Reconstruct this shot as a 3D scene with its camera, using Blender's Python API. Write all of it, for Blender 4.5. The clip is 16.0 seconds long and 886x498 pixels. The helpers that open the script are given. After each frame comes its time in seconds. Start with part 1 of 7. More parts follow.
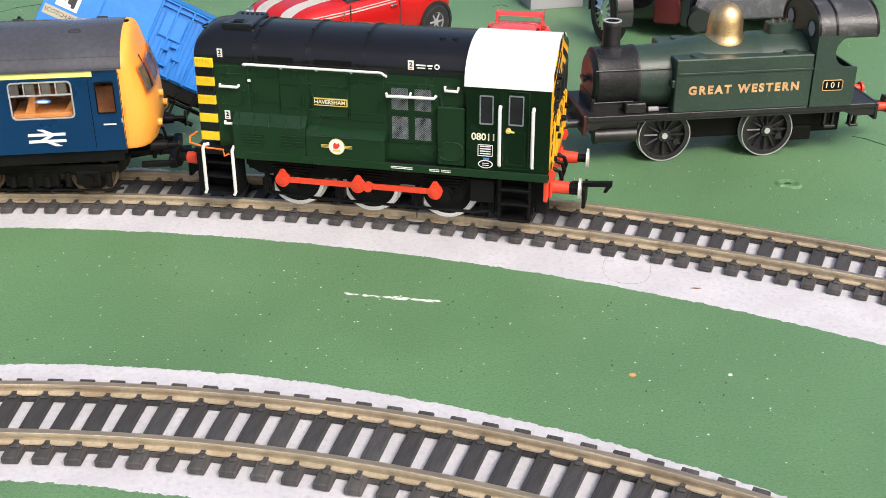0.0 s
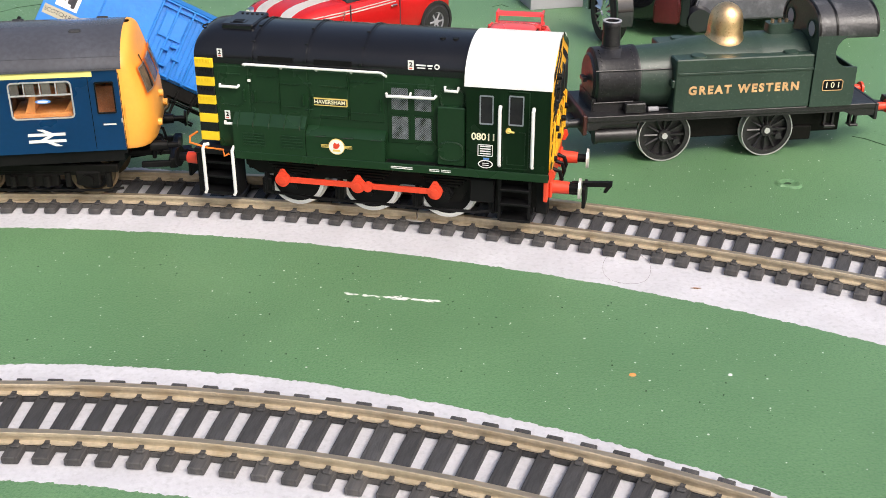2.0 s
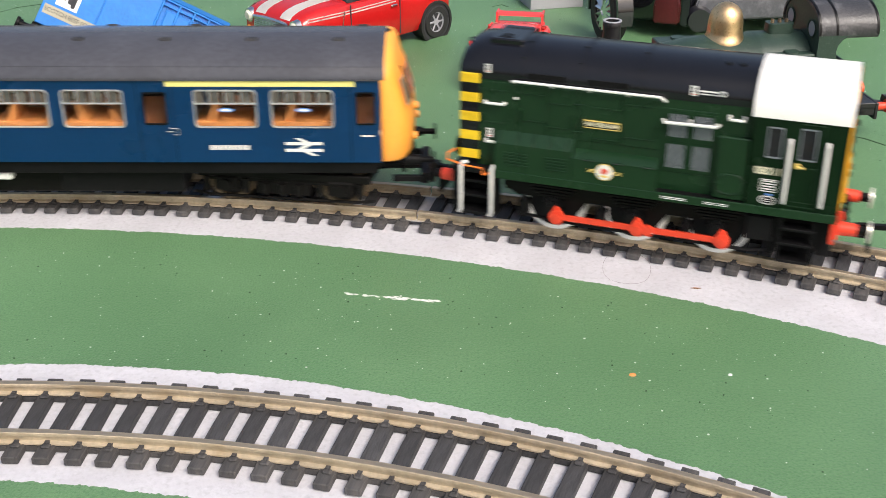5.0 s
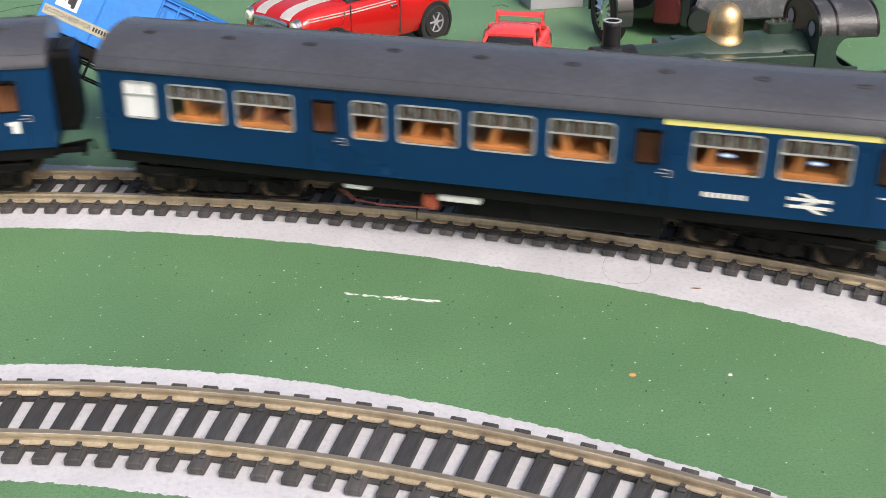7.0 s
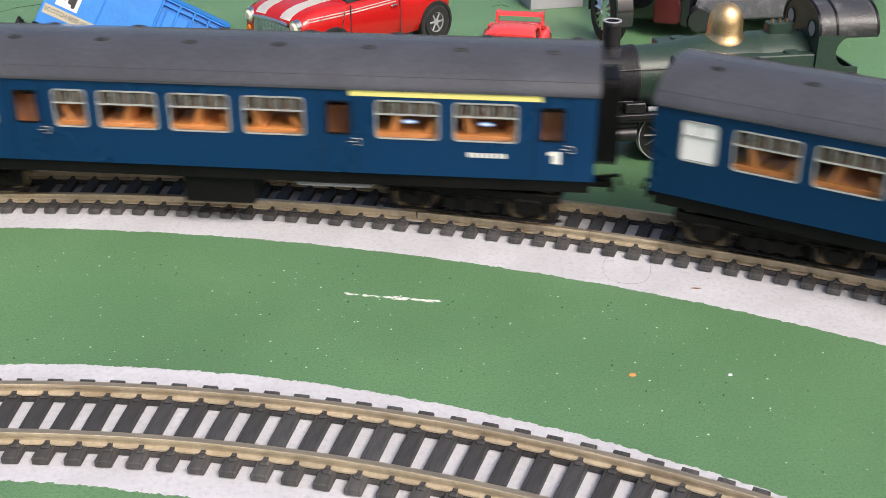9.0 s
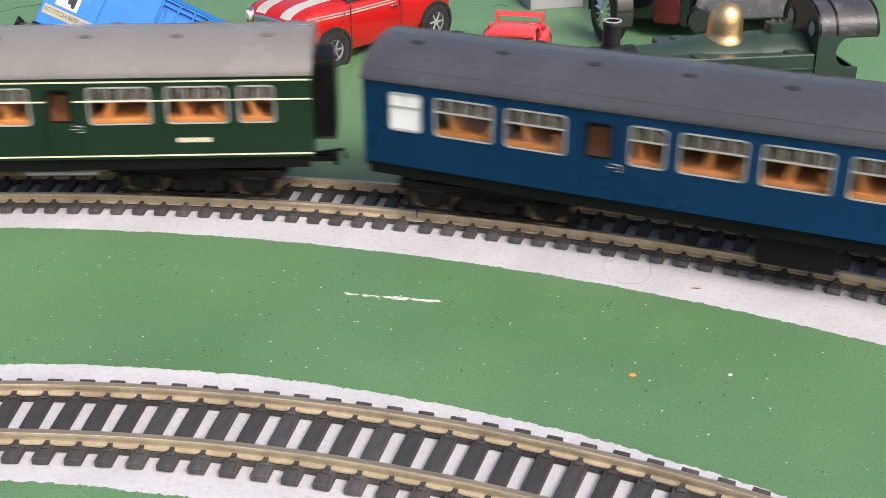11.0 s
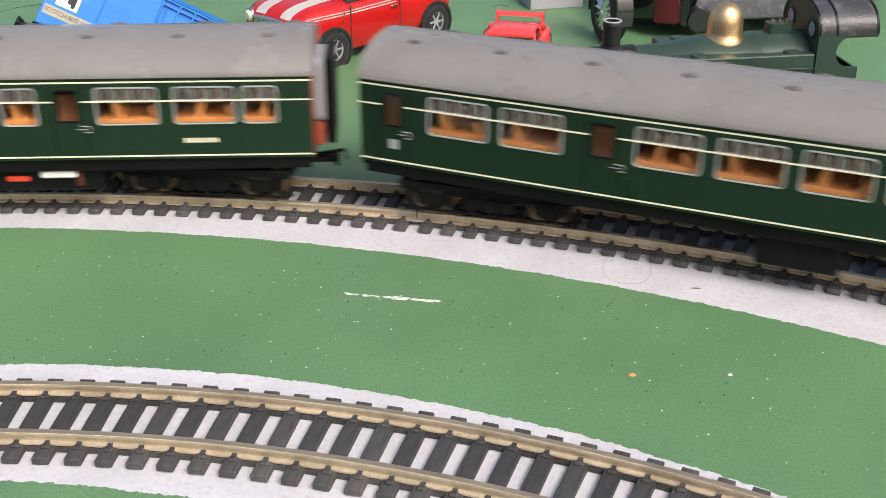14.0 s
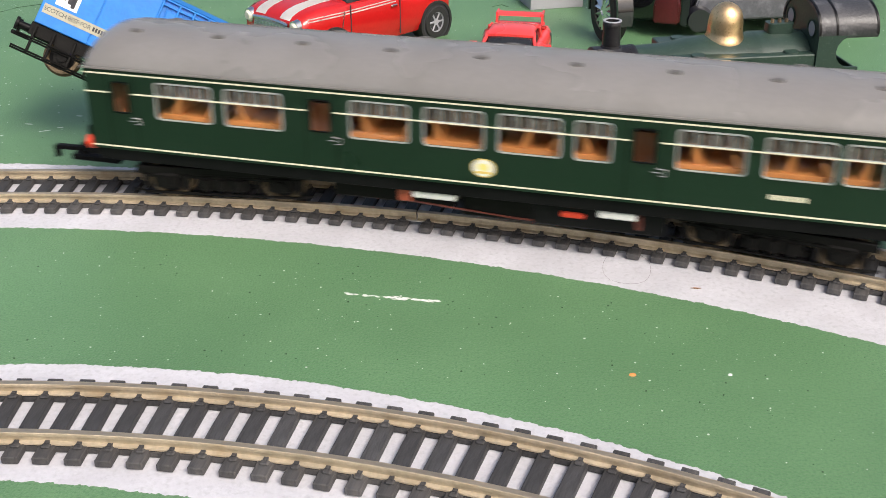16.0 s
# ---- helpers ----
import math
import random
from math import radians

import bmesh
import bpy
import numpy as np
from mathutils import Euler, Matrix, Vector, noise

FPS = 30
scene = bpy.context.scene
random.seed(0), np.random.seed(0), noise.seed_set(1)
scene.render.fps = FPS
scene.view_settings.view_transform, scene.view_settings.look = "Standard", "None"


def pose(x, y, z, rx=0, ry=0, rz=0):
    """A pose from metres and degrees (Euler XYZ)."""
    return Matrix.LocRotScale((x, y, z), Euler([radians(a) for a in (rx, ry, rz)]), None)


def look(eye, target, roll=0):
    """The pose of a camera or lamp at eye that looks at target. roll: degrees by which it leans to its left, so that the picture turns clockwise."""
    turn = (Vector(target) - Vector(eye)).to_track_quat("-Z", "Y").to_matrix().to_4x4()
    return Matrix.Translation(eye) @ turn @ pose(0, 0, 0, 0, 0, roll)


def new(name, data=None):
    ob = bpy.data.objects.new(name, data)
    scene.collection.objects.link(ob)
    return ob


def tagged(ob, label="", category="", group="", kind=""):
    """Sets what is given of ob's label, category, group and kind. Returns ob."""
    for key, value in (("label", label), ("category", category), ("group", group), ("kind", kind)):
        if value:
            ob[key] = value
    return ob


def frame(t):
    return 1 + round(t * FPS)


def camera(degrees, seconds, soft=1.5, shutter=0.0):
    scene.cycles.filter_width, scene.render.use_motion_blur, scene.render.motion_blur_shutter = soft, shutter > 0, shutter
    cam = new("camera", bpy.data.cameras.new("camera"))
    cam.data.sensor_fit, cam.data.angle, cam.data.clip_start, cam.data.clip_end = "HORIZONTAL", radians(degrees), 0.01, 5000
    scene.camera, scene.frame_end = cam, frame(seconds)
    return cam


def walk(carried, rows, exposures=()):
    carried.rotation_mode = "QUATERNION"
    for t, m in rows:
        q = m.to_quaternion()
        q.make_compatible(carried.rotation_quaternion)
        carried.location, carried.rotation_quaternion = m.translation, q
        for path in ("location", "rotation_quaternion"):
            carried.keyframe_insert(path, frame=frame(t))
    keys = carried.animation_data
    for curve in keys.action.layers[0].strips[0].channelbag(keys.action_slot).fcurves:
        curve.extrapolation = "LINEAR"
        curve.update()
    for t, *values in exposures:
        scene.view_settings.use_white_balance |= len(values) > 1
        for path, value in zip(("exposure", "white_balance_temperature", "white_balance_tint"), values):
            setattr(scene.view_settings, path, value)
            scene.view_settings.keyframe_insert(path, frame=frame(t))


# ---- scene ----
cam = camera(42.249, 16.0, soft=0.55, shutter=0.85)
EYE = pose(0, 0, 0.14373, 63.502) @ pose(0, 0, 0, 0, 0, -0.081)
walk(cam, [(0.0, EYE), (16.0, EYE)], exposures=[(0.0, 0.2), (4.4, 0.2), (6.4, 0.12), (9.3, 0.12), (11.4, 0.18), (16.0, 0.18)])

# ---- light: a bright overcast day, softest from behind the camera on the right ----
world = bpy.data.worlds.new("world")
scene.world = world
world.use_nodes = True
wn = world.node_tree.nodes
sky = wn.new("ShaderNodeTexSky")
sky.sky_type, sky.sun_disc = "NISHITA", False
sky.sun_elevation, sky.sun_rotation = radians(48), radians(145)
sky.air_density, sky.dust_density, sky.ozone_density = 1.0, 6.0, 0.5
wn["Background"].inputs["Strength"].default_value = 0.15
world.node_tree.links.new(sky.outputs[0], wn["Background"].inputs[0])
sun = new("sun", bpy.data.lights.new("sun", "SUN"))
sun.data.energy, sun.data.angle, sun.data.color = 2.3, radians(26), (1.0, 0.96, 0.93)
sun.matrix_world = look((0.40, -0.57, 0.77), (0, 0, 0))

# ---- numbers of the plan, in millimetres ----
FAR_C, FAR_R = (-129.02, -231.56), 558.18
NEAR_C, NEAR_R = (-98.04, -122.79), 327.31
GAUGE = 9.0          # from the track's middle to the middle of a rail's head
RAIL_TOP, SLEEPER_TOP = 4.58, 1.78


# ---- mesh tools, all in millimetres ----
def link(name, me, parent=None, label="", m=None):
    ob = new(name, me)
    if parent is not None:
        ob.parent = parent
    if m is not None:
        ob.matrix_basis = m
    if label:
        tagged(ob, label)
    return ob


def mesh(name, bm, mats, smooth=35):
    bmesh.ops.scale(bm, vec=(0.001, 0.001, 0.001), verts=bm.verts)
    bmesh.ops.recalc_face_normals(bm, faces=bm.faces)
    me = bpy.data.meshes.new(name)
    if smooth:
        for f in bm.faces:
            f.smooth = True
    bm.to_mesh(me)
    bm.free()
    if smooth:
        me.set_sharp_from_angle(angle=radians(smooth))
    for mt in (mats if isinstance(mats, (list, tuple)) else [mats]):
        me.materials.append(mt)
    return me


def part(name, bm, mats, parent=None, label="", m=None, smooth=35):
    return link(name, mesh(name, bm, mats, smooth), parent, label, m)


def mm(x, y, z, rx=0, ry=0, rz=0):
    return pose(x * 0.001, y * 0.001, z * 0.001, rx, ry, rz)


def thing(name, label, category, m=None, group="", kind=""):
    ob = new(name)
    ob.empty_display_size = 0.01
    if m is not None:
        ob.matrix_basis = m
    return tagged(ob, label, category, group, kind)


def box(bm, x0, x1, y0, y1, z0, z1, bev=0.0, mi=0, seg=1):
    vs = [bm.verts.new((x, y, z)) for z in (z0, z1) for y in (y0, y1) for x in (x0, x1)]
    fs = [bm.faces.new([vs[i] for i in q]) for q in ((0, 2, 3, 1), (4, 5, 7, 6), (0, 1, 5, 4), (2, 6, 7, 3), (0, 4, 6, 2), (1, 3, 7, 5))]
    for f in fs:
        f.material_index = mi
    if bev > 0:
        es = list({e for f in fs for e in f.edges})
        r = bmesh.ops.bevel(bm, geom=es, offset=bev, segments=seg, affect="EDGES", profile=0.6)
        for f in r["faces"]:
            f.material_index = mi
    return bm


def cylinder(bm, p0, p1, r0, r1=None, n=16, mi=0, caps=True):
    p0, p1 = Vector(p0), Vector(p1)
    r1 = r0 if r1 is None else r1
    q = (p1 - p0).to_track_quat("Z", "Y")
    rings = []
    for p, r in ((p0, r0), (p1, r1)):
        rings.append([bm.verts.new(p + q @ Vector((r * math.cos(a), r * math.sin(a), 0))) for a in (2 * math.pi * k / n for k in range(n))])
    for k in range(n):
        bm.faces.new((rings[0][k], rings[0][(k + 1) % n], rings[1][(k + 1) % n], rings[1][k])).material_index = mi
    if caps:
        bm.faces.new(rings[0][::-1]).material_index = mi
        bm.faces.new(rings[1]).material_index = mi
    return bm


def tube(bm, pts, r, n=6, mi=0):
    pts = [Vector(p) for p in pts]
    rings = []
    for i, p in enumerate(pts):
        d = (pts[min(i + 1, len(pts) - 1)] - pts[max(i - 1, 0)]).normalized()
        q = d.to_track_quat("Z", "Y")
        rings.append([bm.verts.new(p + q @ Vector((r * math.cos(a), r * math.sin(a), 0))) for a in (2 * math.pi * k / n for k in range(n))])
    for a, b in zip(rings, rings[1:]):
        s = min(range(n), key=lambda k: (b[k].co - a[0].co).length)
        for k in range(n):
            bm.faces.new((a[k], a[(k + 1) % n], b[(k + 1 + s) % n], b[(k + s) % n])).material_index = mi
    bm.faces.new(rings[0][::-1]).material_index = mi
    bm.faces.new(rings[-1]).material_index = mi
    return bm


def loft(bm, sections, closed=True, caps=True, mi=0):
    rings = [[bm.verts.new(p) for p in s] for s in sections]
    n = len(rings[0])
    for a, b in zip(rings, rings[1:]):
        for k in range(n if closed else n - 1):
            bm.faces.new((a[k], a[(k + 1) % n], b[(k + 1) % n], b[k])).material_index = mi
    if caps and closed:
        bm.faces.new(rings[0][::-1]).material_index = mi
        bm.faces.new(rings[-1]).material_index = mi
    return bm


def slab(bm, outline, y0, y1, mi=0):
    """An outline in x and z, from y0 to y1 thick."""
    return loft(bm, [[(x, y, z) for x, z in outline] for y in (y0, y1)], mi=mi)


def rounded(x0, x1, z0, z1, r, n=4):
    out = []
    for cx, cz, a0 in ((x1 - r, z1 - r, 0), (x0 + r, z1 - r, 90), (x0 + r, z0 + r, 180), (x1 - r, z0 + r, 270)):
        for k in range(n + 1):
            a = radians(a0 + 90 * k / n)
            out.append((cx + r * math.cos(a), cz + r * math.sin(a)))
    return out


def ring_frame(bm, x0, x1, z0, z1, w, r, y0, y1, mi=0):
    """A flat rounded frame round an opening, standing from y0 to y1."""
    a, b = rounded(x0, x1, z0, z1, r), rounded(x0 + w, x1 - w, z0 + w, z1 - w, max(r - w, 0.1))
    n = len(a)
    vs = [[bm.verts.new((x, y, z)) for x, z in o] for o in (a, b) for y in (y0, y1)]
    ao, ai, bo, bi = vs
    for k in range(n):
        j = (k + 1) % n
        for q in ((ao[k], ao[j], ai[j], ai[k]), (bo[k], bi[k], bi[j], bo[j]), (ao[k], bo[k], bo[j], ao[j]), (ai[k], ai[j], bi[j], bi[k])):
            bm.faces.new(q).material_index = mi
    return bm


def disc_ring(bm, c, r0, r1, y0, y1, n=32, mi=0):
    """A ring about the y axis through c, from radius r0 to r1."""
    vs = [[bm.verts.new((c[0] + r * math.cos(2 * math.pi * k / n), y, c[1] + r * math.sin(2 * math.pi * k / n))) for k in range(n)] for r in (r0, r1) for y in (y0, y1)]
    a, b, c2, d = vs
    for k in range(n):
        j = (k + 1) % n
        for q in ((a[k], a[j], b[j], b[k]), (c2[k], d[k], d[j], c2[j]), (a[k], c2[k], c2[j], a[j]), (b[k], b[j], d[j], d[k])):
            bm.faces.new(q).material_index = mi
    return bm


def word(text, size, mat, parent, m, thick=0.08, name="lettering", wide=1.0, bold=0.0):
    cu = bpy.data.curves.new(name, "FONT")
    cu.body, cu.size, cu.extrude, cu.align_x, cu.align_y = text, size * 0.001, thick * 0.001, "CENTER", "CENTER"
    cu.space_character, cu.offset = wide, bold * 0.001
    tmp = bpy.data.objects.new("tmp", cu)
    me = bpy.data.meshes.new_from_object(tmp)
    bpy.data.objects.remove(tmp)
    me.materials.clear()
    me.materials.append(mat)
    return link(name, me, parent, "", m)


# ---- materials ----
def material(name, col, rough=0.5, metal=0.0, var=0.12, scale=60.0, fine=900.0, bump=0.1, col2=None, mix=(0.55, 0.75), rand=0.0, coat=0.0, spec=0.5, dirt=None, dist=0.0003, stretch=None):
    """Base colour varied at two scales, a second colour in patches, dust on it, and fine relief."""
    mt = bpy.data.materials.new(name)
    mt.use_nodes = True
    nt = mt.node_tree
    N, L = nt.nodes, nt.links
    p = N["Principled BSDF"]
    tc = N.new("ShaderNodeTexCoord")
    src = tc.outputs["Object"]
    if stretch:
        mp = N.new("ShaderNodeMapping")
        mp.inputs["Scale"].default_value = stretch
        L.new(src, mp.inputs["Vector"])
        src = mp.outputs[0]

    def tex(sc, detail=4):
        n = N.new("ShaderNodeTexNoise")
        n.inputs["Scale"].default_value, n.inputs["Detail"].default_value = sc, detail
        L.new(src, n.inputs["Vector"])
        return n.outputs["Fac"]

    def blend(kind, fac, a, b):
        n = N.new("ShaderNodeMix")
        n.data_type, n.blend_type = "RGBA", kind
        if isinstance(fac, float):
            n.inputs[0].default_value = fac
        else:
            L.new(fac, n.inputs[0])
        for s, v in ((6, a), (7, b)):
            if isinstance(v, tuple):
                n.inputs[s].default_value = (*v, 1)
            else:
                L.new(v, n.inputs[s])
        return n.outputs[2]

    def ramp(fac, lo, hi, a=0.0, b=1.0):
        n = N.new("ShaderNodeMapRange")
        n.inputs[1].default_value, n.inputs[2].default_value, n.inputs[3].default_value, n.inputs[4].default_value = lo, hi, a, b
        L.new(fac, n.inputs[0])
        return n.outputs[0]

    coarse, grain = tex(scale), tex(fine, 2)
    lo, hi = tuple(c * (1 - var) for c in col), tuple(min(1, c * (1 + var)) for c in col)
    c = blend("MIX", ramp(coarse, 0.3, 0.7), lo, hi)
    c = blend("MULTIPLY", ramp(grain, 0.35, 0.65, 0.0, 0.8), c, (1 - var, 1 - var, 1 - var))
    if col2:
        c = blend("MIX", ramp(tex(scale * 2.3, 6), *mix), c, col2)
    if dirt:
        dc, lo_d, hi_d, sc_d = dirt
        c = blend("MIX", ramp(tex(sc_d, 5), lo_d, hi_d), c, dc)
    if rand:
        oi = N.new("ShaderNodeObjectInfo")
        hv = N.new("ShaderNodeHueSaturation")
        L.new(c, hv.inputs["Color"])
        L.new(ramp(oi.outputs["Random"], 0, 1, 1 - rand, 1 + rand), hv.inputs["Value"])
        c = hv.outputs[0]
    L.new(c, p.inputs["Base Color"])
    L.new(ramp(coarse, 0.3, 0.7, max(0.02, rough - 0.07), min(1, rough + 0.07)), p.inputs["Roughness"])
    p.inputs["Metallic"].default_value, p.inputs["Coat Weight"].default_value = metal, coat
    p.inputs["Specular IOR Level"].default_value = spec
    if bump:
        b = N.new("ShaderNodeBump")
        b.inputs["Strength"].default_value, b.inputs["Distance"].default_value = bump, dist
        L.new(grain, b.inputs["Height"])
        L.new(b.outputs[0], p.inputs["Normal"])
    return mt


def glass(name, tint=(0.85, 0.88, 0.86), rough=0.03):
    mt = bpy.data.materials.new(name)
    mt.use_nodes = True
    p = mt.node_tree.nodes["Principled BSDF"]
    p.inputs["Base Color"].default_value = (*tint, 1)
    p.inputs["Transmission Weight"].default_value, p.inputs["Roughness"].default_value, p.inputs["IOR"].default_value = 1.0, rough, 1.3
    return mt


M_BLACK = material("black_plastic", (0.007, 0.007, 0.0075), 0.45, var=0.25, bump=0.15, spec=0.12, dirt=((0.014, 0.0135, 0.013), 0.64, 0.88, 200))
M_FRAME = material("dusty_black", (0.006, 0.0056, 0.0052), 0.45, var=0.3, bump=0.3, spec=0.12, dirt=((0.016, 0.015, 0.0135), 0.62, 0.88, 300))
M_GLOSSBLACK = material("satin_black", (0.007, 0.007, 0.009), 0.18, var=0.15, bump=0.06)
M_RED = material("signal_red", (0.72, 0.06, 0.025), 0.42, var=0.08, bump=0.1)
M_WHITE = material("white_paint", (0.8, 0.8, 0.77), 0.5, var=0.05, bump=0.06)
M_YELLOW = material("warning_yellow", (0.85, 0.58, 0.02), 0.45, var=0.06, bump=0.08)
M_STEEL = material("bright_steel", (0.66, 0.64, 0.58), 0.35, metal=0.45, var=0.1, bump=0.05)
M_SILVER = material("silver_paint", (0.55, 0.55, 0.55), 0.3, metal=0.4, var=0.08, bump=0.05)
M_BRASS = material("axle_brass", (0.16, 0.12, 0.075), 0.45, metal=0.7, var=0.2, bump=0.1)
M_GLASS = glass("clear_glazing")
M_DARKGLASS = material("dark_glazing", (0.02, 0.022, 0.024), 0.12, var=0.2, bump=0.0)


# ---- the board, the painted trackbeds and the two tracks ----
M_BOARD = material("green_board_paint", (0.122, 0.246, 0.116), 0.43, var=0.18, scale=9, fine=1700, bump=0.5, col2=(0.146, 0.276, 0.134), mix=(0.45, 0.8), spec=0.5,
                   dirt=((0.072, 0.165, 0.076), 0.47, 0.74, 1500), dist=0.0005)
M_BED = material("white_trackbed_paint", (0.555, 0.55, 0.585), 0.7, var=0.08, scale=50, fine=900, bump=0.6, col2=(0.50, 0.49, 0.52), mix=(0.5, 0.8), spec=0.3, dirt=((0.40, 0.40, 0.42), 0.52, 0.85, 700))
M_SLEEPER = material("dark_grey_sleeper_plastic", (0.066, 0.065, 0.067), 0.6, spec=0.3, var=0.35, scale=150, fine=1400, bump=0.8, rand=0.22, stretch=(1.6, 0.22, 1.0), dirt=((0.085, 0.078, 0.072), 0.5, 0.8, 200))
M_RAIL = material("tarnished_nickel_rail", (0.54, 0.45, 0.32), 0.46, metal=0.4, var=0.2, scale=60, fine=800, bump=0.15, col2=(0.38, 0.29, 0.18), mix=(0.5, 0.8))
M_RAILTOP = material("polished_rail_head", (0.62, 0.50, 0.35), 0.38, metal=0.8, var=0.1, scale=80, fine=900, bump=0.05)


def board():
    bm = bmesh.new()
    box(bm, -860, 620, -920, 860, -18, 0.0, bev=1.5)
    ob = part("ground", bm, M_BOARD, None, smooth=0)
    tagged(ob, "flat baseboard painted matt grass green, scuffed and speckled", "baseboard", kind="structure")


board()
bm = bmesh.new()
box(bm, -1500, 1250, -1550, 1500, -48, -18.2)
tagged(part("floor", bm, material("grey_floor", (0.3, 0.29, 0.28), 0.7, scale=3, fine=60, bump=0.1), smooth=0), "plain grey floor under the baseboard", "floor", kind="structure")


def polar(c, r, a, z):
    return (c[0] + r * math.sin(a), c[1] + r * math.cos(a), z)


def bed(name, c, r, inner, outer, a0, a1, seed, label):
    """White paint laid by brush under the track: a thin ring with ragged edges."""
    bm = bmesh.new()
    n = int((a1 - a0) * r / 0.45)
    rows = []
    for k in range(n + 1):
        a = a0 + (a1 - a0) * k / n
        def rag(off):
            s = a * r
            return 0.55 * noise.noise((s * 0.11, off, seed)) + 0.5 * noise.noise((s * 0.45, off, seed)) + 0.4 * noise.noise((s * 1.3, off, seed)) + 0.35 * noise.noise((s * 3.1, off, seed))
        ri, ro = r + inner(a) + rag(3.1), r + outer(a) + rag(7.7)
        rows.append([bm.verts.new(polar(c, q, a, z)) for q, z in ((ri, 0.01), (ri + 0.2, 0.07), (ro - 0.2, 0.07), (ro, 0.01))])
    for p, q in zip(rows, rows[1:]):
        for k in range(3):
            bm.faces.new((p[k], p[k + 1], q[k + 1], q[k]))
    tagged(part(name, bm, M_BED, None, smooth=0), label, "trackbed", kind="structure")


def clamp(v, lo, hi):
    return max(lo, min(hi, v))


FAR_ARC, NEAR_ARC = (-2.35, 2.45), (-1.3, 1.5)
bed("pavement_far", FAR_C, FAR_R, lambda a: -23.8 - clamp(16 * a + 16 * a * a, -6, 14), lambda a: clamp(24.5 - 46 * a, 11.5, 26), *FAR_ARC, 1.0, "brushed white paint strip under the outer track")
bed("pavement_near", NEAR_C, NEAR_R, lambda a: -19 - clamp(16 * a, -6, 6), lambda a: 23.7 - clamp(3 * a + 22 * a * a, -3, 8), *NEAR_ARC, 2.0, "brushed white paint strip under the inner track")


def rail_mesh(c, r, a0, a1, step=3.0):
    prof = [(-1.2, SLEEPER_TOP + 0.05), (-1.2, SLEEPER_TOP + 0.45), (-0.4, SLEEPER_TOP + 0.8), (-0.4, 3.5), (-0.8, 3.75), (-0.8, RAIL_TOP - 0.1), (-0.7, RAIL_TOP), (0.7, RAIL_TOP), (0.8, RAIL_TOP - 0.1), (0.8, 3.75), (0.4, 3.5), (0.4, SLEEPER_TOP + 0.8), (1.2, SLEEPER_TOP + 0.45), (1.2, SLEEPER_TOP + 0.05)]
    n = max(4, int((a1 - a0) * r / step))
    bm = bmesh.new()
    loft(bm, [[polar(c, r + x, a0 + (a1 - a0) * k / n, z) for x, z in prof] for k in range(n + 1)])
    bm.faces.ensure_lookup_table()
    top = 6
    for k in range(n):
        bm.faces[k * len(prof) + top].material_index = 1
    return mesh("rail", bm, [M_RAIL, M_RAILTOP])


def sleeper_mesh(pitch, web=True):
    bm = bmesh.new()
    box(bm, -1.75, 1.75, -14.75, 14.75, 0.1, SLEEPER_TOP, bev=0.18)
    for y in (-GAUGE, GAUGE):
        for s in (-1, 1):
            box(bm, -0.95, 0.95, y + s * 1.9 - 0.75, y + s * 1.9 + 0.75, SLEEPER_TOP - 0.05, SLEEPER_TOP + 0.55, bev=0.25)
            box(bm, -0.5, 0.5, y + s * 1.1 - 0.5, y + s * 1.1 + 0.5, SLEEPER_TOP, SLEEPER_TOP + 0.75)
        if web:
            box(bm, 1.6, pitch - 1.6, y - 1.3, y + 1.3, 0.1, 1.35)
    return mesh("sleeper", bm, M_SLEEPER, 0)


def track(name, c, r, arc, label, angles, near, joints, no_web):
    tr = thing(name, label, "model track", kind="structure")
    cuts = [arc[0], *joints, arc[1]]
    for side in (-GAUGE, GAUGE):
        for a, b in zip(cuts, cuts[1:]):
            link("rail", rail_mesh(c, r + side, a + 0.0004, b - 0.0004), tr)
        for j in joints:
            bm = bmesh.new()
            for s in (-1, 1):
                loft(bm, [[polar(c, r + side + s * x, j + t, z) for x, z in ((0.45, 2.3), (0.75, 2.3), (1.5, 2.05), (1.5, 1.8), (0.45, 1.8))] for t in (-4.2 / r, 0, 4.2 / r)])
            part("rail_joiner", bm, M_STEEL, tr, "small bright metal rail joiner")
    pitch = 6.87
    full, bare = sleeper_mesh(pitch), sleeper_mesh(pitch, False)
    rest = bmesh.new()
    rng = random.Random(5)
    for i, a in enumerate(angles):
        m = mm(*polar(c, r, a, 0.2), 0, 0, -math.degrees(a) + rng.uniform(-0.5, 0.5))
        if near[0] < a < near[1]:
            link("sleeper", bare if i in no_web else full, tr, "", m)
        else:
            m2 = m.copy()
            m2.translation *= 1000
            k = len(rest.verts)
            box(rest, -1.75, 1.75, -14.75, 14.75, 0.1, SLEEPER_TOP)
            rest.verts.ensure_lookup_table()
            for v in rest.verts[k:]:
                v.co = m2 @ v.co
    tagged(part("sleepers", rest, M_SLEEPER, tr, smooth=0), "row of dark plastic sleepers", kind="stuff")
    return tr


def sleeper_angles():
    p = 0.01222
    left = [-0.0031 + p * i for i in range(-185, 19)]
    left[-1] -= 0.0007
    left[-2] -= 0.0005
    right = [0.2296 + p * i for i in range(0, 180)]
    return left, right


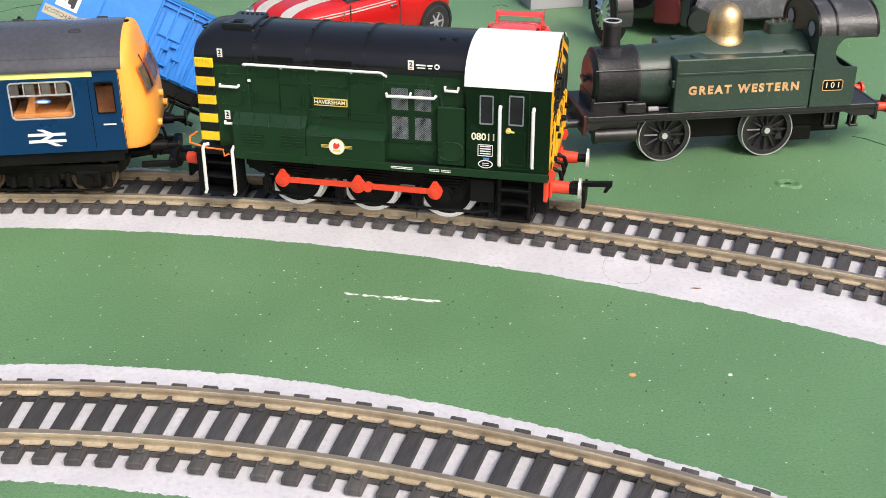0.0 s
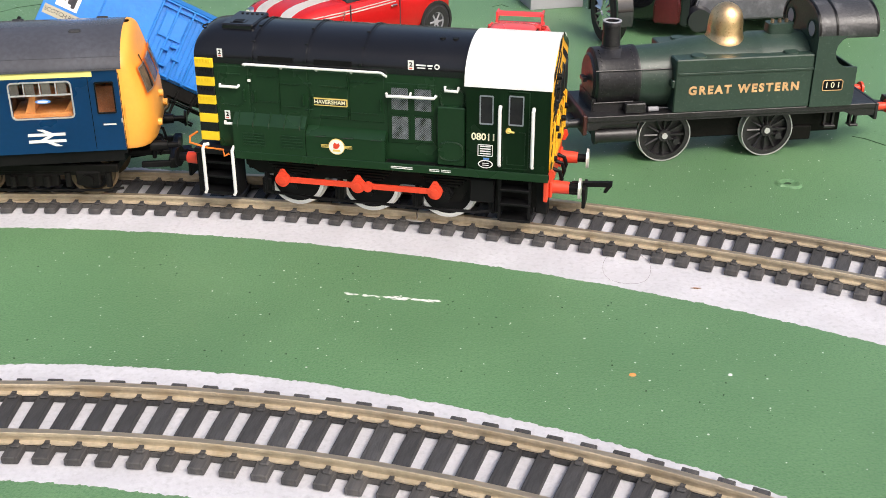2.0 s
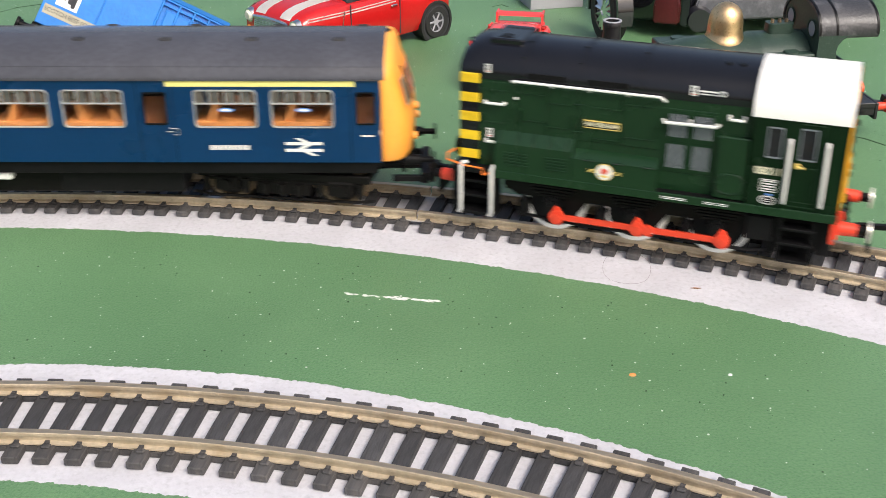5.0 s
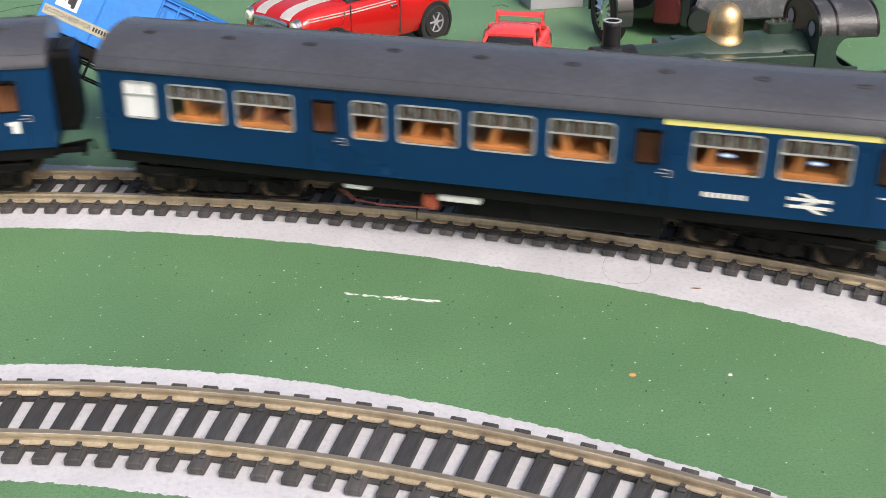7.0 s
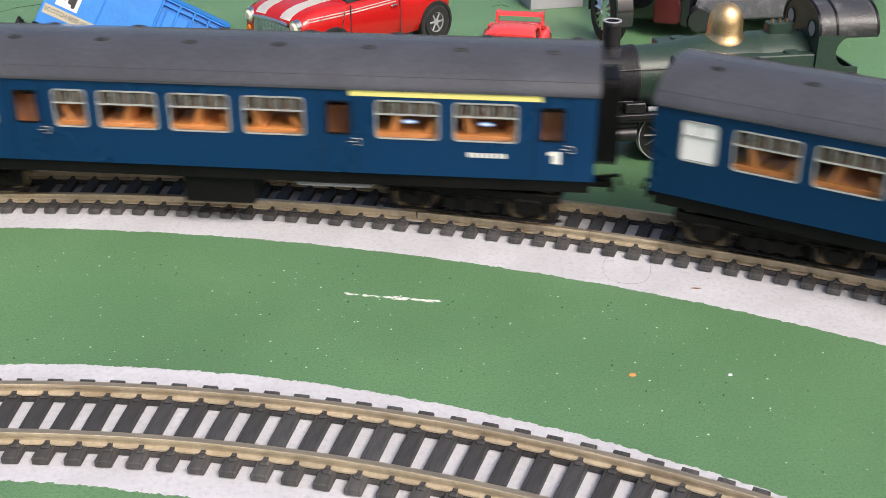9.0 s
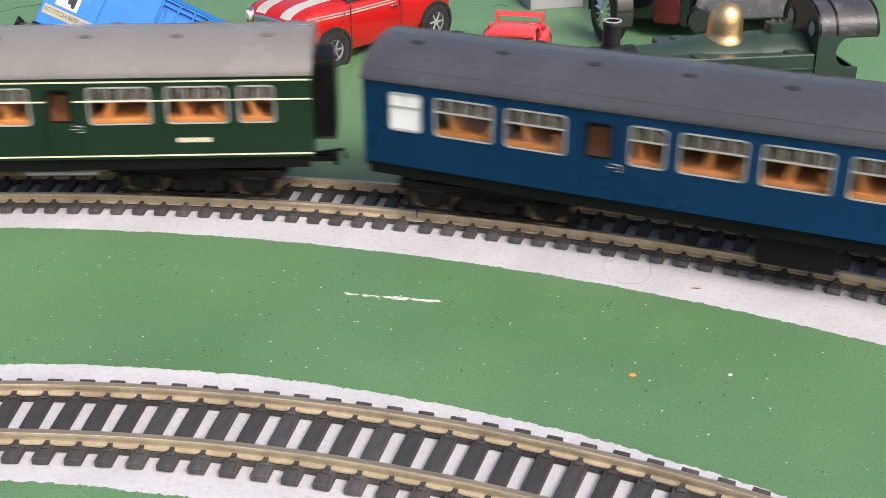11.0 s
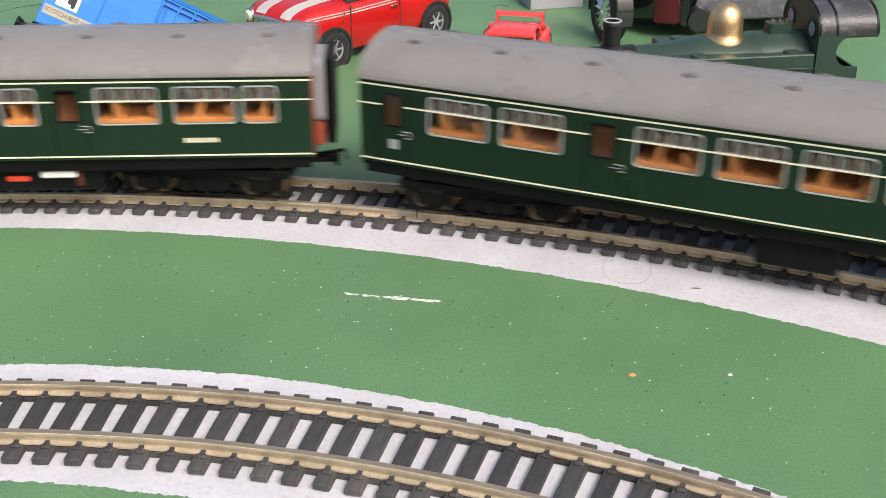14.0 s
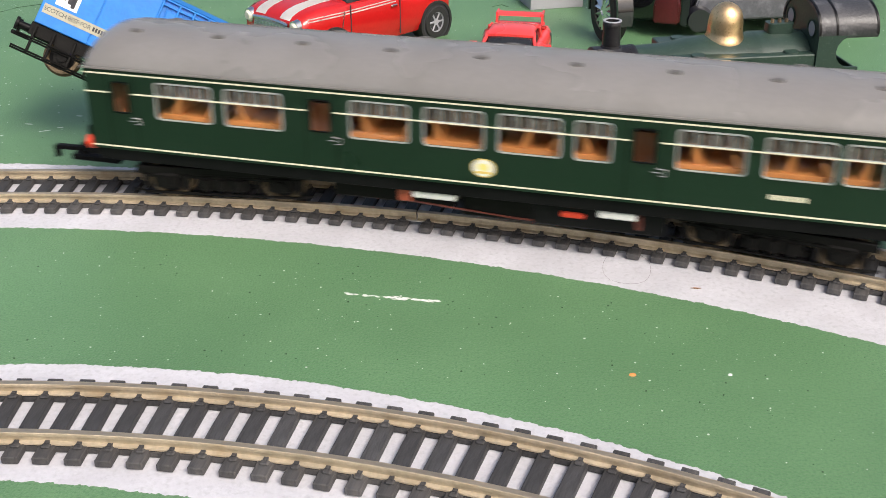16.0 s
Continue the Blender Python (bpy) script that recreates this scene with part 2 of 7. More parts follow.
L_ANG, R_ANG = sleeper_angles()
track("track_outer", FAR_C, FAR_R, FAR_ARC, "curved model railway track with brassy rails and dark plastic sleepers", L_ANG + R_ANG, (-0.08, 0.52), [0.2232], {len(L_ANG) - 1})
track("track_inner", NEAR_C, NEAR_R, NEAR_ARC, "curved model railway track with tarnished rails, nearest the camera", [0.00999 + 0.02079 * i for i in range(-60, 70)], (-0.07, 0.65), [], set())


# ---- how the train goes: way in millimetres along the outer track since the start ----
GO = [(0, 0), (2.9, 0), (3.0, 0.5), (3.2, 2.0), (3.5, 8.2), (4.0, 25.4), (4.2, 34.6), (4.8, 65.2), (5.5, 107.9), (6.3, 163.3), (6.5, 178.8), (7.0, 218.9), (7.5, 258.1), (8.0, 297.7),
      (8.5, 338.5), (9.0, 379.3), (9.2, 395.7), (10.2, 478.6), (11.3, 570.6), (11.5, 587.0), (12.0, 628.0), (12.5, 670.0), (13.0, 711.9), (13.5, 753.4), (14.0, 794.9), (14.5, 836.9),
      (15.0, 878.3), (15.5, 920.1), (16.0, 961.6)]


def gone(t):
    return float(np.interp(t, [g[0] for g in GO], [g[1] for g in GO]))


def on_track(middle, half, way):
    """The pose of a vehicle whose two pivots, half the wheelbase from its middle, run on the outer track."""
    a = (middle + way) / FAR_R
    r = math.sqrt(FAR_R ** 2 - half ** 2)
    return mm(*polar(FAR_C, r, a, 0), 0, 0, -math.degrees(a))


# ---- railway coaches ----
M_BLUE = material("rail_blue_paint", (0.006, 0.066, 0.200), 0.30, var=0.06, scale=30, bump=0.05)
M_CGREEN = material("coach_green_paint", (0.021, 0.056, 0.031), 0.32, var=0.07, scale=30, bump=0.05)
M_ROOFDARK = material("dark_grey_roof_paint", (0.070, 0.072, 0.085), 0.22, var=0.18, scale=18, fine=700, bump=0.12, dirt=((0.050, 0.051, 0.060), 0.45, 0.8, 40))
M_ROOFGREY = material("mid_grey_roof_paint", (0.215, 0.205, 0.198), 0.27, var=0.07, scale=18, fine=700, bump=0.15, dirt=((0.17, 0.16, 0.15), 0.5, 0.85, 40))
M_CABYEL = material("orange_yellow_paint", (0.95, 0.40, 0.06), 0.42, var=0.05, bump=0.05)
M_LEMON = material("lemon_strip", (0.85, 0.76, 0.25), 0.5, var=0.03, bump=0.0)
M_CREAM = material("cream_lining", (0.82, 0.78, 0.58), 0.5, var=0.04, bump=0.0)
M_SEAT = material("orange_seat_plastic", (0.80, 0.30, 0.09), 0.5, var=0.12, scale=90, bump=0.08)
M_BROWN = material("brown_partition", (0.52, 0.22, 0.10), 0.6, var=0.2, bump=0.05)
M_LEDGE = material("brown_orange_moulding", (0.58, 0.22, 0.07), 0.5, var=0.4, scale=120, bump=0.1)
M_TABLE = material("tan_table", (0.30, 0.15, 0.06), 0.5, var=0.1, bump=0.05)
M_FROST = material("frosted_white_window", (0.82, 0.82, 0.84), 0.4, var=0.02, bump=0.0)
M_RUST = material("rusty_red_plastic", (0.34, 0.075, 0.035), 0.55, var=0.2, bump=0.1)
M_OLDPIPE = material("dull_rusty_pipe", (0.11, 0.022, 0.012), 0.6, var=0.3, scale=120, bump=0.1)
M_GREYPL = material("grey_plastic", (0.33, 0.33, 0.36), 0.5, var=0.06, bump=0.05)
M_LABEL = material("pale_blue_label", (0.10, 0.26, 0.62), 0.5, var=0.02, bump=0.0)
M_GILT = material("gilt_transfer", (0.78, 0.58, 0.16), 0.42, var=0.05, bump=0.0)

M_SCREEN = material("pale_windscreen", (0.30, 0.21, 0.13), 0.12, var=0.35, scale=140, bump=0.0)
M_TOPLIGHT = material("grey_sliding_light", (0.15, 0.135, 0.12), 0.22, var=0.25, scale=160, bump=0.0)
# darker than either roof: the vents' shadows are put into their colour
M_GREYVENT = material("vent_shadow_grey", (0.10, 0.095, 0.09), 0.5, var=0.1, bump=0.05)
M_VENT = material("vent_shadow_dark", (0.02, 0.02, 0.022), 0.5, var=0.1, bump=0.05)
HW, SILL, GUTTER, RAILZ = 18.2, 20.7, 45.2, 4.58
CACHE = {}


def window_meshes(w, h, bars):
    key = (round(w, 1), round(h, 1), bars)
    if key not in CACHE:
        bm = bmesh.new()
        ring_frame(bm, -w / 2, w / 2, -h / 2, h / 2, 0.4 if bars else 0.35, 1.3 if bars else 0.5, -0.28, 0.3)
        if bars:
            zt = h / 2 - 0.36 * h
            box(bm, -w / 2 + 0.4, w / 2 - 0.4, -0.22, 0.1, zt - 0.22, zt + 0.22)
            k = 4 if w > 13 else 2
            for i in range(1, k):
                x = -w / 2 + w * i / k
                box(bm, x - 0.17, x + 0.17, -0.16, 0.1, zt, h / 2 - 0.3)
        if bars:
            for i in range(k):
                xa, xb = -w / 2 + w * i / k, -w / 2 + w * (i + 1) / k
                box(bm, xa + 0.4, xb - 1.5, 0.14, 0.26, zt + 0.2, h / 2 - 0.4, mi=1)
        fr = mesh("window", bm, [M_SILVER, M_TOPLIGHT] if bars else M_BLACK)
        bm = bmesh.new()
        box(bm, -w / 2 + 0.2, w / 2 - 0.2, 0.12, 0.3, -h / 2 + 0.2, h / 2 - 0.2)
        CACHE[key] = (fr, mesh("pane", bm, M_GLASS, 0))
    return CACHE[key]


def side_mesh(u0, u1, z0, z1, holes, mat, thick=0.8):
    us = sorted({u0, u1, *[v for h in holes for v in h[:2]]})
    zs = sorted({z0, z1, *[v for h in holes for v in h[2:4]]})
    bm = bmesh.new()
    grid = {(i, j): bm.verts.new((u, 0, z)) for i, u in enumerate(us) for j, z in enumerate(zs)}
    fs = []
    for i in range(len(us) - 1):
        for j in range(len(zs) - 1):
            uc, zc = (us[i] + us[i + 1]) / 2, (zs[j] + zs[j + 1]) / 2
            if not any(h[0] < uc < h[1] and h[2] < zc < h[3] for h in holes):
                fs.append(bm.faces.new((grid[i, j], grid[i + 1, j], grid[i + 1, j + 1], grid[i, j + 1])))
    for v in [v for v in bm.verts if not v.link_faces]:
        bm.verts.remove(v)
    bmesh.ops.solidify(bm, geom=fs, thickness=thick)
    ys = [v.co.y for v in bm.verts]
    if min(ys) < -0.01:
        bmesh.ops.translate(bm, vec=(0, thick, 0), verts=bm.verts)
    return mesh("side_panel", bm, mat, 0)


ROOF = [(18.45, 45.0), (18.45, 45.6), (18.1, 46.3), (17.3, 47.7), (15.8, 49.3), (13.4, 50.9), (10.2, 52.3), (6.0, 53.5), (2.0, 54.0)]


def roof_section(u, drop=0.0, squeeze=1.0):
    pts = [(y * squeeze, GUTTER + (z - GUTTER) * (1 - drop)) for y, z in ROOF]
    return [(u, -y, z) for y, z in pts] + [(u, y, z) for y, z in reversed(pts)]


def wheelset_mesh(r, half=8.6, tread=M_BRASS):
    key = ("wheelset", r)
    if key not in CACHE:
        bm = bmesh.new()
        prof = [(-10.8, 0.7), (-10.6, 1.0), (-half - 1.0, 1.0), (-half - 0.7, r * 0.74), (-half - 1.3, r * 0.8), (-half - 1.3, r), (-half + 1.0, r), (-half + 1.3, r + 0.7), (-half + 1.8, r + 0.7), (-half + 1.8, r * 0.72), (-half + 0.9, r * 0.68), (-half + 0.9, 1.0)]
        prof += [(-y, q) for y, q in reversed(prof)]
        loft(bm, [[(q * math.cos(2 * math.pi * k / 28), y, q * math.sin(2 * math.pi * k / 28)) for k in range(28)] for y, q in prof], mi=1)
        for f in bm.faces:
            if min(math.hypot(v.co.x, v.co.z) for v in f.verts) > r * 0.71:
                f.material_index = 0
        CACHE[key] = mesh("wheelset", bm, [tread, M_BLACK])
    return CACHE[key]


def bogie(parent, u, turn, spin):
    key = "bogie"
    if key not in CACHE:
        bm = bmesh.new()
        for s in (-1, 1):
            y = s * 12.8
            box(bm, -26, 26, y - 0.8, y + 0.8, 13.2, 15.6, bev=0.25)
            box(bm, -24, 24, y - 0.6, y + 1.0 * s + 0.6, 12.2, 13.4, bev=0.2)
            for x in (-17, 17):
                box(bm, x - 3.6, x + 3.6, y - 1.3, y + 1.3, 9.0, 13.6, bev=0.5)
                cylinder(bm, (x, y, 11.0), (x, y + s * 2.2, 11.0), 1.8, n=12)
                for d in (-6, 6):
                    cylinder(bm, (x + d, y + s * 0.6, 8.8), (x + d, y + s * 0.6, 13.2), 1.0, n=8)
            box(bm, -8, 8, y - 0.9, y + 1.5, 8.6, 12.6, bev=0.4)
            for x in (-5, 0, 5):
                cylinder(bm, (x, y + s * 1.4, 9.0), (x, y + s * 1.4, 12.4), 1.1, n=8)
            tube(bm, [(-27, y + s * 0.5, 8.2), (-22, y + s * 0.5, 7.4), (22, y + s * 0.5, 7.4), (27, y + s * 0.5, 8.2)], 0.45)
        box(bm, -6, 6, -12.5, 12.5, 11.0, 15.0, bev=0.4)
        box(bm, -26, -24, -12.5, 12.5, 13.4, 15.4)
        box(bm, 24, 26, -12.5, 12.5, 13.4, 15.4)
        CACHE[key] = mesh("bogie", bm, M_FRAME)
    b = link("bogie", CACHE[key], parent, "dusty black bogie frame", mm(u, 0, 0, 0, 0, turn))
    for x in (-17, 17):
        w = link("wheelset", wheelset_mesh(6.5), b, "", mm(x, 0, RAILZ + 6.5))
        spin.append((w, (x, 0, RAILZ + 6.5), 6.5))
    return b


def arrow_logo(parent, u, z, y=-HW - 0.05):
    """A plain double arrow in white."""
    bm = bmesh.new()
    for zc in (-1.0, 1.0):
        slab(bm, [(-5.2, zc - 0.42), (5.2, zc - 0.42), (5.2, zc + 0.42), (-5.2, zc + 0.42)], -0.12, 0.1)
    slab(bm, [(-2.6, 2.6), (-0.9, 2.6), (2.6, 0.95), (0.9, 0.95)], -0.14, 0.1)
    slab(bm, [(1.0, 0.95), (2.8, 0.95), (-1.0, -0.95), (-2.8, -0.95)], -0.14, 0.1)
    slab(bm, [(-1.2, -1.0), (0.6, -1.0), (3.9, -2.6), (2.2, -2.6)], -0.14, 0.1)
    part("double_arrow", bm, M_WHITE, parent, "white double arrow marking", mm(u, y, z), smooth=0)


def plain(parent, name, mat, u0, u1, z0, z1, y=-HW, proud=0.1, label="", bev=0.0):
    bm = bmesh.new()
    box(bm, u0, u1, y - proud, y + 0.05, z0, z1, bev=bev)
    return part(name, bm, mat, parent, label, smooth=0)


def coach(name, label, livery, u0, u1, wins, doors, cab=0, green=False, white_win=None, strip=None, equipment="tanks", group="coaches of the train"):
    co = thing(name, label, "railway coach", group=group)
    spin = []
    roofm = M_ROOFGREY if green else M_ROOFDARK
    zw0, zw1, zd0, zd1 = 31.1, 42.2, 32.0, 41.5
    holes = [(a + 0.5, b - 0.5, zw0 + 0.5, zw1 - 0.5) for a, b in wins] + [(a + 0.15, b - 0.15, zd0 + 0.15, zd1 - 0.15) for a, b in doors]
    if white_win:
        holes.append((white_win[0] + 0.5, white_win[1] - 0.5, zw0 + 0.5, zw1 - 0.5))
    for s in (-1, 1):
        me = side_mesh(u0, u1, SILL, GUTTER, holes, livery)
        if s < 0:
            link("side_panel", me, co, "", mm(0, -HW, 0))
        else:
            link("side_panel", me, co, "", mm(0, HW - 0.8, 0))
        back = s > 0
        for a, b in wins + ([white_win] if white_win else []):
            fr, pa = window_meshes(b - a, zw1 - zw0, True)
            w = link("window", fr, co, "silver framed window with sliding top lights", mm((a + b) / 2, s * HW, (zw0 + zw1) / 2, 0, 0, 180 if back else 0))
            if white_win and (a, b) == white_win:
                bm = bmesh.new()
                box(bm, -(b - a) / 2 + 0.2, (b - a) / 2 - 0.2, 0.12, 0.3, -5.3, 5.3)
                part("pane", bm, M_FROST, w, "white frosted pane", smooth=0)
            else:
                link("pane", pa, w).visible_shadow = False
        for a, b in doors:
            fr, pa = window_meshes(b - a, zd1 - zd0, False)
            w = link("door_window", fr, co, "dark drop window of a door", mm((a + b) / 2, s * HW, (zd0 + zd1) / 2, 0, 0, 180 if back else 0))
            link("pane", pa, w).visible_shadow = False
            bm = bmesh.new()
            x0, x1 = a - 1.6, b + 1.6
            for x in (x0, x1):
                box(bm, x - 0.09, x + 0.09, -0.06, 0.05, SILL + 0.6, GUTTER - 0.8)
            link("door_joint", mesh("door_joint", bm, M_BLACK, 0), co, "", mm(0, s * HW, 0))
            if s < 0 and cab == 1 and b > 100:
                plain(co, "door_label", M_WHITE, a + 1.2, b - 0.6, zd0 - 3.5, zd0 - 3.1, label="small white door label")
                plain(co, "door_handle", M_SILVER, b + 1.0, b + 1.4, zd0 - 2.8, zd0 - 1.6, proud=0.4)
            elif s < 0:
                bm = bmesh.new()
                tube(bm, [(b + 0.4, -HW - 0.05, zd0 - 0.9), (b + 0.6, -HW - 0.5, zd0 - 1.0), (b + 2.4, -HW - 0.5, zd0 - 1.0), (b + 2.7, -HW - 0.4, zd0 - 1.3), (b + 2.7, -HW - 0.4, zd0 - 2.9), (b + 1.4, -HW - 0.4, zd0 - 2.9)], 0.13)
                tube(bm, [(b - 0.6, -HW - 0.4, zd0 - 2.0), (b + 1.4, -HW - 0.4, zd0 - 2.0)], 0.13)
                part("door_handle", bm, M_SILVER, co, "thin silver door handle and rail")
    # roof
    bm = bmesh.new()
    secs = []
    f_front, f_rear = cab == 1, cab == -1
    if f_rear:
        secs += [roof_section(u0 - 0.5, 0.55, 0.93), roof_section(u0 + 0.6, 0.25, 0.97), roof_section(u0 + 3, 0.08, 0.99)]
    else:
        secs += [roof_section(u0 - 0.6)]
    secs += [roof_section(u0 + 8), roof_section(u1 - 12)]
    secs += [roof_section(u1, 0.0, 1.0), roof_section(u1 + 1.2, 0.0, 1.0)] if f_front else [roof_section(u1 + 0.6)]
    loft(bm, secs)
    roof = part("roof", bm, roofm, co, "smooth curved roof with small ventilators", smooth=50)
    for side, y in ((-1, 11.3), (1, 11.3)):
        for k in range(9):
            u = u0 + 12 + (u1 - u0 - 24) * k / 8 + (6 if side > 0 else 0)
            bm = bmesh.new()
            if u > u1 - 5:
                continue
            box(bm, -1.7, 1.7, -0.7, 0.7, -0.6, 0.42, bev=0.3)
            box(bm, -0.9, 0.9, -0.95, 0.95, -0.6, 0.25, bev=0.2)
            part("roof_vent", bm, M_VENT if not green else M_GREYVENT, roof, "", mm(u, side * y * 0.62, 53.25, side * -14))
    bm = bmesh.new()
    for s in (-1, 1):
        if not green:
            tube(bm, [(u0 - 0.5, s * 16.75, 48.3), (u1 + 0.3, s * 16.75, 48.3)], 0.1, 5)
        box(bm, u0 - 0.6, u1 + (0.6 if not f_front else 0), s * 18.5 - 0.25, s * 18.5 + 0.25, 44.85, 45.35)
    part("gutter", bm, roofm, co)
    # floor, solebars and ends
    bm = bmesh.new()
    box(bm, u0, u1, -17.2, 17.2, 19.2, 21.6)
    for s in (-1, 1):
        box(bm, u0 + 1, u1 - 1, s * 16.6 - 0.5, s * 16.6 + 0.5, 16.9, 19.4, bev=0.1)
    part("underframe", bm, M_BLACK, co, "black underframe with solebars", smooth=0)
    for u, cabend in ((u0, cab == -1), (u1, cab == 1)):
        if cabend and cab == 1:
            continue
        bm = bmesh.new()
        s = 1 if u > 0 else -1
        box(bm, min(u, u - s * 0.8), max(u, u - s * 0.8), -HW + 0.8, HW - 0.8, SILL, GUTTER + 2)
        part("end_panel", bm, livery if not (green and cab == -1 and u > 0) else M_RUST, co, smooth=0)
        if not cabend:
            bm = bmesh.new()
            tail = green and cab == -1
            a, b = (u + 0.1, u + (3.4 if tail else 6.5)) if s > 0 else (u - 2.6, u - 0.1)
            foot = 27.5 if tail else 21.5
            n = 5 if s > 0 else 2
            secs = []
            for k in range(n):
                for f, x in ((1.0, a + (b - a) * k / n), (1.0, a + (b - a) * (k + 0.7) / n), (0.94, a + (b - a) * (k + 0.75) / n), (0.94, a + (b - a) * (k + 0.95) / n)):
                    secs.append([(x, p[0] * f, 34 + (p[1] - 34) * f) for p in rounded(-8.5, 8.5, foot, 46.5, 2.0, 3)])
            loft(bm, secs)
            part("gangway", bm, M_GREYPL if tail else M_BLACK, co, "pleated corridor connection on the coach end", smooth=0)
            if tail:
                bm = bmesh.new()
                box(bm, a, b - 0.6, -7.5, 7.5, 20.0, 27.4, bev=0.4)
                part("gangway_foot", bm, M_RUST, co, "red-brown plate under the corridor connection")
                bm = bmesh.new()
                box(bm, b, b + 2.6, -8.6, 8.6, 21.0, 47.0, bev=0.4)
                part("gangway_door", bm, M_BLACK, co, "black corridor end plate")
    # interior
    bm = bmesh.new()
    box(bm, u0 + 1, u1 - 1, -17, 17, 21.6, 26.0)
    for a, b in doors:
        for x in (a - 2.0, b + 2.0):
            if u0 + 1 < x < u1 - 1:
                box(bm, x - 0.3, x + 0.3, -17, 17, 26, 45)
        for s in (-1, 1):
            box(bm, a - 1.6, b + 1.6, s * 9.6 - 0.3, s * 9.6 + 0.3, 26, 37.4)
    box(bm, u0 + 1, u1 - 1, -17, 17, 45.0, 45.4)
    part("interior", bm, M_BROWN, co, "brown moulded floor and partitions", smooth=0)
    rng = random.Random(int(abs(u0) * 10))
    for a, b in wins:
        bm = bmesh.new()
        box(bm, a + 0.6, b - 0.6, -2.6, 2.6, 26, 36.0, bev=0.5)
        part("seat_divider", bm, M_LEDGE, co, "brown moulded divider between seats")
        w = b - a
        for s in (-1, 1):
            bm = bmesh.new()
            box(bm, a - 0.6, b + 0.6, s * 9.2 - 6.4, s * 9.2 + 6.4, 26, 32.0, bev=0.7, seg=2)
            bench = part("bench", bm, M_SEAT, co, "orange moulded bench seats")
            for f, h in (((0.30, 37.6), (0.86, 35.4)) if w > 12 else ((0.4, 36.4),)):
                x = a + w * (f + rng.uniform(-0.08, 0.08))
                lean = rng.choice((-1, 1)) * 1.5
                bm = bmesh.new()
                slab(bm, [(x - 1.3, 31.6), (x + 1.5, 31.6), (x + 0.8 + lean, h - 0.6), (x + 0.3 + lean, h), (x - 0.5 + lean, h), (x - 0.8 + lean, h - 0.6)], s * 9.4 - 5.6, s * 9.4 + 5.6)
                part("seat_back", bm, M_SEAT, bench, "", smooth=20)
    # bogies on the curve
    swing = math.degrees(math.asin(80 / FAR_R))
    bogie(co, -80, swing, spin)
    bogie(co, 80, -swing, spin)
    # equipment below the floor
    def lump(name, mat, x0, x1, y0, y1, z0, z1, lab=""):
        b2 = bmesh.new()
        box(b2, x0, x1, y0, y1, z0, z1, bev=0.5)
        part(name, b2, mat, co, lab)
    if equipment == "tanks":
        f = 1 if cab == 1 else -1
        def um(a, b):
            return (a, b) if f < 0 else (-b + 1.0, -a + 1.0)
        if f < 0:
            lump("white_tank", M_WHITE, -19.5, -7.1, -16.2, -13.0, 14.4, 16.8, "white painted tank end")
            lump("red_box", M_RUST, -24.0, -20.0, -15.4, -11, 12.6, 16.6, "red painted box")
            lump("red_cap", M_RED, 22.0, 28.5, -15.2, -12, 12.8, 14.6, "red filler")
            lump("white_cylinder", M_WHITE, 32.2, 42.4, -16.2, -13, 14.2, 16.8, "white cylinder")
            lump("red_post", M_OLDPIPE, 42.0, 44.0, -15.3, -12, 11.2, 16.0)
            pipe = [(-22, -14, 12.6), (-5, -14, 11.5), (10, -14, 10.6), (40, -14, 10.6), (43, -14, 12)]
        else:
            lump("white_tank", M_WHITE, -11.4, 0.5, -16.2, -13.0, 14.2, 16.6, "white painted tank end")
            lump("red_box", M_RUST, -16.2, -12.2, -15.4, -11, 10.8, 15.4, "red painted box")
            lump("white_cylinder", M_WHITE, -39.0, -31.5, -16.2, -13, 15.0, 17.2, "white cylinder")
            pipe = [(-40, -15.6, 14.5), (-36, -15.6, 11.6), (-28, -15.6, 11.0), (-14, -15.6, 11.6)]
        b2 = bmesh.new()
        tube(b2, pipe, 0.3)
        part("pipe", b2, M_OLDPIPE, co, "thin rusty pipe")
        lump("engine", M_FRAME, -6, 21, -13.5, 13.5, 9.5, 18, "black underfloor engine")
        lump("engine", M_FRAME, -44, -8, -12.5, 12.5, 11.0, 18, "black underfloor engine")
        lump("battery_box", M_BLACK, 14, 50, -14.5, 14.5, 9.8, 17.6, "black equipment box")
    else:
        lump("battery_box", M_BLACK, -4, 17, -15.0, -2, 8.2, 17.6, "black equipment box")
        lump("battery_box", M_BLACK, -30, -14, 2, 15, 9.2, 17.6, "black equipment box")
        b2 = bmesh.new()
        tube(b2, [(30, -14, 15.0), (50, -14, 15.0)], 0.6)
        tube(b2, [(30, -14, 15.0), (30, -14, 18)], 0.5)
        tube(b2, [(50, -14, 15.0), (50, -14, 18)], 0.5)
        part("pipe", b2, M_GREYPL, co, "grey vacuum pipe")
    # couplings
    for u, s in ((u0, -1), (u1, 1)):
        b2 = bmesh.new()
        box(b2, min(u - s * 6, u + s * 5), max(u - s * 6, u + s * 5), -2.2, 2.2, 12.4, 14.2, bev=0.3)
        box(b2, min(u + s * 5, u + s * 6.2), max(u + s * 5, u + s * 6.2), -3.6, 3.6, 11.6, 14.6, bev=0.3)
        tube(b2, [(u - s * 1, 0, 14.4), (u + s * 7.8, 0, 15.6), (u + s * 8.4, 0, 12.6)], 0.55)
        part("coupling", b2, M_BLACK, co, "black tension-lock coupling")
    return co, spin


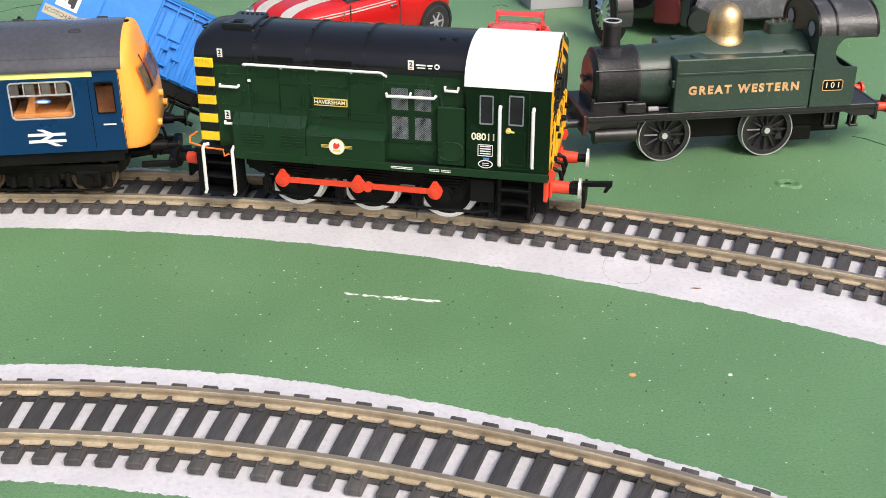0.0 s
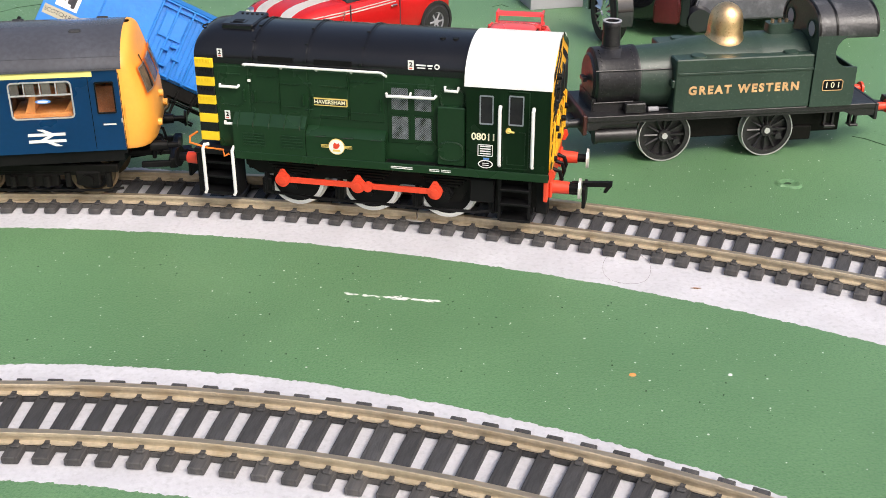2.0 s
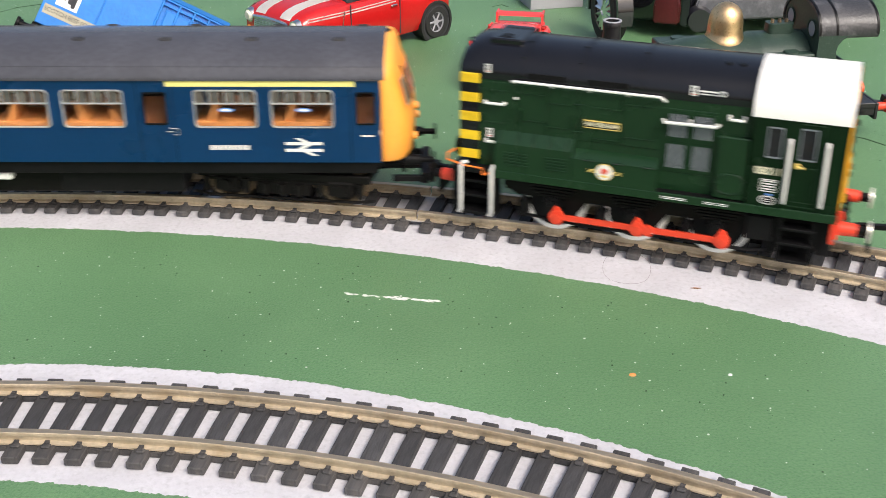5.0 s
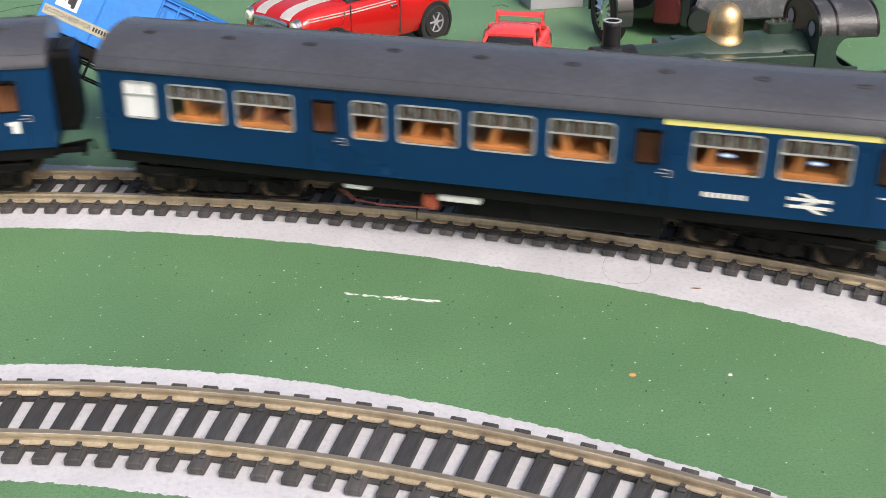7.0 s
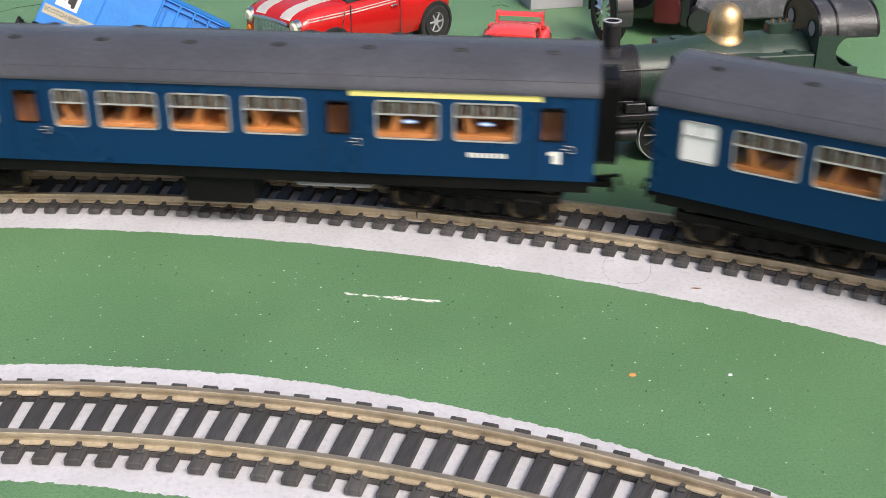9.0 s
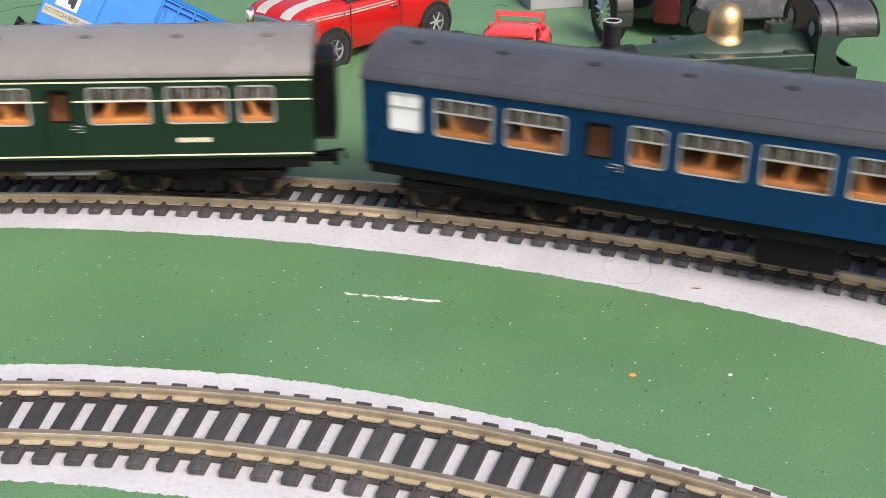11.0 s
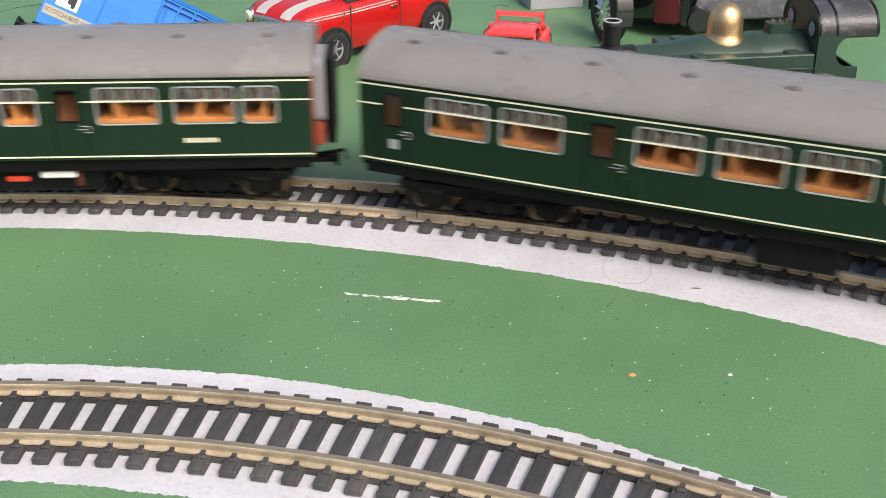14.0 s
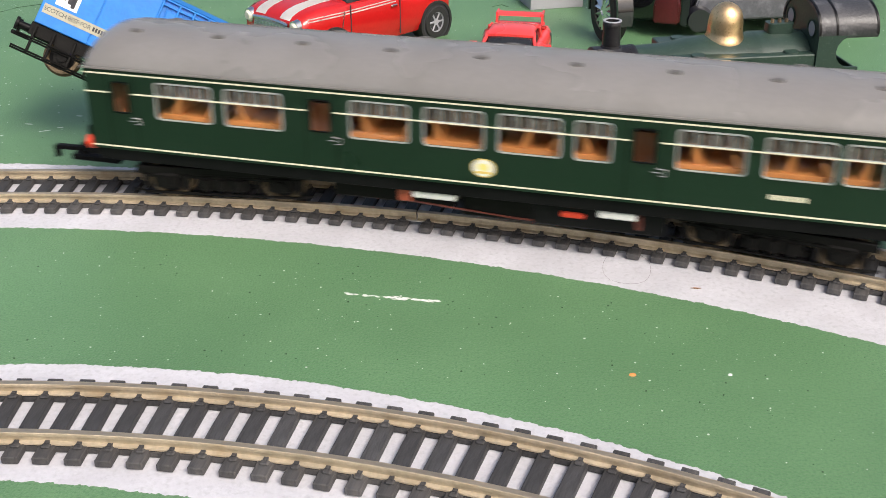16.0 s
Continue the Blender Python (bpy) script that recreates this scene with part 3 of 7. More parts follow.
def buffers(parent, u, s, red, r=2.1, ys=(-11.5, 11.5), z=17.0, length=8.0):
    for y in ys:
        b2 = bmesh.new()
        cylinder(b2, (u, y, z), (u + s * length * 0.55, y, z), 1.7, 1.45, n=14, mi=0)
        cylinder(b2, (u + s * length * 0.55, y, z), (u + s * length * 0.92, y, z), 0.9, n=12, mi=1)
        cylinder(b2, (u + s * length * 0.92, y, z), (u + s * length, y, z), r, r * 0.9, n=20, mi=1)
        part("buffer", b2, [M_RED if red else M_BLACK, M_STEEL if red else M_BLACK], parent, "red sprung buffer" if red else "black sprung buffer")


WIN_BLUE = [(-89.5, -72.2), (-69.0, -51.8), (-35.1, -25.4), (-22.2, -5.2), (-1.9, 15.3), (18.9, 36.2), (55.6, 73.2), (76.9, 94.4)]
DOOR_BLUE = [(-46.3, -39.6), (41.5, 48.1), (100.6, 106.0)]
WIN_B = [(a - 2.6, b - 2.6) for a, b in WIN_BLUE]
DOOR_B = [(-49.0, -42.2), (39.6, 46.2), (97.8, 104.2)]
WIN_GREEN = [(-94.2, -76.6), (-73.2, -55.6), (-36.4, -19.2), (-15.6, 1.4), (4.8, 22.0), (25.1, 35.2), (51.2, 68.8), (72.8, 90.2), (93.0, 103.2)]
DOOR_GREEN = [(-107.6, -102.2), (-47.8, -41.6), (40.4, 46.4)]
TRAIN = []


def first_class_strip(co, u0, u1):
    plain(co, "yellow_strip", M_LEMON, u0, u1, 43.1, 45.0, label="lemon yellow strip above the windows")


def number_bars(co, u0, u1, z0, z1, mat=M_WHITE):
    """Numbers too blurred to read, as a row of short bars."""
    n = 8
    zc = (z0 + z1) / 2
    for k in range(n):
        w = (u1 - u0) / n
        plain(co, "number_bar", mat, u0 + k * w, u0 + k * w + w * 0.7, zc - 0.68, zc + 0.68)


def table_labels(co, spots):
    for u in spots:
        bm = bmesh.new()
        o = [(2.2 * math.cos(a), 0.62 * math.sin(a)) for a in (2 * math.pi * k / 20 for k in range(20))]
        slab(bm, o, -0.1, 0.05)
        slab(bm, [(x * 0.7, z * 0.55) for x, z in o], -0.14, 0.0, 1)
        part("window_label", bm, [M_LABEL, M_WHITE], co, "small oval blue and white window label", mm(u, -HW + 0.0, 36.3), smooth=0)


def lining(co, u0, u1, doors):
    edges = sorted([(a - 0.9, b + 0.9) for a, b in doors])
    for z, t in ((43.6, 0.22), (21.7, 0.22)):
        plain(co, "lining", M_CREAM, u0, u1, z - t, z + t, label="thin cream line")
    x = u0
    for a, b in edges + [(u1, u1)]:
        if a - x > 0.5:
            plain(co, "lining", M_CREAM, x, a, 38.05 - 0.17, 38.05 + 0.17, label="thin cream line", proud=0.3)
        x = b


def cab_nose(co, u, mat, sign=1):
    """The raked cab front: upright below, leaning back from the waist, with rounded corners."""
    levels = [(20.7, 17.4, 7.6), (22, 18.1, 8.4), (28, 18.25, 8.8), (33.5, 18.25, 8.4), (40, 18.1, 6.6), (45.0, 18.3, 5.0), (46.3, 18.0, 4.6), (47.7, 17.2, 4.3), (49.3, 15.7, 4.0), (50.9, 13.3, 3.7), (52.3, 10.1, 3.3), (53.5, 5.9, 2.8), (53.9, 1.9, 2.4)]
    bm = bmesh.new()
    secs = []
    for z, w, d in levels:
        row = [(0.0, w), (1.0, w), (d * 0.36, w * 0.985), (d * 0.62, w * 0.93), (d * 0.85, w * 0.8), (d, w * 0.55), (d + 0.25, 0.0)]
        secs.append([(u + sign * x, -y, z) for x, y in row] + [(u + sign * x, y, z) for x, y in reversed(row[:-1])])
    loft(bm, secs, closed=False)
    nose = part("cab_front", bm, mat, co, "raked cab front in warning yellow", smooth=60)

    def at(z, y):
        zs = [l[0] for l in levels]
        d, w = float(np.interp(z, zs, [l[2] for l in levels])), float(np.interp(z, zs, [l[1] for l in levels]))
        f = abs(y) / w
        return u + sign * float(np.interp(f, [0, 0.55, 0.8, 0.93, 0.985, 1.0], [d + 0.25, d, d * 0.85, d * 0.62, d * 0.36, 1.0]))
    for y0, y1 in ((-14.6, -6.2), (-5.0, 5.0), (6.2, 14.6)):
        for inset, mt, lift in ((0.0, mat, 0.5), (0.5, M_SILVER, 0.62), (0.85, M_SCREEN, 0.7)):
            bm = bmesh.new()
            grid = []
            for k in range(6):
                z = 35.6 + inset + (8.6 - 2 * inset) * k / 5
                grid.append([bm.verts.new((at(z, y) + sign * lift, y, z + 0.1)) for y in np.linspace(y0 + inset, y1 - inset, 6)])
            for a, b in zip(grid, grid[1:]):
                for k in range(5):
                    bm.faces.new((a[k], a[k + 1], b[k + 1], b[k]))
            bmesh.ops.solidify(bm, geom=bm.faces[:], thickness=0.25)
            part("windscreen" if inset > 0.6 else "windscreen_frame", bm, mt, nose)
    bm = bmesh.new()
    tube(bm, [(at(46, -8) + 0.4 * sign, -8, 46), (at(41, -9) + 0.9 * sign, -9, 41), (at(37, -10) + 0.9 * sign, -10, 37)], 0.22)
    part("wiper", bm, M_BLACK, nose)
    for y, z in ((-9, 25.5), (9, 25.5), (0, 31.5)):
        bm = bmesh.new()
        cylinder(bm, (at(z, y) - 0.5 * sign, y, z), (at(z, y) + 1.2 * sign, y, z), 1.25, 1.05, n=14)
        part("marker_lamp", bm, mat, nose)
    for z, h in ((32.0, 2.2), (25.2, 3.6)):
        bm = bmesh.new()
        tube(bm, [(u + sign * 1.0, -18.1, z - h), (u + sign * 1.0, -18.6, z - h + 0.2), (u + sign * 1.0, -18.6, z + h - 0.2), (u + sign * 1.0, -18.1, z + h)], 0.17)
        part("handrail", bm, mat, nose)


def front_coupling(co, u):
    """The wide black coupling bar under the cab, and the hoses beside it."""
    bm = bmesh.new()
    box(bm, u - 6, u + 12, -2.0, 2.0, 12.2, 13.6, bev=0.3)
    box(bm, u + 6.0, u + 8.6, -11.0, 11.0, 11.2, 14.4, bev=0.4)
    for y in (-10.4, 10.4):
        box(bm, u - 2.0, u + 7.0, y - 0.7, y + 0.7, 11.8, 13.6, bev=0.2)
    part("coupling_bar", bm, M_BLACK, co, "wide black coupling bar")
    bm = bmesh.new()
    for y in (-4.2, -1.6, 4.4):
        tube(bm, [(u + 1.0, y, 20.0), (u + 3.6, y, 18.4), (u + 4.2, y, 15.4), (u + 3.0, y, 13.2)], 0.5, 6)
    part("brake_hose", bm, M_BLACK, co, "black brake hoses")


def build_train():
    # leading blue car with the yellow cab
    co, sp = coach("railway_coach", "blue diesel railcar coach with yellow cab end and lit orange interior", M_BLUE, -111.0, 107.4, WIN_BLUE, DOOR_BLUE, cab=1, white_win=(-103.3, -93.4), equipment="tanks")
    first_class_strip(co, 48.2, 100.4)
    arrow_logo(co, 85.6, 25.4)
    number_bars(co, 59.2, 70.6, 24.2, 26.2)
    table_labels(co, (64.4, 86.0))
    cab_nose(co, 107.4, M_CABYEL)
    buffers(co, 113.4, 1, False, r=2.6, z=19.0, length=9.0)
    front_coupling(co, 112.0)
    TRAIN.append((co, (39.1 - 184.8) / 2, 80, sp))
    # second blue car
    co, sp = coach("railway_coach", "blue railcar coach with dark grey roof and silver windows", M_BLUE, -113.7, 112.6, WIN_B, DOOR_B, white_win=(-105.6, -95.8), equipment="box")
    first_class_strip(co, 46.1, 98.0)
    number_bars(co, 78.3, 89.1, 26.2, 28.4)
    plain(co, "class_figure", M_WHITE, 101.2, 103.4, 25.6, 29.2, label="white figure one")
    plain(co, "class_figure", M_WHITE, 100.0, 101.3, 28.0, 29.0)
    table_labels(co, (62.4, 83.2))
    TRAIN.append((co, (-201.9 - 435.3) / 2, 80, sp))
    # green trailer
    co, sp = coach("railway_coach", "dark green railcar coach with cream lining and grey roof", M_CGREEN, -115.0, 113.2, WIN_GREEN, DOOR_GREEN, green=True, equipment="box")
    lining(co, -115.0, 113.2, DOOR_GREEN)
    number_bars(co, 75.2, 85.0, 25.3, 27.2, M_CREAM)
    plain(co, "patch", M_GREYPL, -106.0, -103.4, 25.4, 28.2, label="pale grey square plate")
    TRAIN.append((co, (-450.5 - 685) / 2, 80, sp))
    # green tail car
    co, sp = coach("railway_coach", "dark green railcar coach with round crest and red tail lamp", M_CGREEN, -115.9, 111.4, WIN_GREEN[:-1] + [(92.0, 102.0)], DOOR_GREEN, cab=-1, green=True, equipment="tanks")
    lining(co, -115.9, 111.4, DOOR_GREEN)
    number_bars(co, 75.2, 84.8, 25.3, 27.2, M_CREAM)
    bm = bmesh.new()
    for r, mi, t in ((3.3, 0, 0.1), (2.9, 1, 0.16)):
        slab(bm, [(r * math.cos(2 * math.pi * k / 24), r * 0.82 * math.sin(2 * math.pi * k / 24)) for k in range(24)], -t, 0.05, mi)
    slab(bm, [(1.6 * math.cos(2 * math.pi * k / 14), 0.3 + 1.1 * math.sin(2 * math.pi * k / 14)) for k in range(14)], -0.22, 0.0, 2)
    slab(bm, [(-2.2, -1.6), (2.2, -1.6), (2.0, -0.9), (-2.0, -0.9)], -0.22, 0.0, 0)
    part("crest", bm, [M_GILT, M_WHITE, M_LEMON], co, "round white and gold crest", mm(1.2, -HW, 26.3), smooth=0)
    buffers(co, -115.9, -1, False)
    bm = bmesh.new()
    box(bm, -141.0, -116.0, -1.0, 1.0, 11.0, 12.4, bev=0.2)
    box(bm, -141.6, -140.0, -1.0, 1.0, 8.2, 12.0, bev=0.2)
    box(bm, -133.5, -117.0, -4.2, 4.2, 9.4, 11.2, bev=0.3)
    part("coupling_hook", bm, M_BLACK, co, "black hook coupling", smooth=0)
    bm = bmesh.new()
    box(bm, -118.6, -115.8, -16.4, -13.2, 21.0, 24.2, bev=0.5)
    part("tail_lamp_case", bm, M_BLACK, co, "black case above the tail lamp", mm(0, 0, 2.2))
    bm = bmesh.new()
    cylinder(bm, (-118.4, -15.8, 21.6), (-115.0, -15.8, 21.6), 2.3, 2.0, n=16)
    part("tail_lamp", bm, M_RED, co, "round red tail lamp")
    TRAIN.append((co, (-698 - 932) / 2, 80, sp))


build_train()


# ---- the diesel shunter ----
M_LGREEN = material("dark_locomotive_green", (0.0085, 0.0320, 0.0119), 0.27, spec=0.4, var=0.08, scale=40, fine=1200, bump=0.06)
M_MESH = material("woven_grille", (0.30, 0.33, 0.37), 0.4, metal=0.4, var=0.2, scale=900, fine=2600, bump=0.2)
M_ORANGE = material("orange_wire", (0.85, 0.22, 0.03), 0.4, var=0.03, bump=0.0)
M_WASPY = material("wasp_orange", (0.85, 0.42, 0.02), 0.42, var=0.05, bump=0.05)
RODS = []


def rail(parent, pts, r=0.42, mat=None, label="white handrail"):
    bm = bmesh.new()
    tube(bm, pts, r, 8)
    return part("handrail", bm, mat or M_WHITE, parent, label)


def hood(u0, u1, hw, z0, z1, apex, n=14, flat=0.0):
    """The round top of a hood or cab roof: an arc over the full width."""
    pts = []
    for k in range(n + 1):
        a = math.pi * k / n
        pts.append((-hw * math.cos(a), z1 + (apex - z1) * math.sin(a) ** 0.85))
    return [[(u, -hw, z0)] + [(u, y, z) for y, z in pts] + [(u, hw, z0)] for u in (u0, u1)]


def shunter():
    lo = thing("shunting_locomotive", "dark green diesel shunting locomotive with black hood and white cab roof", "locomotive")
    B = 14.0                       # half the hood's width
    C = 16.6                       # half the cab's width
    # hood sides with doors
    bm = bmesh.new()
    box(bm, -49.2, 23.6, -B, B, 20.5, 47.6, bev=0.15)
    hood_side = part("hood", bm, M_LGREEN, lo, "green engine hood with many small doors")

    def panel(x0, x1, z0, z1, y=-B, t=0.22, name="hood_door", mat=None):
        b2 = bmesh.new()
        box(b2, x0, x1, y - t, y + 0.1, z0, z1, bev=0.1)
        return part(name, b2, mat or M_LGREEN, hood_side)

    def hinge(x, z, y=-B, w=0.9, up=False):
        b2 = bmesh.new()
        if up:
            cylinder(b2, (x, y - 0.3, z - w), (x, y - 0.3, z + w), 0.22, n=6)
        else:
            cylinder(b2, (x - w, y - 0.3, z), (x + w, y - 0.3, z), 0.22, n=6)
        return part("hinge", b2, M_LGREEN, hood_side)
    for x0, x1 in ((-48.0, -38.9), (-38.3, -30.2), (-29.8, -21.7), (-21.1, -10.1), (-9.5, 0.3)):
        panel(x0, x1, 33.2, 46.8)

    def strap_hinge(x0, x1, z, knuckle):
        b2 = bmesh.new()
        box(b2, x0, x1, -B - 0.42, -B - 0.1, z - 0.16, z + 0.16, bev=0.06)
        for k in range(int((x1 - x0) / 1.1)):
            box(b2, x0 + 0.5 + k * 1.1, x0 + 0.8 + k * 1.1, -B - 0.62, -B - 0.3, z - 0.2, z + 0.2, bev=0.08)
        part("strap_hinge", b2, M_LGREEN, hood_side)
        if knuckle is not None:
            hinge(knuckle, z, w=1.0, up=True)
    for x0, x1, z, kn in ((-47.4, -41.2, 44.5, None), (-47.4, -41.2, 35.4, None), (-36.4, -30.4, 44.5, -30.0), (-36.4, -30.4, 37.0, -30.0), (-29.6, -23.8, 42.6, -30.0), (-29.6, -23.8, 36.0, -30.0),
                          (-18.2, -10.0, 42.8, -9.8), (-18.2, -10.0, 34.2, -9.8), (-9.4, -1.0, 44.6, -9.8), (-9.4, -1.0, 35.6, -9.8)):
        strap_hinge(x0, x1, z, kn)
    for z in (35.6, 43.2):
        hinge(-21.4, z, w=1.1)
        hinge(-21.4, z, w=0.9, up=True)
    for x, z in ((-40.2, 38.6), (-37.0, 38.4), (-22.9, 38.2), (-20.0, 38.4), (-0.6, 38.2)):
        b2 = bmesh.new()
        tube(b2, [(x, -B - 0.2, z - 1.7), (x, -B - 0.9, z - 1.4), (x, -B - 0.9, z + 1.4), (x, -B - 0.2, z + 1.7)], 0.27)
        part("door_handle", b2, M_LGREEN, hood_side)
    b2 = bmesh.new()
    box(b2, -0.4, 0.4, -B - 0.6, -B, 42.6, 43.2)
    part("lamp_iron", b2, M_WHITE, hood_side, m=mm(-38.6, 0, 0))
    # grille doors
    panel(1.2, 14.9, 27.6, 45.0)
    for x0, x1 in ((2.4, 7.2), (8.9, 13.7)):
        for z0, z1 in ((28.9, 35.6), (37.4, 43.8)):
            b2 = bmesh.new()
            ring_frame(b2, x0 - 0.5, x1 + 0.5, z0 - 0.5, z1 + 0.5, 0.55, 0.3, -B - 0.55, -B)
            fr = part("grille_frame", b2, M_LGREEN, hood_side)
            b2 = bmesh.new()
            box(b2, x0, x1, -B - 0.3, -B - 0.1, z0, z1)
            for f in (-1, 1):
                for k in range(-9, 18):
                    xa = x0 + k * 0.62
                    lo_t, hi_t = sorted(((x0 - xa) * f, (x1 - xa) * f))
                    t0, t1 = max(0.0, lo_t), min(z1 - z0, hi_t)
                    if t1 - t0 > 0.3:
                        y = -B - 0.36 - (0.05 if f > 0 else 0)
                        p, q = (xa + f * t0, z0 + t0), (xa + f * t1, z0 + t1)
                        slab(b2, [(p[0] - 0.08, p[1]), (p[0] + 0.08, p[1]), (q[0] + 0.08, q[1]), (q[0] - 0.08, q[1])], y - 0.05, y + 0.05, 1)
            part("grille", b2, [M_BLACK, M_MESH], fr, "grey woven wire grille", smooth=0)
    # cupboard with two oval covers beside the cab
    b2 = bmesh.new()
    box(b2, 15.4, 23.4, -B - 1.9, -B, 22.6, 39.6, bev=0.3)
    cup = part("cupboard", b2, M_LGREEN, lo)
    for z in (27.0, 41.6):
        b2 = bmesh.new()
        y = -B - 2.0 if z < 39 else -B - 0.1
        slab(b2, [(3.2 * abs(math.cos(a)) ** 0.7 * math.copysign(1, math.cos(a)), 2.5 * abs(math.sin(a)) ** 0.7 * math.copysign(1, math.sin(a))) for a in (2 * math.pi * k / 24 for k in range(24))], y - 0.12, y + 0.1)
        cover = part("oval_cover", b2, M_LGREEN, cup, "", mm(19.4, 0, z))
        b2 = bmesh.new()
        rim = [(3.4 * abs(math.cos(a)) ** 0.7 * math.copysign(1, math.cos(a)), y - 0.1, 2.7 * abs(math.sin(a)) ** 0.7 * math.copysign(1, math.sin(a))) for a in (2 * math.pi * k / 36 for k in range(37))]
        tube(b2, rim, 0.2, 6)
        for p in rim[:-1:2]:
            box(b2, p[0] * 0.9 - 0.13, p[0] * 0.9 + 0.13, y - 0.3, y, p[2] * 0.88 - 0.13, p[2] * 0.88 + 0.13)
        part("cover_rim", b2, M_LGREEN, cover)
    # long boxes on the footplate
    for x0, x1, zt, zb, louvres in ((-43.6, -22.2, 30.6, 33.6, True), (-22.0, 0.8, 28.9, 30.9, False)):
        b2 = bmesh.new()
        slab2 = [(-17.0, 22.4), (-17.0, zt), (-16.4, zt + 0.5), (-B, zb), (-B, 22.4)]
        loft(b2, [[(x, y, z) for y, z in slab2] for x in (x0, x1)])
        bx = part("footplate_box", b2, M_LGREEN, lo, "green box with sloping lid along the footplate", smooth=20)
        if louvres:
            for gx in (-40.6, -29.4):
                for k in range(5):
                    b2 = bmesh.new()
                    box(b2, gx, gx + 6.6, -17.25, -16.95, 24.6 + k * 0.85, 25.0 + k * 0.85, bev=0.08)
                    part("louvre", b2, M_LGREEN, bx, smooth=0)
            for k in range(5):
                x = x0 + 1.5 + k * 4.6
                b2 = bmesh.new()
                tube(b2, [(x, -17.05, zt - 0.6), (x, -16.5, zt + 0.75), (x, -B - 0.2, zb + 0.2)], 0.2)
                part("lid_strap", b2, M_LGREEN, bx)
        else:
            for k in range(3):
                b2 = bmesh.new()
                cylinder(b2, (x0 + 3 + k * 8, -17.2, zt + 0.2), (x0 + 6 + k * 8, -17.2, zt + 0.2), 0.25, n=6)
                part("hinge", b2, M_LGREEN, bx)
    # crest
    b2 = bmesh.new()
    box(b2, -4.7, 4.7, -0.15, 0.1, -0.65, 0.65)
    for z in (-0.35, 0.0, 0.35):
        box(b2, -4.5, 4.5, -0.2, 0.05, z - 0.08, z + 0.08, mi=1)
    disc = [(2.35 * math.cos(2 * math.pi * k / 28), 2.35 * math.sin(2 * math.pi * k / 28)) for k in range(28)]
    slab(b2, disc, -0.25, 0.1, 1)
    slab(b2, [(x * 0.92, z * 0.92) for x, z in disc], -0.32, 0.0, 2)
    slab(b2, [(-0.9, -0.4), (-0.2, -0.6), (0.5, -0.4), (1.0, 0.4), (0.7, 1.2), (0.1, 0.8), (-0.5, 1.3), (-0.9, 0.6)], -0.38, 0, 3)
    slab(b2, [(-1.2, -1.4), (1.2, -1.4), (0.9, -0.8), (-0.9, -0.8)], -0.38, 0, 1)
    part("crest", b2, [M_LGREEN, M_GILT, M_WHITE, M_RED], lo, "round white crest with red figure on gilt bar", mm(-13.0, -17.0, 26.2), smooth=0)
    # name plate
    b2 = bmesh.new()
    box(b2, -4.9, 4.9, -0.4, 0.1, -0.95, 0.95, bev=0.1, mi=0)
    ring_frame(b2, -5.0, 5.0, -1.05, 1.05, 0.22, 0.15, -0.5, 0.0, 1)
    plate = part("nameplate", b2, [M_BLACK, M_GILT], lo, "black name plate with gilt letters", mm(-15.2, -B - 0.2, 38.2))
    word("HAVERSHAM", 1.6, M_CREAM, plate, mm(0, -0.45, 0, 90), 0.06, wide=0.98, bold=0.02)
    # black top of the hood
    b2 = bmesh.new()
    loft(b2, hood(-50.0, 23.8, B + 0.15, 47.4, 48.6, 56.2))
    top = part("hood_top", b2, M_GLOSSBLACK, lo, "rounded satin black hood top", smooth=40)
    b2 = bmesh.new()
    secs = []
    for u, f in ((-50.0, 1.0), (-51.8, 0.985), (-53.5, 0.94), (-54.6, 0.84)):
        n = 14
        secs.append([(u, -(B + 0.15) * math.cos(math.pi * k / n) * (0.9 + 0.1 * f), 47.4 + (1.2 + 7.6 * math.sin(math.pi * k / n) ** 0.85) * f) for k in range(n + 1)])
    for s in secs:
        s.insert(0, (s[0][0], s[0][1], 46.8))
        s.append((s[-1][0], s[-1][1], 46.8))
    loft(b2, secs)
    part("nose_top", b2, M_GLOSSBLACK, lo, "", smooth=40)
    for u in (-37.5, -22.0, -6.0):
        b2 = bmesh.new()
        s0, s1 = hood(u - 0.35, u + 0.35, B + 0.4, 47.4, 48.7, 56.5)
        loft(b2, [s0, s1])
        strap = part("hood_strap", b2, M_GLOSSBLACK, top)
        b2 = bmesh.new()
        for d in (0.9,):
            loft(b2, hood(u + d - 0.16, u + d + 0.16, B + 0.28, 47.4, 48.65, 56.38))
        for y, z in ((-B - 0.5, 49.6), (-11.6, 53.4), (-5.0, 56.0)):
            box(b2, u - 0.5, u + 0.5, y - 0.3, y + 0.3, z - 0.4, z + 0.4, bev=0.15)
        part("strap_bolts", b2, M_GLOSSBLACK, strap)
    b2 = bmesh.new()
    box(b2, -48.6, -39.2, -7, 7, 54.2, 56.7, bev=0.4)
    box(b2, -46.6, -42.2, -5.5, -2.0, 56.6, 56.85, bev=0.1)
    part("exhaust_hatch", b2, M_GLOSSBLACK, top, "black roof hatch")
    b2 = bmesh.new()
    box(b2, -45.8, -43.0, -5.0, -2.5, 56.8, 56.95)
    part("hatch_opening", b2, M_BLACK, top)
    for x in (15.0, 18.6):
        b2 = bmesh.new()
        cylinder(b2, (x, -5.5, 54.6), (x, -5.5, 55.9), 1.1, 0.8, n=12)
        part("filler_cap", b2, M_BLACK, top)
    b2 = bmesh.new()
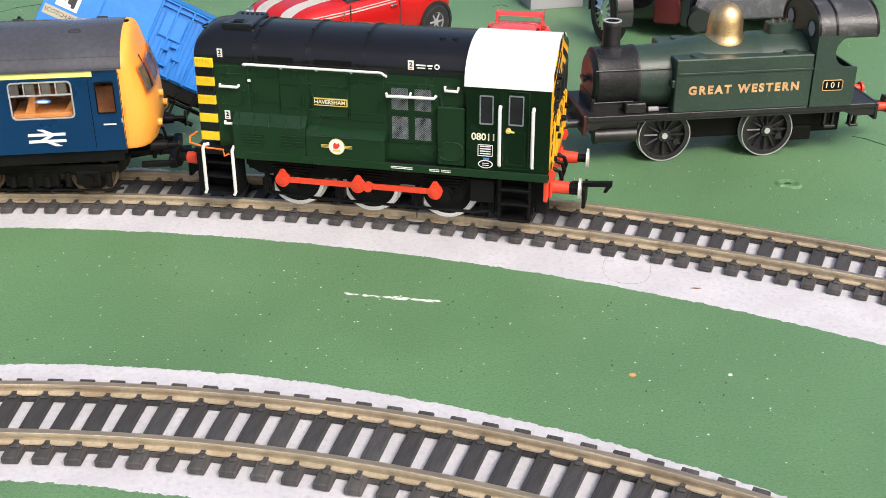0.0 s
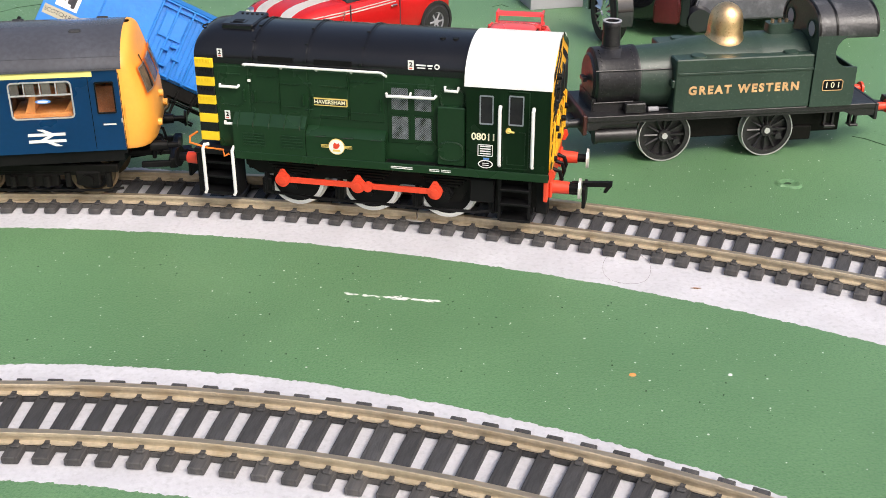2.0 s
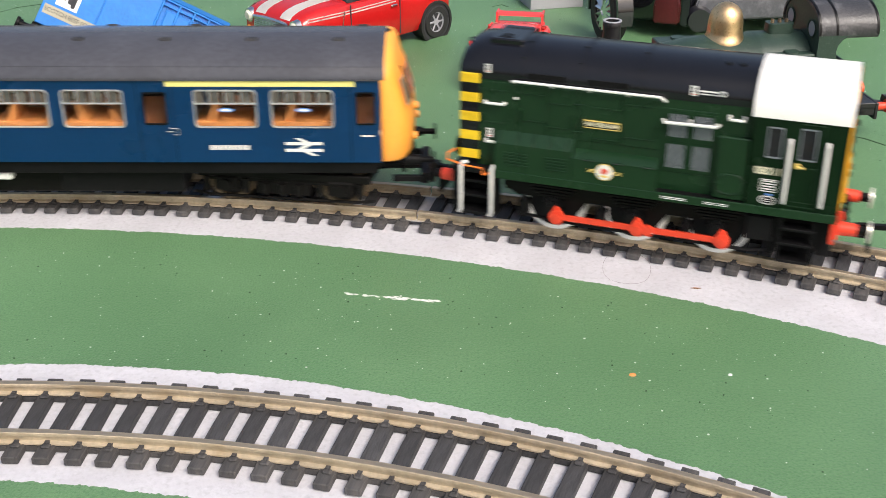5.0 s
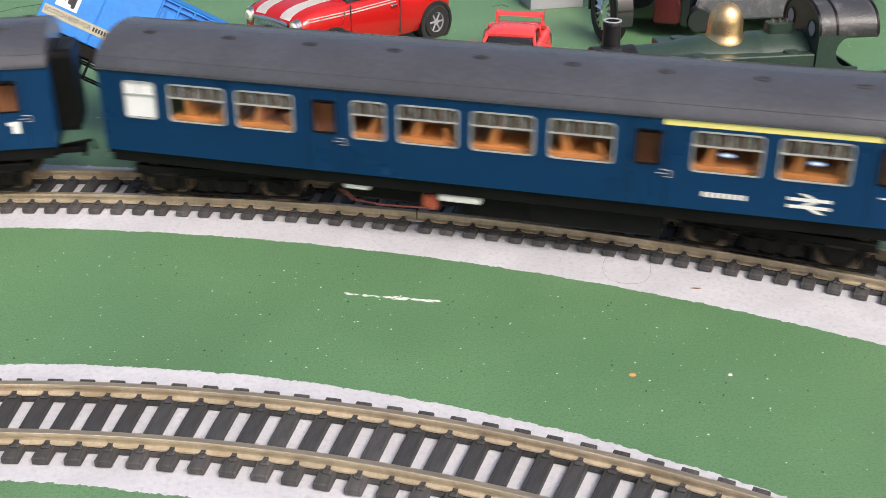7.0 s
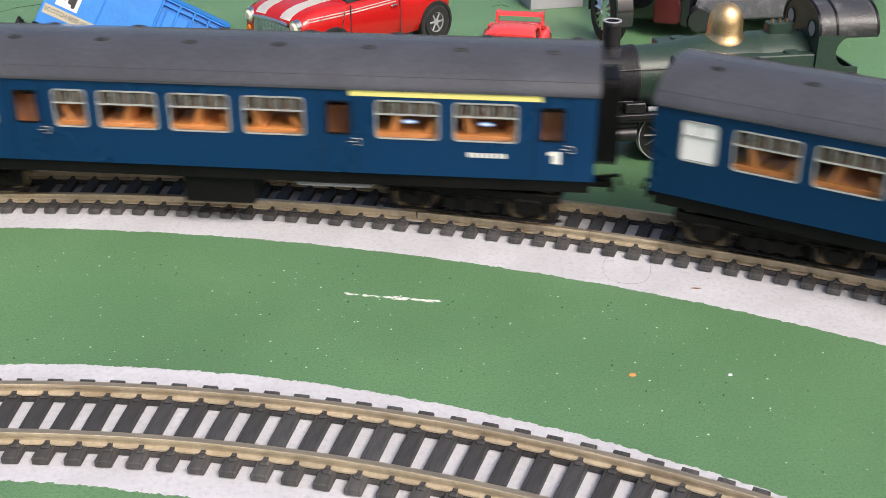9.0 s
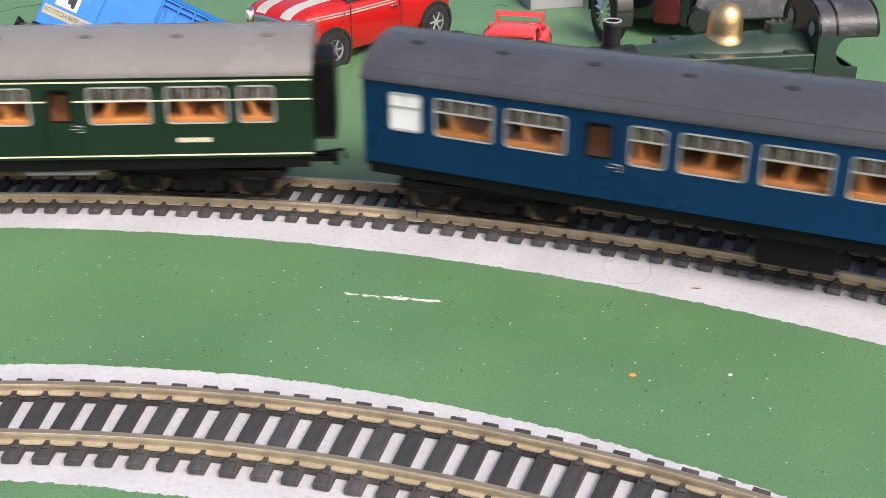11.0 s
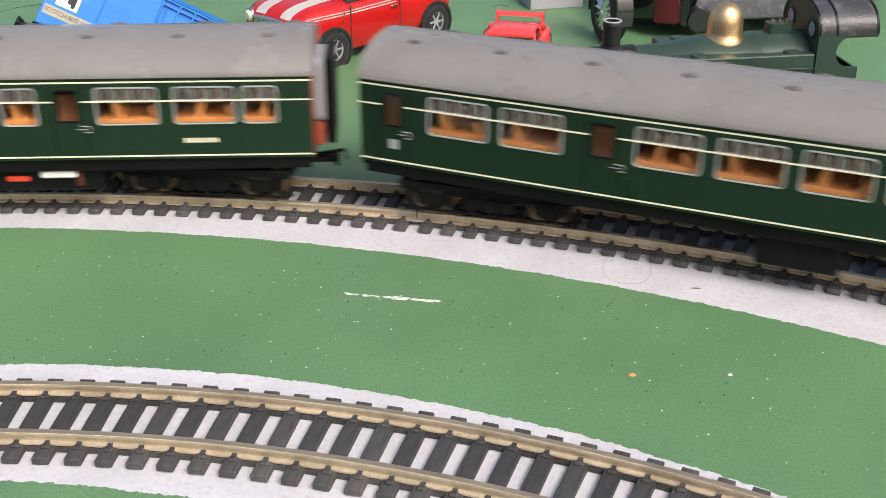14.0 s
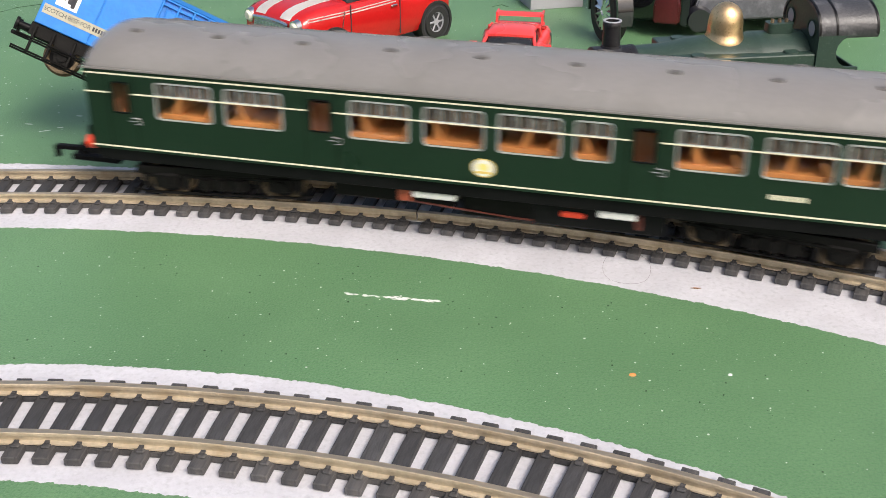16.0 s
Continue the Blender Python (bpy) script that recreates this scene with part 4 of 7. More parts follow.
    for k in range(5):
        cylinder(b2, (-46.4 + k * 1.5, 4.4, 56.6), (-46.4 + k * 1.5, 4.4, 56.95), 0.45, 0.35, n=8)
    part("hatch_bolts", b2, M_BLACK, top)
    b2 = bmesh.new()
    tube(b2, [(-53.2 + 2.0 * math.cos(a), -4.0 + 2.4 * math.sin(a), 54.9) for a in (2 * math.pi * k / 16 for k in range(17))], 0.22)
    part("lifting_ring", b2, M_BLACK, top)
    for x0, x1 in ((-35.6, -25.4), (-19.4, -8.6)):
        b2 = bmesh.new()
        box(b2, x0, x1, -B - 0.35, -B, 48.6, 50.2, bev=0.1)
        part("hood_panel", b2, M_BLACK, top)
    # warning notices and data panels, unreadable: plain bars
    def notice(x0, x1, z0, z1, y=-B - 0.25):
        plain(lo, "notice", M_WHITE, x0, x1, z0, z1, y=y, label="small white warning notice")
        word("2", 1.7, M_BLACK, lo, mm((x0 + x1) / 2, y - 0.12, (z0 + z1) / 2 + 0.2, 90), 0.04, name="notice_mark", bold=0.06)
        plain(lo, "notice_line", M_RED, x0 + 0.4, x1 - 0.4, z0 + 0.3, z0 + 0.55, y=y - 0.1)
    notice(-47.4, -45.9, 49.2, 51.6, -B - 0.3)
    notice(-46.7, -45.1, 31.0, 33.6)
    notice(7.2, 8.8, 49.0, 51.6, -B - 0.25)
    for k, (x0, x1) in enumerate(((9.4, 12.2), (12.5, 14.0))):
        plain(lo, "notice_bar", M_WHITE, x0, x1, 50.2, 50.6, y=-B - 0.25)
        plain(lo, "notice_bar", M_WHITE, x0 + 0.3, x1 - 0.2, 49.5, 49.8, y=-B - 0.25)
    b2 = bmesh.new()
    disc_ring(b2, (0, 0), 0.45, 0.75, -0.1, 0.1, 16)
    part("notice_ring", b2, M_WHITE, lo, "", mm(15.2, -B - 0.3, 50.2), smooth=0)
    # radiator end with wasp stripes
    b2 = bmesh.new()
    box(b2, -54.2, -49.2, -B - 0.4, B + 0.4, 24.0, 48.8, bev=0.6, seg=2)
    nose = part("radiator_casing", b2, M_LGREEN, lo, "radiator end with yellow and black stripes")
    for k in range(9):
        z0 = 24.2 + k * 2.72
        b2 = bmesh.new()
        box(b2, -54.4, -49.0, -B - 0.62, B + 0.62, z0, z0 + 2.72, bev=0.15)
        part("stripe", b2, M_YELLOW if k % 2 == 0 else M_GLOSSBLACK, nose, "yellow stripe" if k % 2 == 0 else "black stripe")
        if k > 2:
            b2 = bmesh.new()
            for x in (-53.2, -52.3, -51.4, -50.5, -49.9):
                slab(b2, [(x - 0.3, z0 + 2.5), (x + 0.3, z0 + 2.5), (x + 0.15, z0 + 1.5), (x - 0.15, z0 + 1.5)], -B - 0.85, -B - 0.5)
            box(b2, -54.0, -49.3, -B - 0.8, -B - 0.5, z0 + 2.3, z0 + 2.65)
            part("slat_row", b2, M_YELLOW if k % 2 == 0 else M_GLOSSBLACK, nose, smooth=0)
    # handrails
    rail(lo, [(-39.6, -B - 0.1, 47.2), (-39.6, -B - 1.2, 47.7), (-39.2, -B - 1.4, 47.9), (0.0, -B - 1.4, 47.9), (0.6, -B - 1.3, 47.4), (1.0, -B - 0.2, 46.6)], 0.4)
    for x in (-29.0, -18.8, -8.8):
        rail(lo, [(x, -B - 1.3, 47.8), (x, -B - 0.1, 46.9)], 0.35, label="white rail bracket")
    rail(lo, [(-47.4, -B - 0.2, 41.2), (-47.2, -B - 1.2, 41.0), (-42.0, -B - 1.2, 41.0), (-41.8, -B - 0.2, 41.2)], 0.42)
    rail(lo, [(-46.8, -B - 0.2, 30.2), (-46.6, -B - 1.2, 30.0), (-43.4, -B - 1.2, 30.0), (-43.2, -B - 0.2, 30.2)], 0.42)
    rail(lo, [(1.0, -B - 0.4, 41.8), (1.3, -B - 1.5, 41.5), (14.6, -B - 1.5, 41.7), (14.9, -B - 0.4, 42.0)], 0.45)
    rail(lo, [(7.9, -B - 1.5, 41.6), (7.9, -B - 0.4, 42.6)], 0.3)
    rail(lo, [(17.4, -B - 0.2, 44.8), (17.6, -B - 1.2, 44.0), (21.0, -B - 1.2, 44.0), (21.2, -B - 0.2, 44.8)], 0.45)
    # cab
    holes = [(27.6, 31.0, 36.0, 43.8), (35.5, 39.2, 36.2, 44.2)]
    for s in (-1, 1):
        me = side_mesh(23.8, 46.5, 22.6, 46.2, holes, M_LGREEN)
        link("cab_side", me, lo, "", mm(0, -C if s < 0 else C - 0.8, 0))
    b2 = bmesh.new()
    box(b2, 23.8, 24.6, -C + 0.8, C - 0.8, 22.6, 48)
    box(b2, 24.6, 46, -C + 0.8, C - 0.8, 22.6, 23.4)
    part("cab_floor", b2, M_BLACK, lo, smooth=0)
    b2 = bmesh.new()
    n = 16
    s0 = [[(u, -(C + 0.3) * math.cos(math.pi * k / n), 46.2 + 10.2 * math.sin(math.pi * k / n) ** 0.82) for k in range(n + 1)] for u in (23.2, 23.6, 46.6, 46.9)]
    loft(b2, s0)
    roof = part("cab_roof", b2, M_WHITE, lo, "rounded matt white cab roof", smooth=40)
    b2 = bmesh.new()
    tube(b2, [(33.5, -5.5, 55.6), (33.8, -2.0, 56.6), (33.8, 2.0, 56.6)], 0.12)
    part("roof_seam", b2, M_WHITE, roof)
    for x0, x1, z0, z1 in holes:
        b2 = bmesh.new()
        ring_frame(b2, x0 - 0.2, x1 + 0.2, z0 - 0.2, z1 + 0.2, 0.32, 0.3, -C - 0.25, -C + 0.2)
        fr = part("cab_window", b2, M_MESH, lo, "cab window in thin grey frame")
        b2 = bmesh.new()
        box(b2, x0, x1, -C + 0.1, -C + 0.3, z0, z1)
        part("pane", b2, M_DARKGLASS, fr, smooth=0)
    b2 = bmesh.new()
    ring_frame(b2, 33.8, 41.0, 23.4, 45.6, 0.25, 0.2, -C - 0.22, -C + 0.1)
    ring_frame(b2, 35.0, 40.0, 24.6, 34.2, 0.2, 0.2, -C - 0.12, -C + 0.1)
    cdoor = part("cab_door", b2, M_LGREEN, lo, "green cab door")
    b2 = bmesh.new()
    cylinder(b2, (0, -1.0, 0), (0, 0.1, 0), 0.7, n=12)
    tube(b2, [(0, -1.0, 0), (1.7, -1.1, -0.2)], 0.28)
    part("door_knob", b2, M_GILT, cdoor, "brass door handle", mm(35.4, -C, 34.6))
    rail(lo, [(33.1, -C - 0.1, 41.2), (33.1, -C - 1.3, 40.6), (33.1, -C - 1.3, 24.8), (33.1, -C - 0.1, 24.2)], 0.5)
    rail(lo, [(42.1, -C - 0.1, 41.2), (42.1, -C - 1.3, 40.6), (42.1, -C - 1.3, 24.8), (42.1, -C - 0.1, 24.2)], 0.5)
    num = word("08011", 2.8, M_CREAM, lo, mm(28.6, -C - 0.08, 32.1, 90), 0.05, wide=0.98, bold=0.045)
    b2 = bmesh.new()
    ring_frame(b2, 27.0, 31.2, 26.6, 30.0, 0.2, 0.2, -C - 0.12, 0 - C + 0.05)
    for k in range(4):
        box(b2, 27.6, 30.6, -C - 0.12, -C, 27.2 + k * 0.7, 27.5 + k * 0.7)
    part("data_panel", b2, M_WHITE, lo, "small white lettered data panel", smooth=0)
    plain(lo, "blue_notice", M_LABEL, 28.6, 30.2, 25.6, 26.1, y=-C)
    b2 = bmesh.new()
    slab(b2, [(2.1 * math.cos(2 * math.pi * k / 24), 1.2 * math.sin(2 * math.pi * k / 24)) for k in range(24)], -0.1, 0.05, 0)
    slab(b2, [(1.75 * math.cos(2 * math.pi * k / 24), 0.92 * math.sin(2 * math.pi * k / 24)) for k in range(24)], -0.14, 0.05, 1)
    for z in (-0.3, 0.25):
        box(b2, -0.9, 0.9, -0.18, 0, z - 0.1, z + 0.1)
    part("oval_plate", b2, [M_WHITE, M_BLACK], lo, "small oval works plate", mm(29.2, -C, 24.3), smooth=0)
    # rear wall of the cab with wasp stripes
    b2 = bmesh.new()
    loft(b2, [[(46.55, -C + 0.8, 22.6)] + [(46.55, -(C - 0.4) * math.cos(math.pi * k / n), 46.0 + 9.6 * math.sin(math.pi * k / n) ** 0.82) for k in range(n + 1)] + [(46.55, C - 0.8, 22.6)],
              [(47.15, -C + 0.8, 22.6)] + [(47.15, -(C - 0.4) * math.cos(math.pi * k / n), 46.0 + 9.6 * math.sin(math.pi * k / n) ** 0.82) for k in range(n + 1)] + [(47.15, C - 0.8, 22.6)]])
    rear = part("cab_back", b2, M_WASPY, lo, "orange cab back with black diagonal stripes", smooth=0)
    for s in (-1, 1):
        for k in range(7):
            z = 23.5 + k * 4.2
            b2 = bmesh.new()
            loft(b2, [[(x, s * 16.0, z), (x, s * 16.0, z + 2.1), (x, s * 2.0, z + 8.6), (x, s * 2.0, z + 6.5)] for x in (47.1, 47.27)])
            part("stripe", b2, M_GLOSSBLACK, rear, smooth=0)
    for y in (-10.5, 0, 10.5):
        b2 = bmesh.new()
        box(b2, 47.1, 47.6, y - 3.6, y + 3.6, 38.6, 46.4, bev=0.2)
        part("rear_window", b2, M_DARKGLASS, rear)
    for y, z, r in ((-11, 34, 1.0), (-6, 30, 0.9), (-12, 52 - 6, 0.9), (6, 31, 1.0), (11, 33, 1.0), (-13, 26, 0.9), (-9, 48, 1.0)):
        b2 = bmesh.new()
        cylinder(b2, (46.6, y, z), (48.4, y, z), r, r * 0.8, n=12)
        part("lamp_socket", b2, M_BLACK, rear)
    for y0 in (-14.2, -8.0, -4.0, 7.5, 13.5):
        rail(rear, [(46.6, y0, 25.0), (47.4, y0, 25.6), (47.4, y0 + 0.6, 36.4), (46.6, y0 + 0.6, 37.2)], 0.35, M_WASPY, "orange pipe")
    # footplate, valance and buffer beams
    b2 = bmesh.new()
    box(b2, -56, 46.8, -17.2, 17.2, 21.0, 22.5, bev=0.15)
    part("footplate", b2, M_BLACK, lo)
    b2 = bmesh.new()
    for s in (-1, 1):
        box(b2, -43.6, 46.6, s * 16.9 - 0.35, s * 16.9 + 0.35, 20.3, 22.6, bev=0.1)
    part("valance", b2, M_LGREEN, lo)
    for x0, x1 in ((2.6, 8.8), (13.6, 16.4), (17.0, 19.6)):
        for z in (21.7, 21.25):
            plain(lo, "notice_bar", M_WHITE, x0 + (0.3 if z < 21 else 0), x1, z - 0.1, z + 0.1, y=-17.25)
    for u, s in ((-55.2, -1), (45.4, 1)):
        b2 = bmesh.new()
        box(b2, min(u, u + 1.2), max(u, u + 1.2), -17.0, 17.0, 14.4, 21.4, bev=0.25)
        beam = part("buffer_beam", b2, M_RED if s > 0 else M_BLACK, lo, "red buffer beam" if s > 0 else "black buffer beam")
        for y in (-11.4, 11.4):
            b2 = bmesh.new()
            e = u if s < 0 else u + 1.2
            box(b2, min(e, e + s * 0.8), max(e, e + s * 0.8), y - 2.4, y + 2.4, 14.4, 19.4, bev=0.3)
            cylinder(b2, (e + s * 0.8, y, 17.0), (e + s * 5.4, y, 17.0), 1.9, 1.7, n=18)
            bf = part("buffer", b2, M_RED, lo, "red buffer with dark ram and bright face")
            b2 = bmesh.new()
            cylinder(b2, (e + s * 5.4, y, 17.0), (e + s * 8.0, y, 17.0), 1.25, n=14)
            part("buffer_ram", b2, M_BLACK, bf)
            b2 = bmesh.new()
            cylinder(b2, (e + s * 8.0, y, 17.0), (e + s * 8.7, y, 17.0), 3.0, 2.8, n=24)
            part("buffer_face", b2, M_STEEL if s > 0 else M_BLACK, bf)
        b2 = bmesh.new()
        e = u + (1.2 if s > 0 else 0)
        box(b2, min(e, e + s * 9), max(e, e + s * 9), -3.4, 3.4, 11.4, 12.6, bev=0.2)
        box(b2, min(e + s * 8.4, e + s * 9.4), max(e + s * 8.4, e + s * 9.4), -4.0, 4.0, 7.6, 13.6, bev=0.2)
        if s > 0:
            slab(b2, [(e + 5, 14.0), (e + 16.6, 15.0), (e + 16.6, 14.0), (e + 15.0, 11.6), (e + 14.2, 11.8), (e + 15.0, 13.5), (e + 5, 12.8)], -0.8, 0.8)
        else:
            slab(b2, [(e - 5, 14.0), (e - 11.0, 15.0), (e - 11.0, 14.0), (e - 10.2, 11.6), (e - 9.6, 11.8), (e - 10, 13.6), (e - 5, 12.8)], -0.8, 0.8)
        part("coupling", b2, M_BLACK, lo, "black hook coupling")
    for y in (-16.2, 16.2):
        b2 = bmesh.new()
        slab(b2, [(46.6, 20.6), (47.6, 20.6), (48.4, 22.2), (48.0, 23.6), (46.9, 23.8), (46.6, 23.0)], y - 0.5, y + 0.5)
        part("beam_gusset", b2, M_RED, lo)
    for y in (-5.5, 5.5, 0.5):
        b2 = bmesh.new()
        tube(b2, [(46.4, y, 20.0), (48.6, y, 19.2), (49.2, y, 17.0), (48.6, y + 0.6, 15.0)], 0.6, 8)
        part("brake_hose", b2, M_BLACK, lo, "black brake hose")
    rail(lo, [(-55.4, -B - 0.8, 26.6), (-57.6, -B - 1.2, 25.2), (-57.8, -B - 1.6, 23.4), (-52.0, -B - 2.6, 22.6), (-47.0, -B - 3.2, 22.6), (-46.6, -B - 3.4, 20.8), (-45.2, -B - 3.3, 21.6)], 0.32, M_ORANGE, "thin orange wire")
    # front steps with white rails
    b2 = bmesh.new()
    box(b2, -54.8, -44.0, -16.4, -10, 8.0, 9.0, bev=0.15)
    box(b2, -54.8, -44.0, -15.8, -10, 13.0, 13.8, bev=0.15)
    box(b2, -54.8, -44.0, -15.8, -10, 17.4, 18.2, bev=0.15)
    box(b2, -54.6, -44.2, -11, -10, 8.0, 21.0)
    box(b2, -56.0, -54.6, -15.8, -10, 8.0, 21.2)
    box(b2, -44.4, -43.6, -15.8, -10, 8.0, 21.2)
    part("steps", b2, M_BLACK, lo, "black footsteps")
    for x in (-53.2, -44.3):
        rail(lo, [(x - 0.5, -17.0, 8.6), (x, -17.2, 9.6), (x, -17.2, 22.6), (x + 0.4, -16.6, 23.6), (x + 1.2, -15.6, 23.4)], 0.5)
    # rear steps
    b2 = bmesh.new()
    for z in (7.6, 12.4, 16.6):
        box(b2, 33.4, 41.8, -17.0, -11, z, z + 0.8, bev=0.12)
    for x in (33.2, 41.6):
        box(b2, x - 0.4, x + 0.4, -16.4, -15.6, 7.6, 20.6)
    box(b2, 33.0, 42.0, -11.4, -10.8, 7.8, 20.6)
    part("steps", b2, M_BLACK, lo, "black cab steps")
    for x0, x1, z0, z1, y in ((24.6, 31.6, 12.2, 19.2, -15.6), (42.8, 46.4, 9.0, 19.6, -13.0)):
        b2 = bmesh.new()
        box(b2, x0, x1, y, -9.5, z0, z1, bev=0.4)
        part("equipment_box", b2, M_BLACK, lo)
    # frames
    b2 = bmesh.new()
    for s in (-1, 1):
        y = s * 12.4
        slab(b2, [(-42, 20.8), (45.5, 20.8), (45.5, 11.0), (31, 11.0), (27.5, 14.6), (23.5, 14.6), (22, 10.6), (17, 10.6), (15.5, 14.6), (4.2, 14.6), (1.6, 11.0), (-0.2, 10.6), (-5.4, 10.6), (-6.8, 14.6), (-18.2, 14.6), (-20.6, 11.0), (-22.6, 10.6), (-27.8, 10.6), (-29.6, 14.6), (-38, 14.6), (-42, 17)], y - 0.5, y + 0.5)
    box(b2, -42, 45, -11, 11, 15, 20.8)
    part("frame", b2, M_FRAME, lo, "dusty black outside frames", smooth=0)
    for x in (-27.6, -5.2, 17.2):
        for z in (15.4, 16.3, 17.2, 18.1):
            b2 = bmesh.new()
            w = 7.2 - (18.1 - z) * 1.1
            box(b2, x - w, x + w, -14.2, -13.0, z, z + 0.75, bev=0.15)
            part("spring_leaf", b2, M_FRAME, lo, smooth=0)
        b2 = bmesh.new()
        cylinder(b2, (x, -12.9, 13.6), (x, -14.6, 13.6), 2.6, 2.2, n=16)
        part("axle_box", b2, M_BLACK, lo)
    b2 = bmesh.new()
    tube(b2, [(-36, -13.6, 9.2), (-20, -13.6, 8.2), (26, -13.6, 8.2), (31, -13.2, 9.0)], 0.5)
    for x in (-36, -14, 9, 31):
        tube(b2, [(x, -13.0, 15), (x, -13.6, 8.4)], 0.6)
        box(b2, x - 1.4, x + 1.4, -13.4, -9, 8.2, 13.2, bev=0.4)
    part("brake_gear", b2, M_BLACK, lo, "black brake rods and hangers")
    # wheels and coupling rods
    b2 = bmesh.new()
    cylinder(b2, (0, -11.2, 0), (0, 11.2, 0), 1.3, n=12, mi=1)
    for s in (-1, 1):
        disc_ring(b2, (0, 0), 7.25, 8.3, s * 9.6 - 1.2, s * 9.6 + 1.2, 40, 0)
        disc_ring(b2, (0, 0), 6.8, 9.0, s * 8.2 - 0.3, s * 8.2 + 0.3, 40, 2)
        disc_ring(b2, (0, 0), 1.0, 7.3, s * 9.6 - 0.9, s * 9.6 + 0.9, 40, 1)
        for k in range(10):
            a = 2 * math.pi * k / 10
            tube(b2, [(1.2 * math.cos(a), s * 9.6, 1.2 * math.sin(a)), (7.2 * math.cos(a), s * 9.6, 7.2 * math.sin(a))], 0.6, 6, 1)
        cylinder(b2, (0, s * 8.8, 0), (0, s * 10.6, 0), 2.2, n=16, mi=1)
    wm = mesh("wheelset", b2, [M_WHITE, M_BLACK, M_STEEL])
    b2 = bmesh.new()
    slab(b2, [(-0.6, -2.0), (1.4, -1.7), (2.0, 0.2), (1.2, 1.8), (-1.4, 3.6), (-3.4, 3.4), (-4.2, 1.4), (-3.2, -0.2)], -15.4, -14.6, 0)
    cylinder(b2, (0, -15.9, 0), (0, -11.0, 0), 1.7, n=18)
    cylinder(b2, (0, -16.1, 0), (0, -15.8, 0), 0.8, n=12)
    cm = mesh("crank", b2, M_BLACK)
    spin = []
    for x in (-27.6, -5.2, 17.2):
        w = link("wheelset", wm, lo, "spoked wheels with white tyres", mm(x, 0, RAILZ + 8.3))
        link("crank", cm, w)
        spin.append((w, (x, 0, RAILZ + 8.3), 8.06))
    b2 = bmesh.new()
    for x0, x1 in ((-22.4, 0), (0, 22.4)):
        slab(b2, [(x0 + 1, -0.75), (x1 - 1, -0.75), (x1 - 1, 0.75), (x0 + 1, 0.75)], -16.5, -15.7)
    for x in (-22.4, 0, 22.4):
        cylinder(b2, (x, -16.9, 0), (x, -15.5, 0), 2.1, n=20)
        cylinder(b2, (x, -17.4, 0), (x, -15.5, 0), 1.1, n=14)
        cylinder(b2, (x, -16.4, 2.4), (x, -15.8, 2.4), 0.75, n=10)
        slab(b2, [(x - 1.5, 1.4), (x + 1.5, 1.4), (x + 0.6, 3.0), (x - 0.6, 3.0)], -16.5, -15.8)
    cylinder(b2, (3.0, -17.1, -0.1), (3.0, -15.6, -0.1), 1.4, n=16)
    rod = part("coupling_rod", b2, M_RED, lo, "bright red coupling rod")
    RODS.append((rod, (-5.2, 0, RAILZ + 8.3), 2.8, 8.06))
    TRAIN.insert(0, (lo, (68.2 + 164.8) / 2, 23, spin))


shunter()


# ---- the old tank engine beside the track ----
M_TANK = material("worn_tank_green", (0.028, 0.054, 0.040), 0.40, var=0.2, scale=45, fine=900, bump=0.15, col2=(0.028, 0.052, 0.040), mix=(0.45, 0.75), dirt=((0.10, 0.12, 0.10), 0.60, 0.85, 1500))
M_SMOKE = material("worn_black_plastic", (0.014, 0.013, 0.015), 0.40, var=0.25, scale=60, fine=900, bump=0.3, col2=(0.020, 0.020, 0.022), mix=(0.5, 0.75), dirt=((0.09, 0.09, 0.09), 0.60, 0.85, 1600))
M_GOLD = material("gold_plated_dome", (0.86, 0.60, 0.32), 0.4, metal=1.0, var=0.15, scale=120, fine=900, bump=0.12, dirt=((0.5, 0.3, 0.12), 0.58, 0.75, 1500))
M_CABTOP = material("dusty_black_cab_roof", (0.045, 0.045, 0.05), 0.36, var=0.3, scale=70, fine=1100, bump=0.35, dirt=((0.16, 0.16, 0.165), 0.54, 0.82, 200))
M_FADED = material("faded_gilt_letters", (0.70, 0.42, 0.20), 0.45, var=0.25, scale=300, bump=0.0)
M_OLDRED = material("chipped_dull_red", (0.055, 0.014, 0.011), 0.55, var=0.2, scale=200, bump=0.2, dirt=((0.35, 0.30, 0.27), 0.66, 0.75, 300))


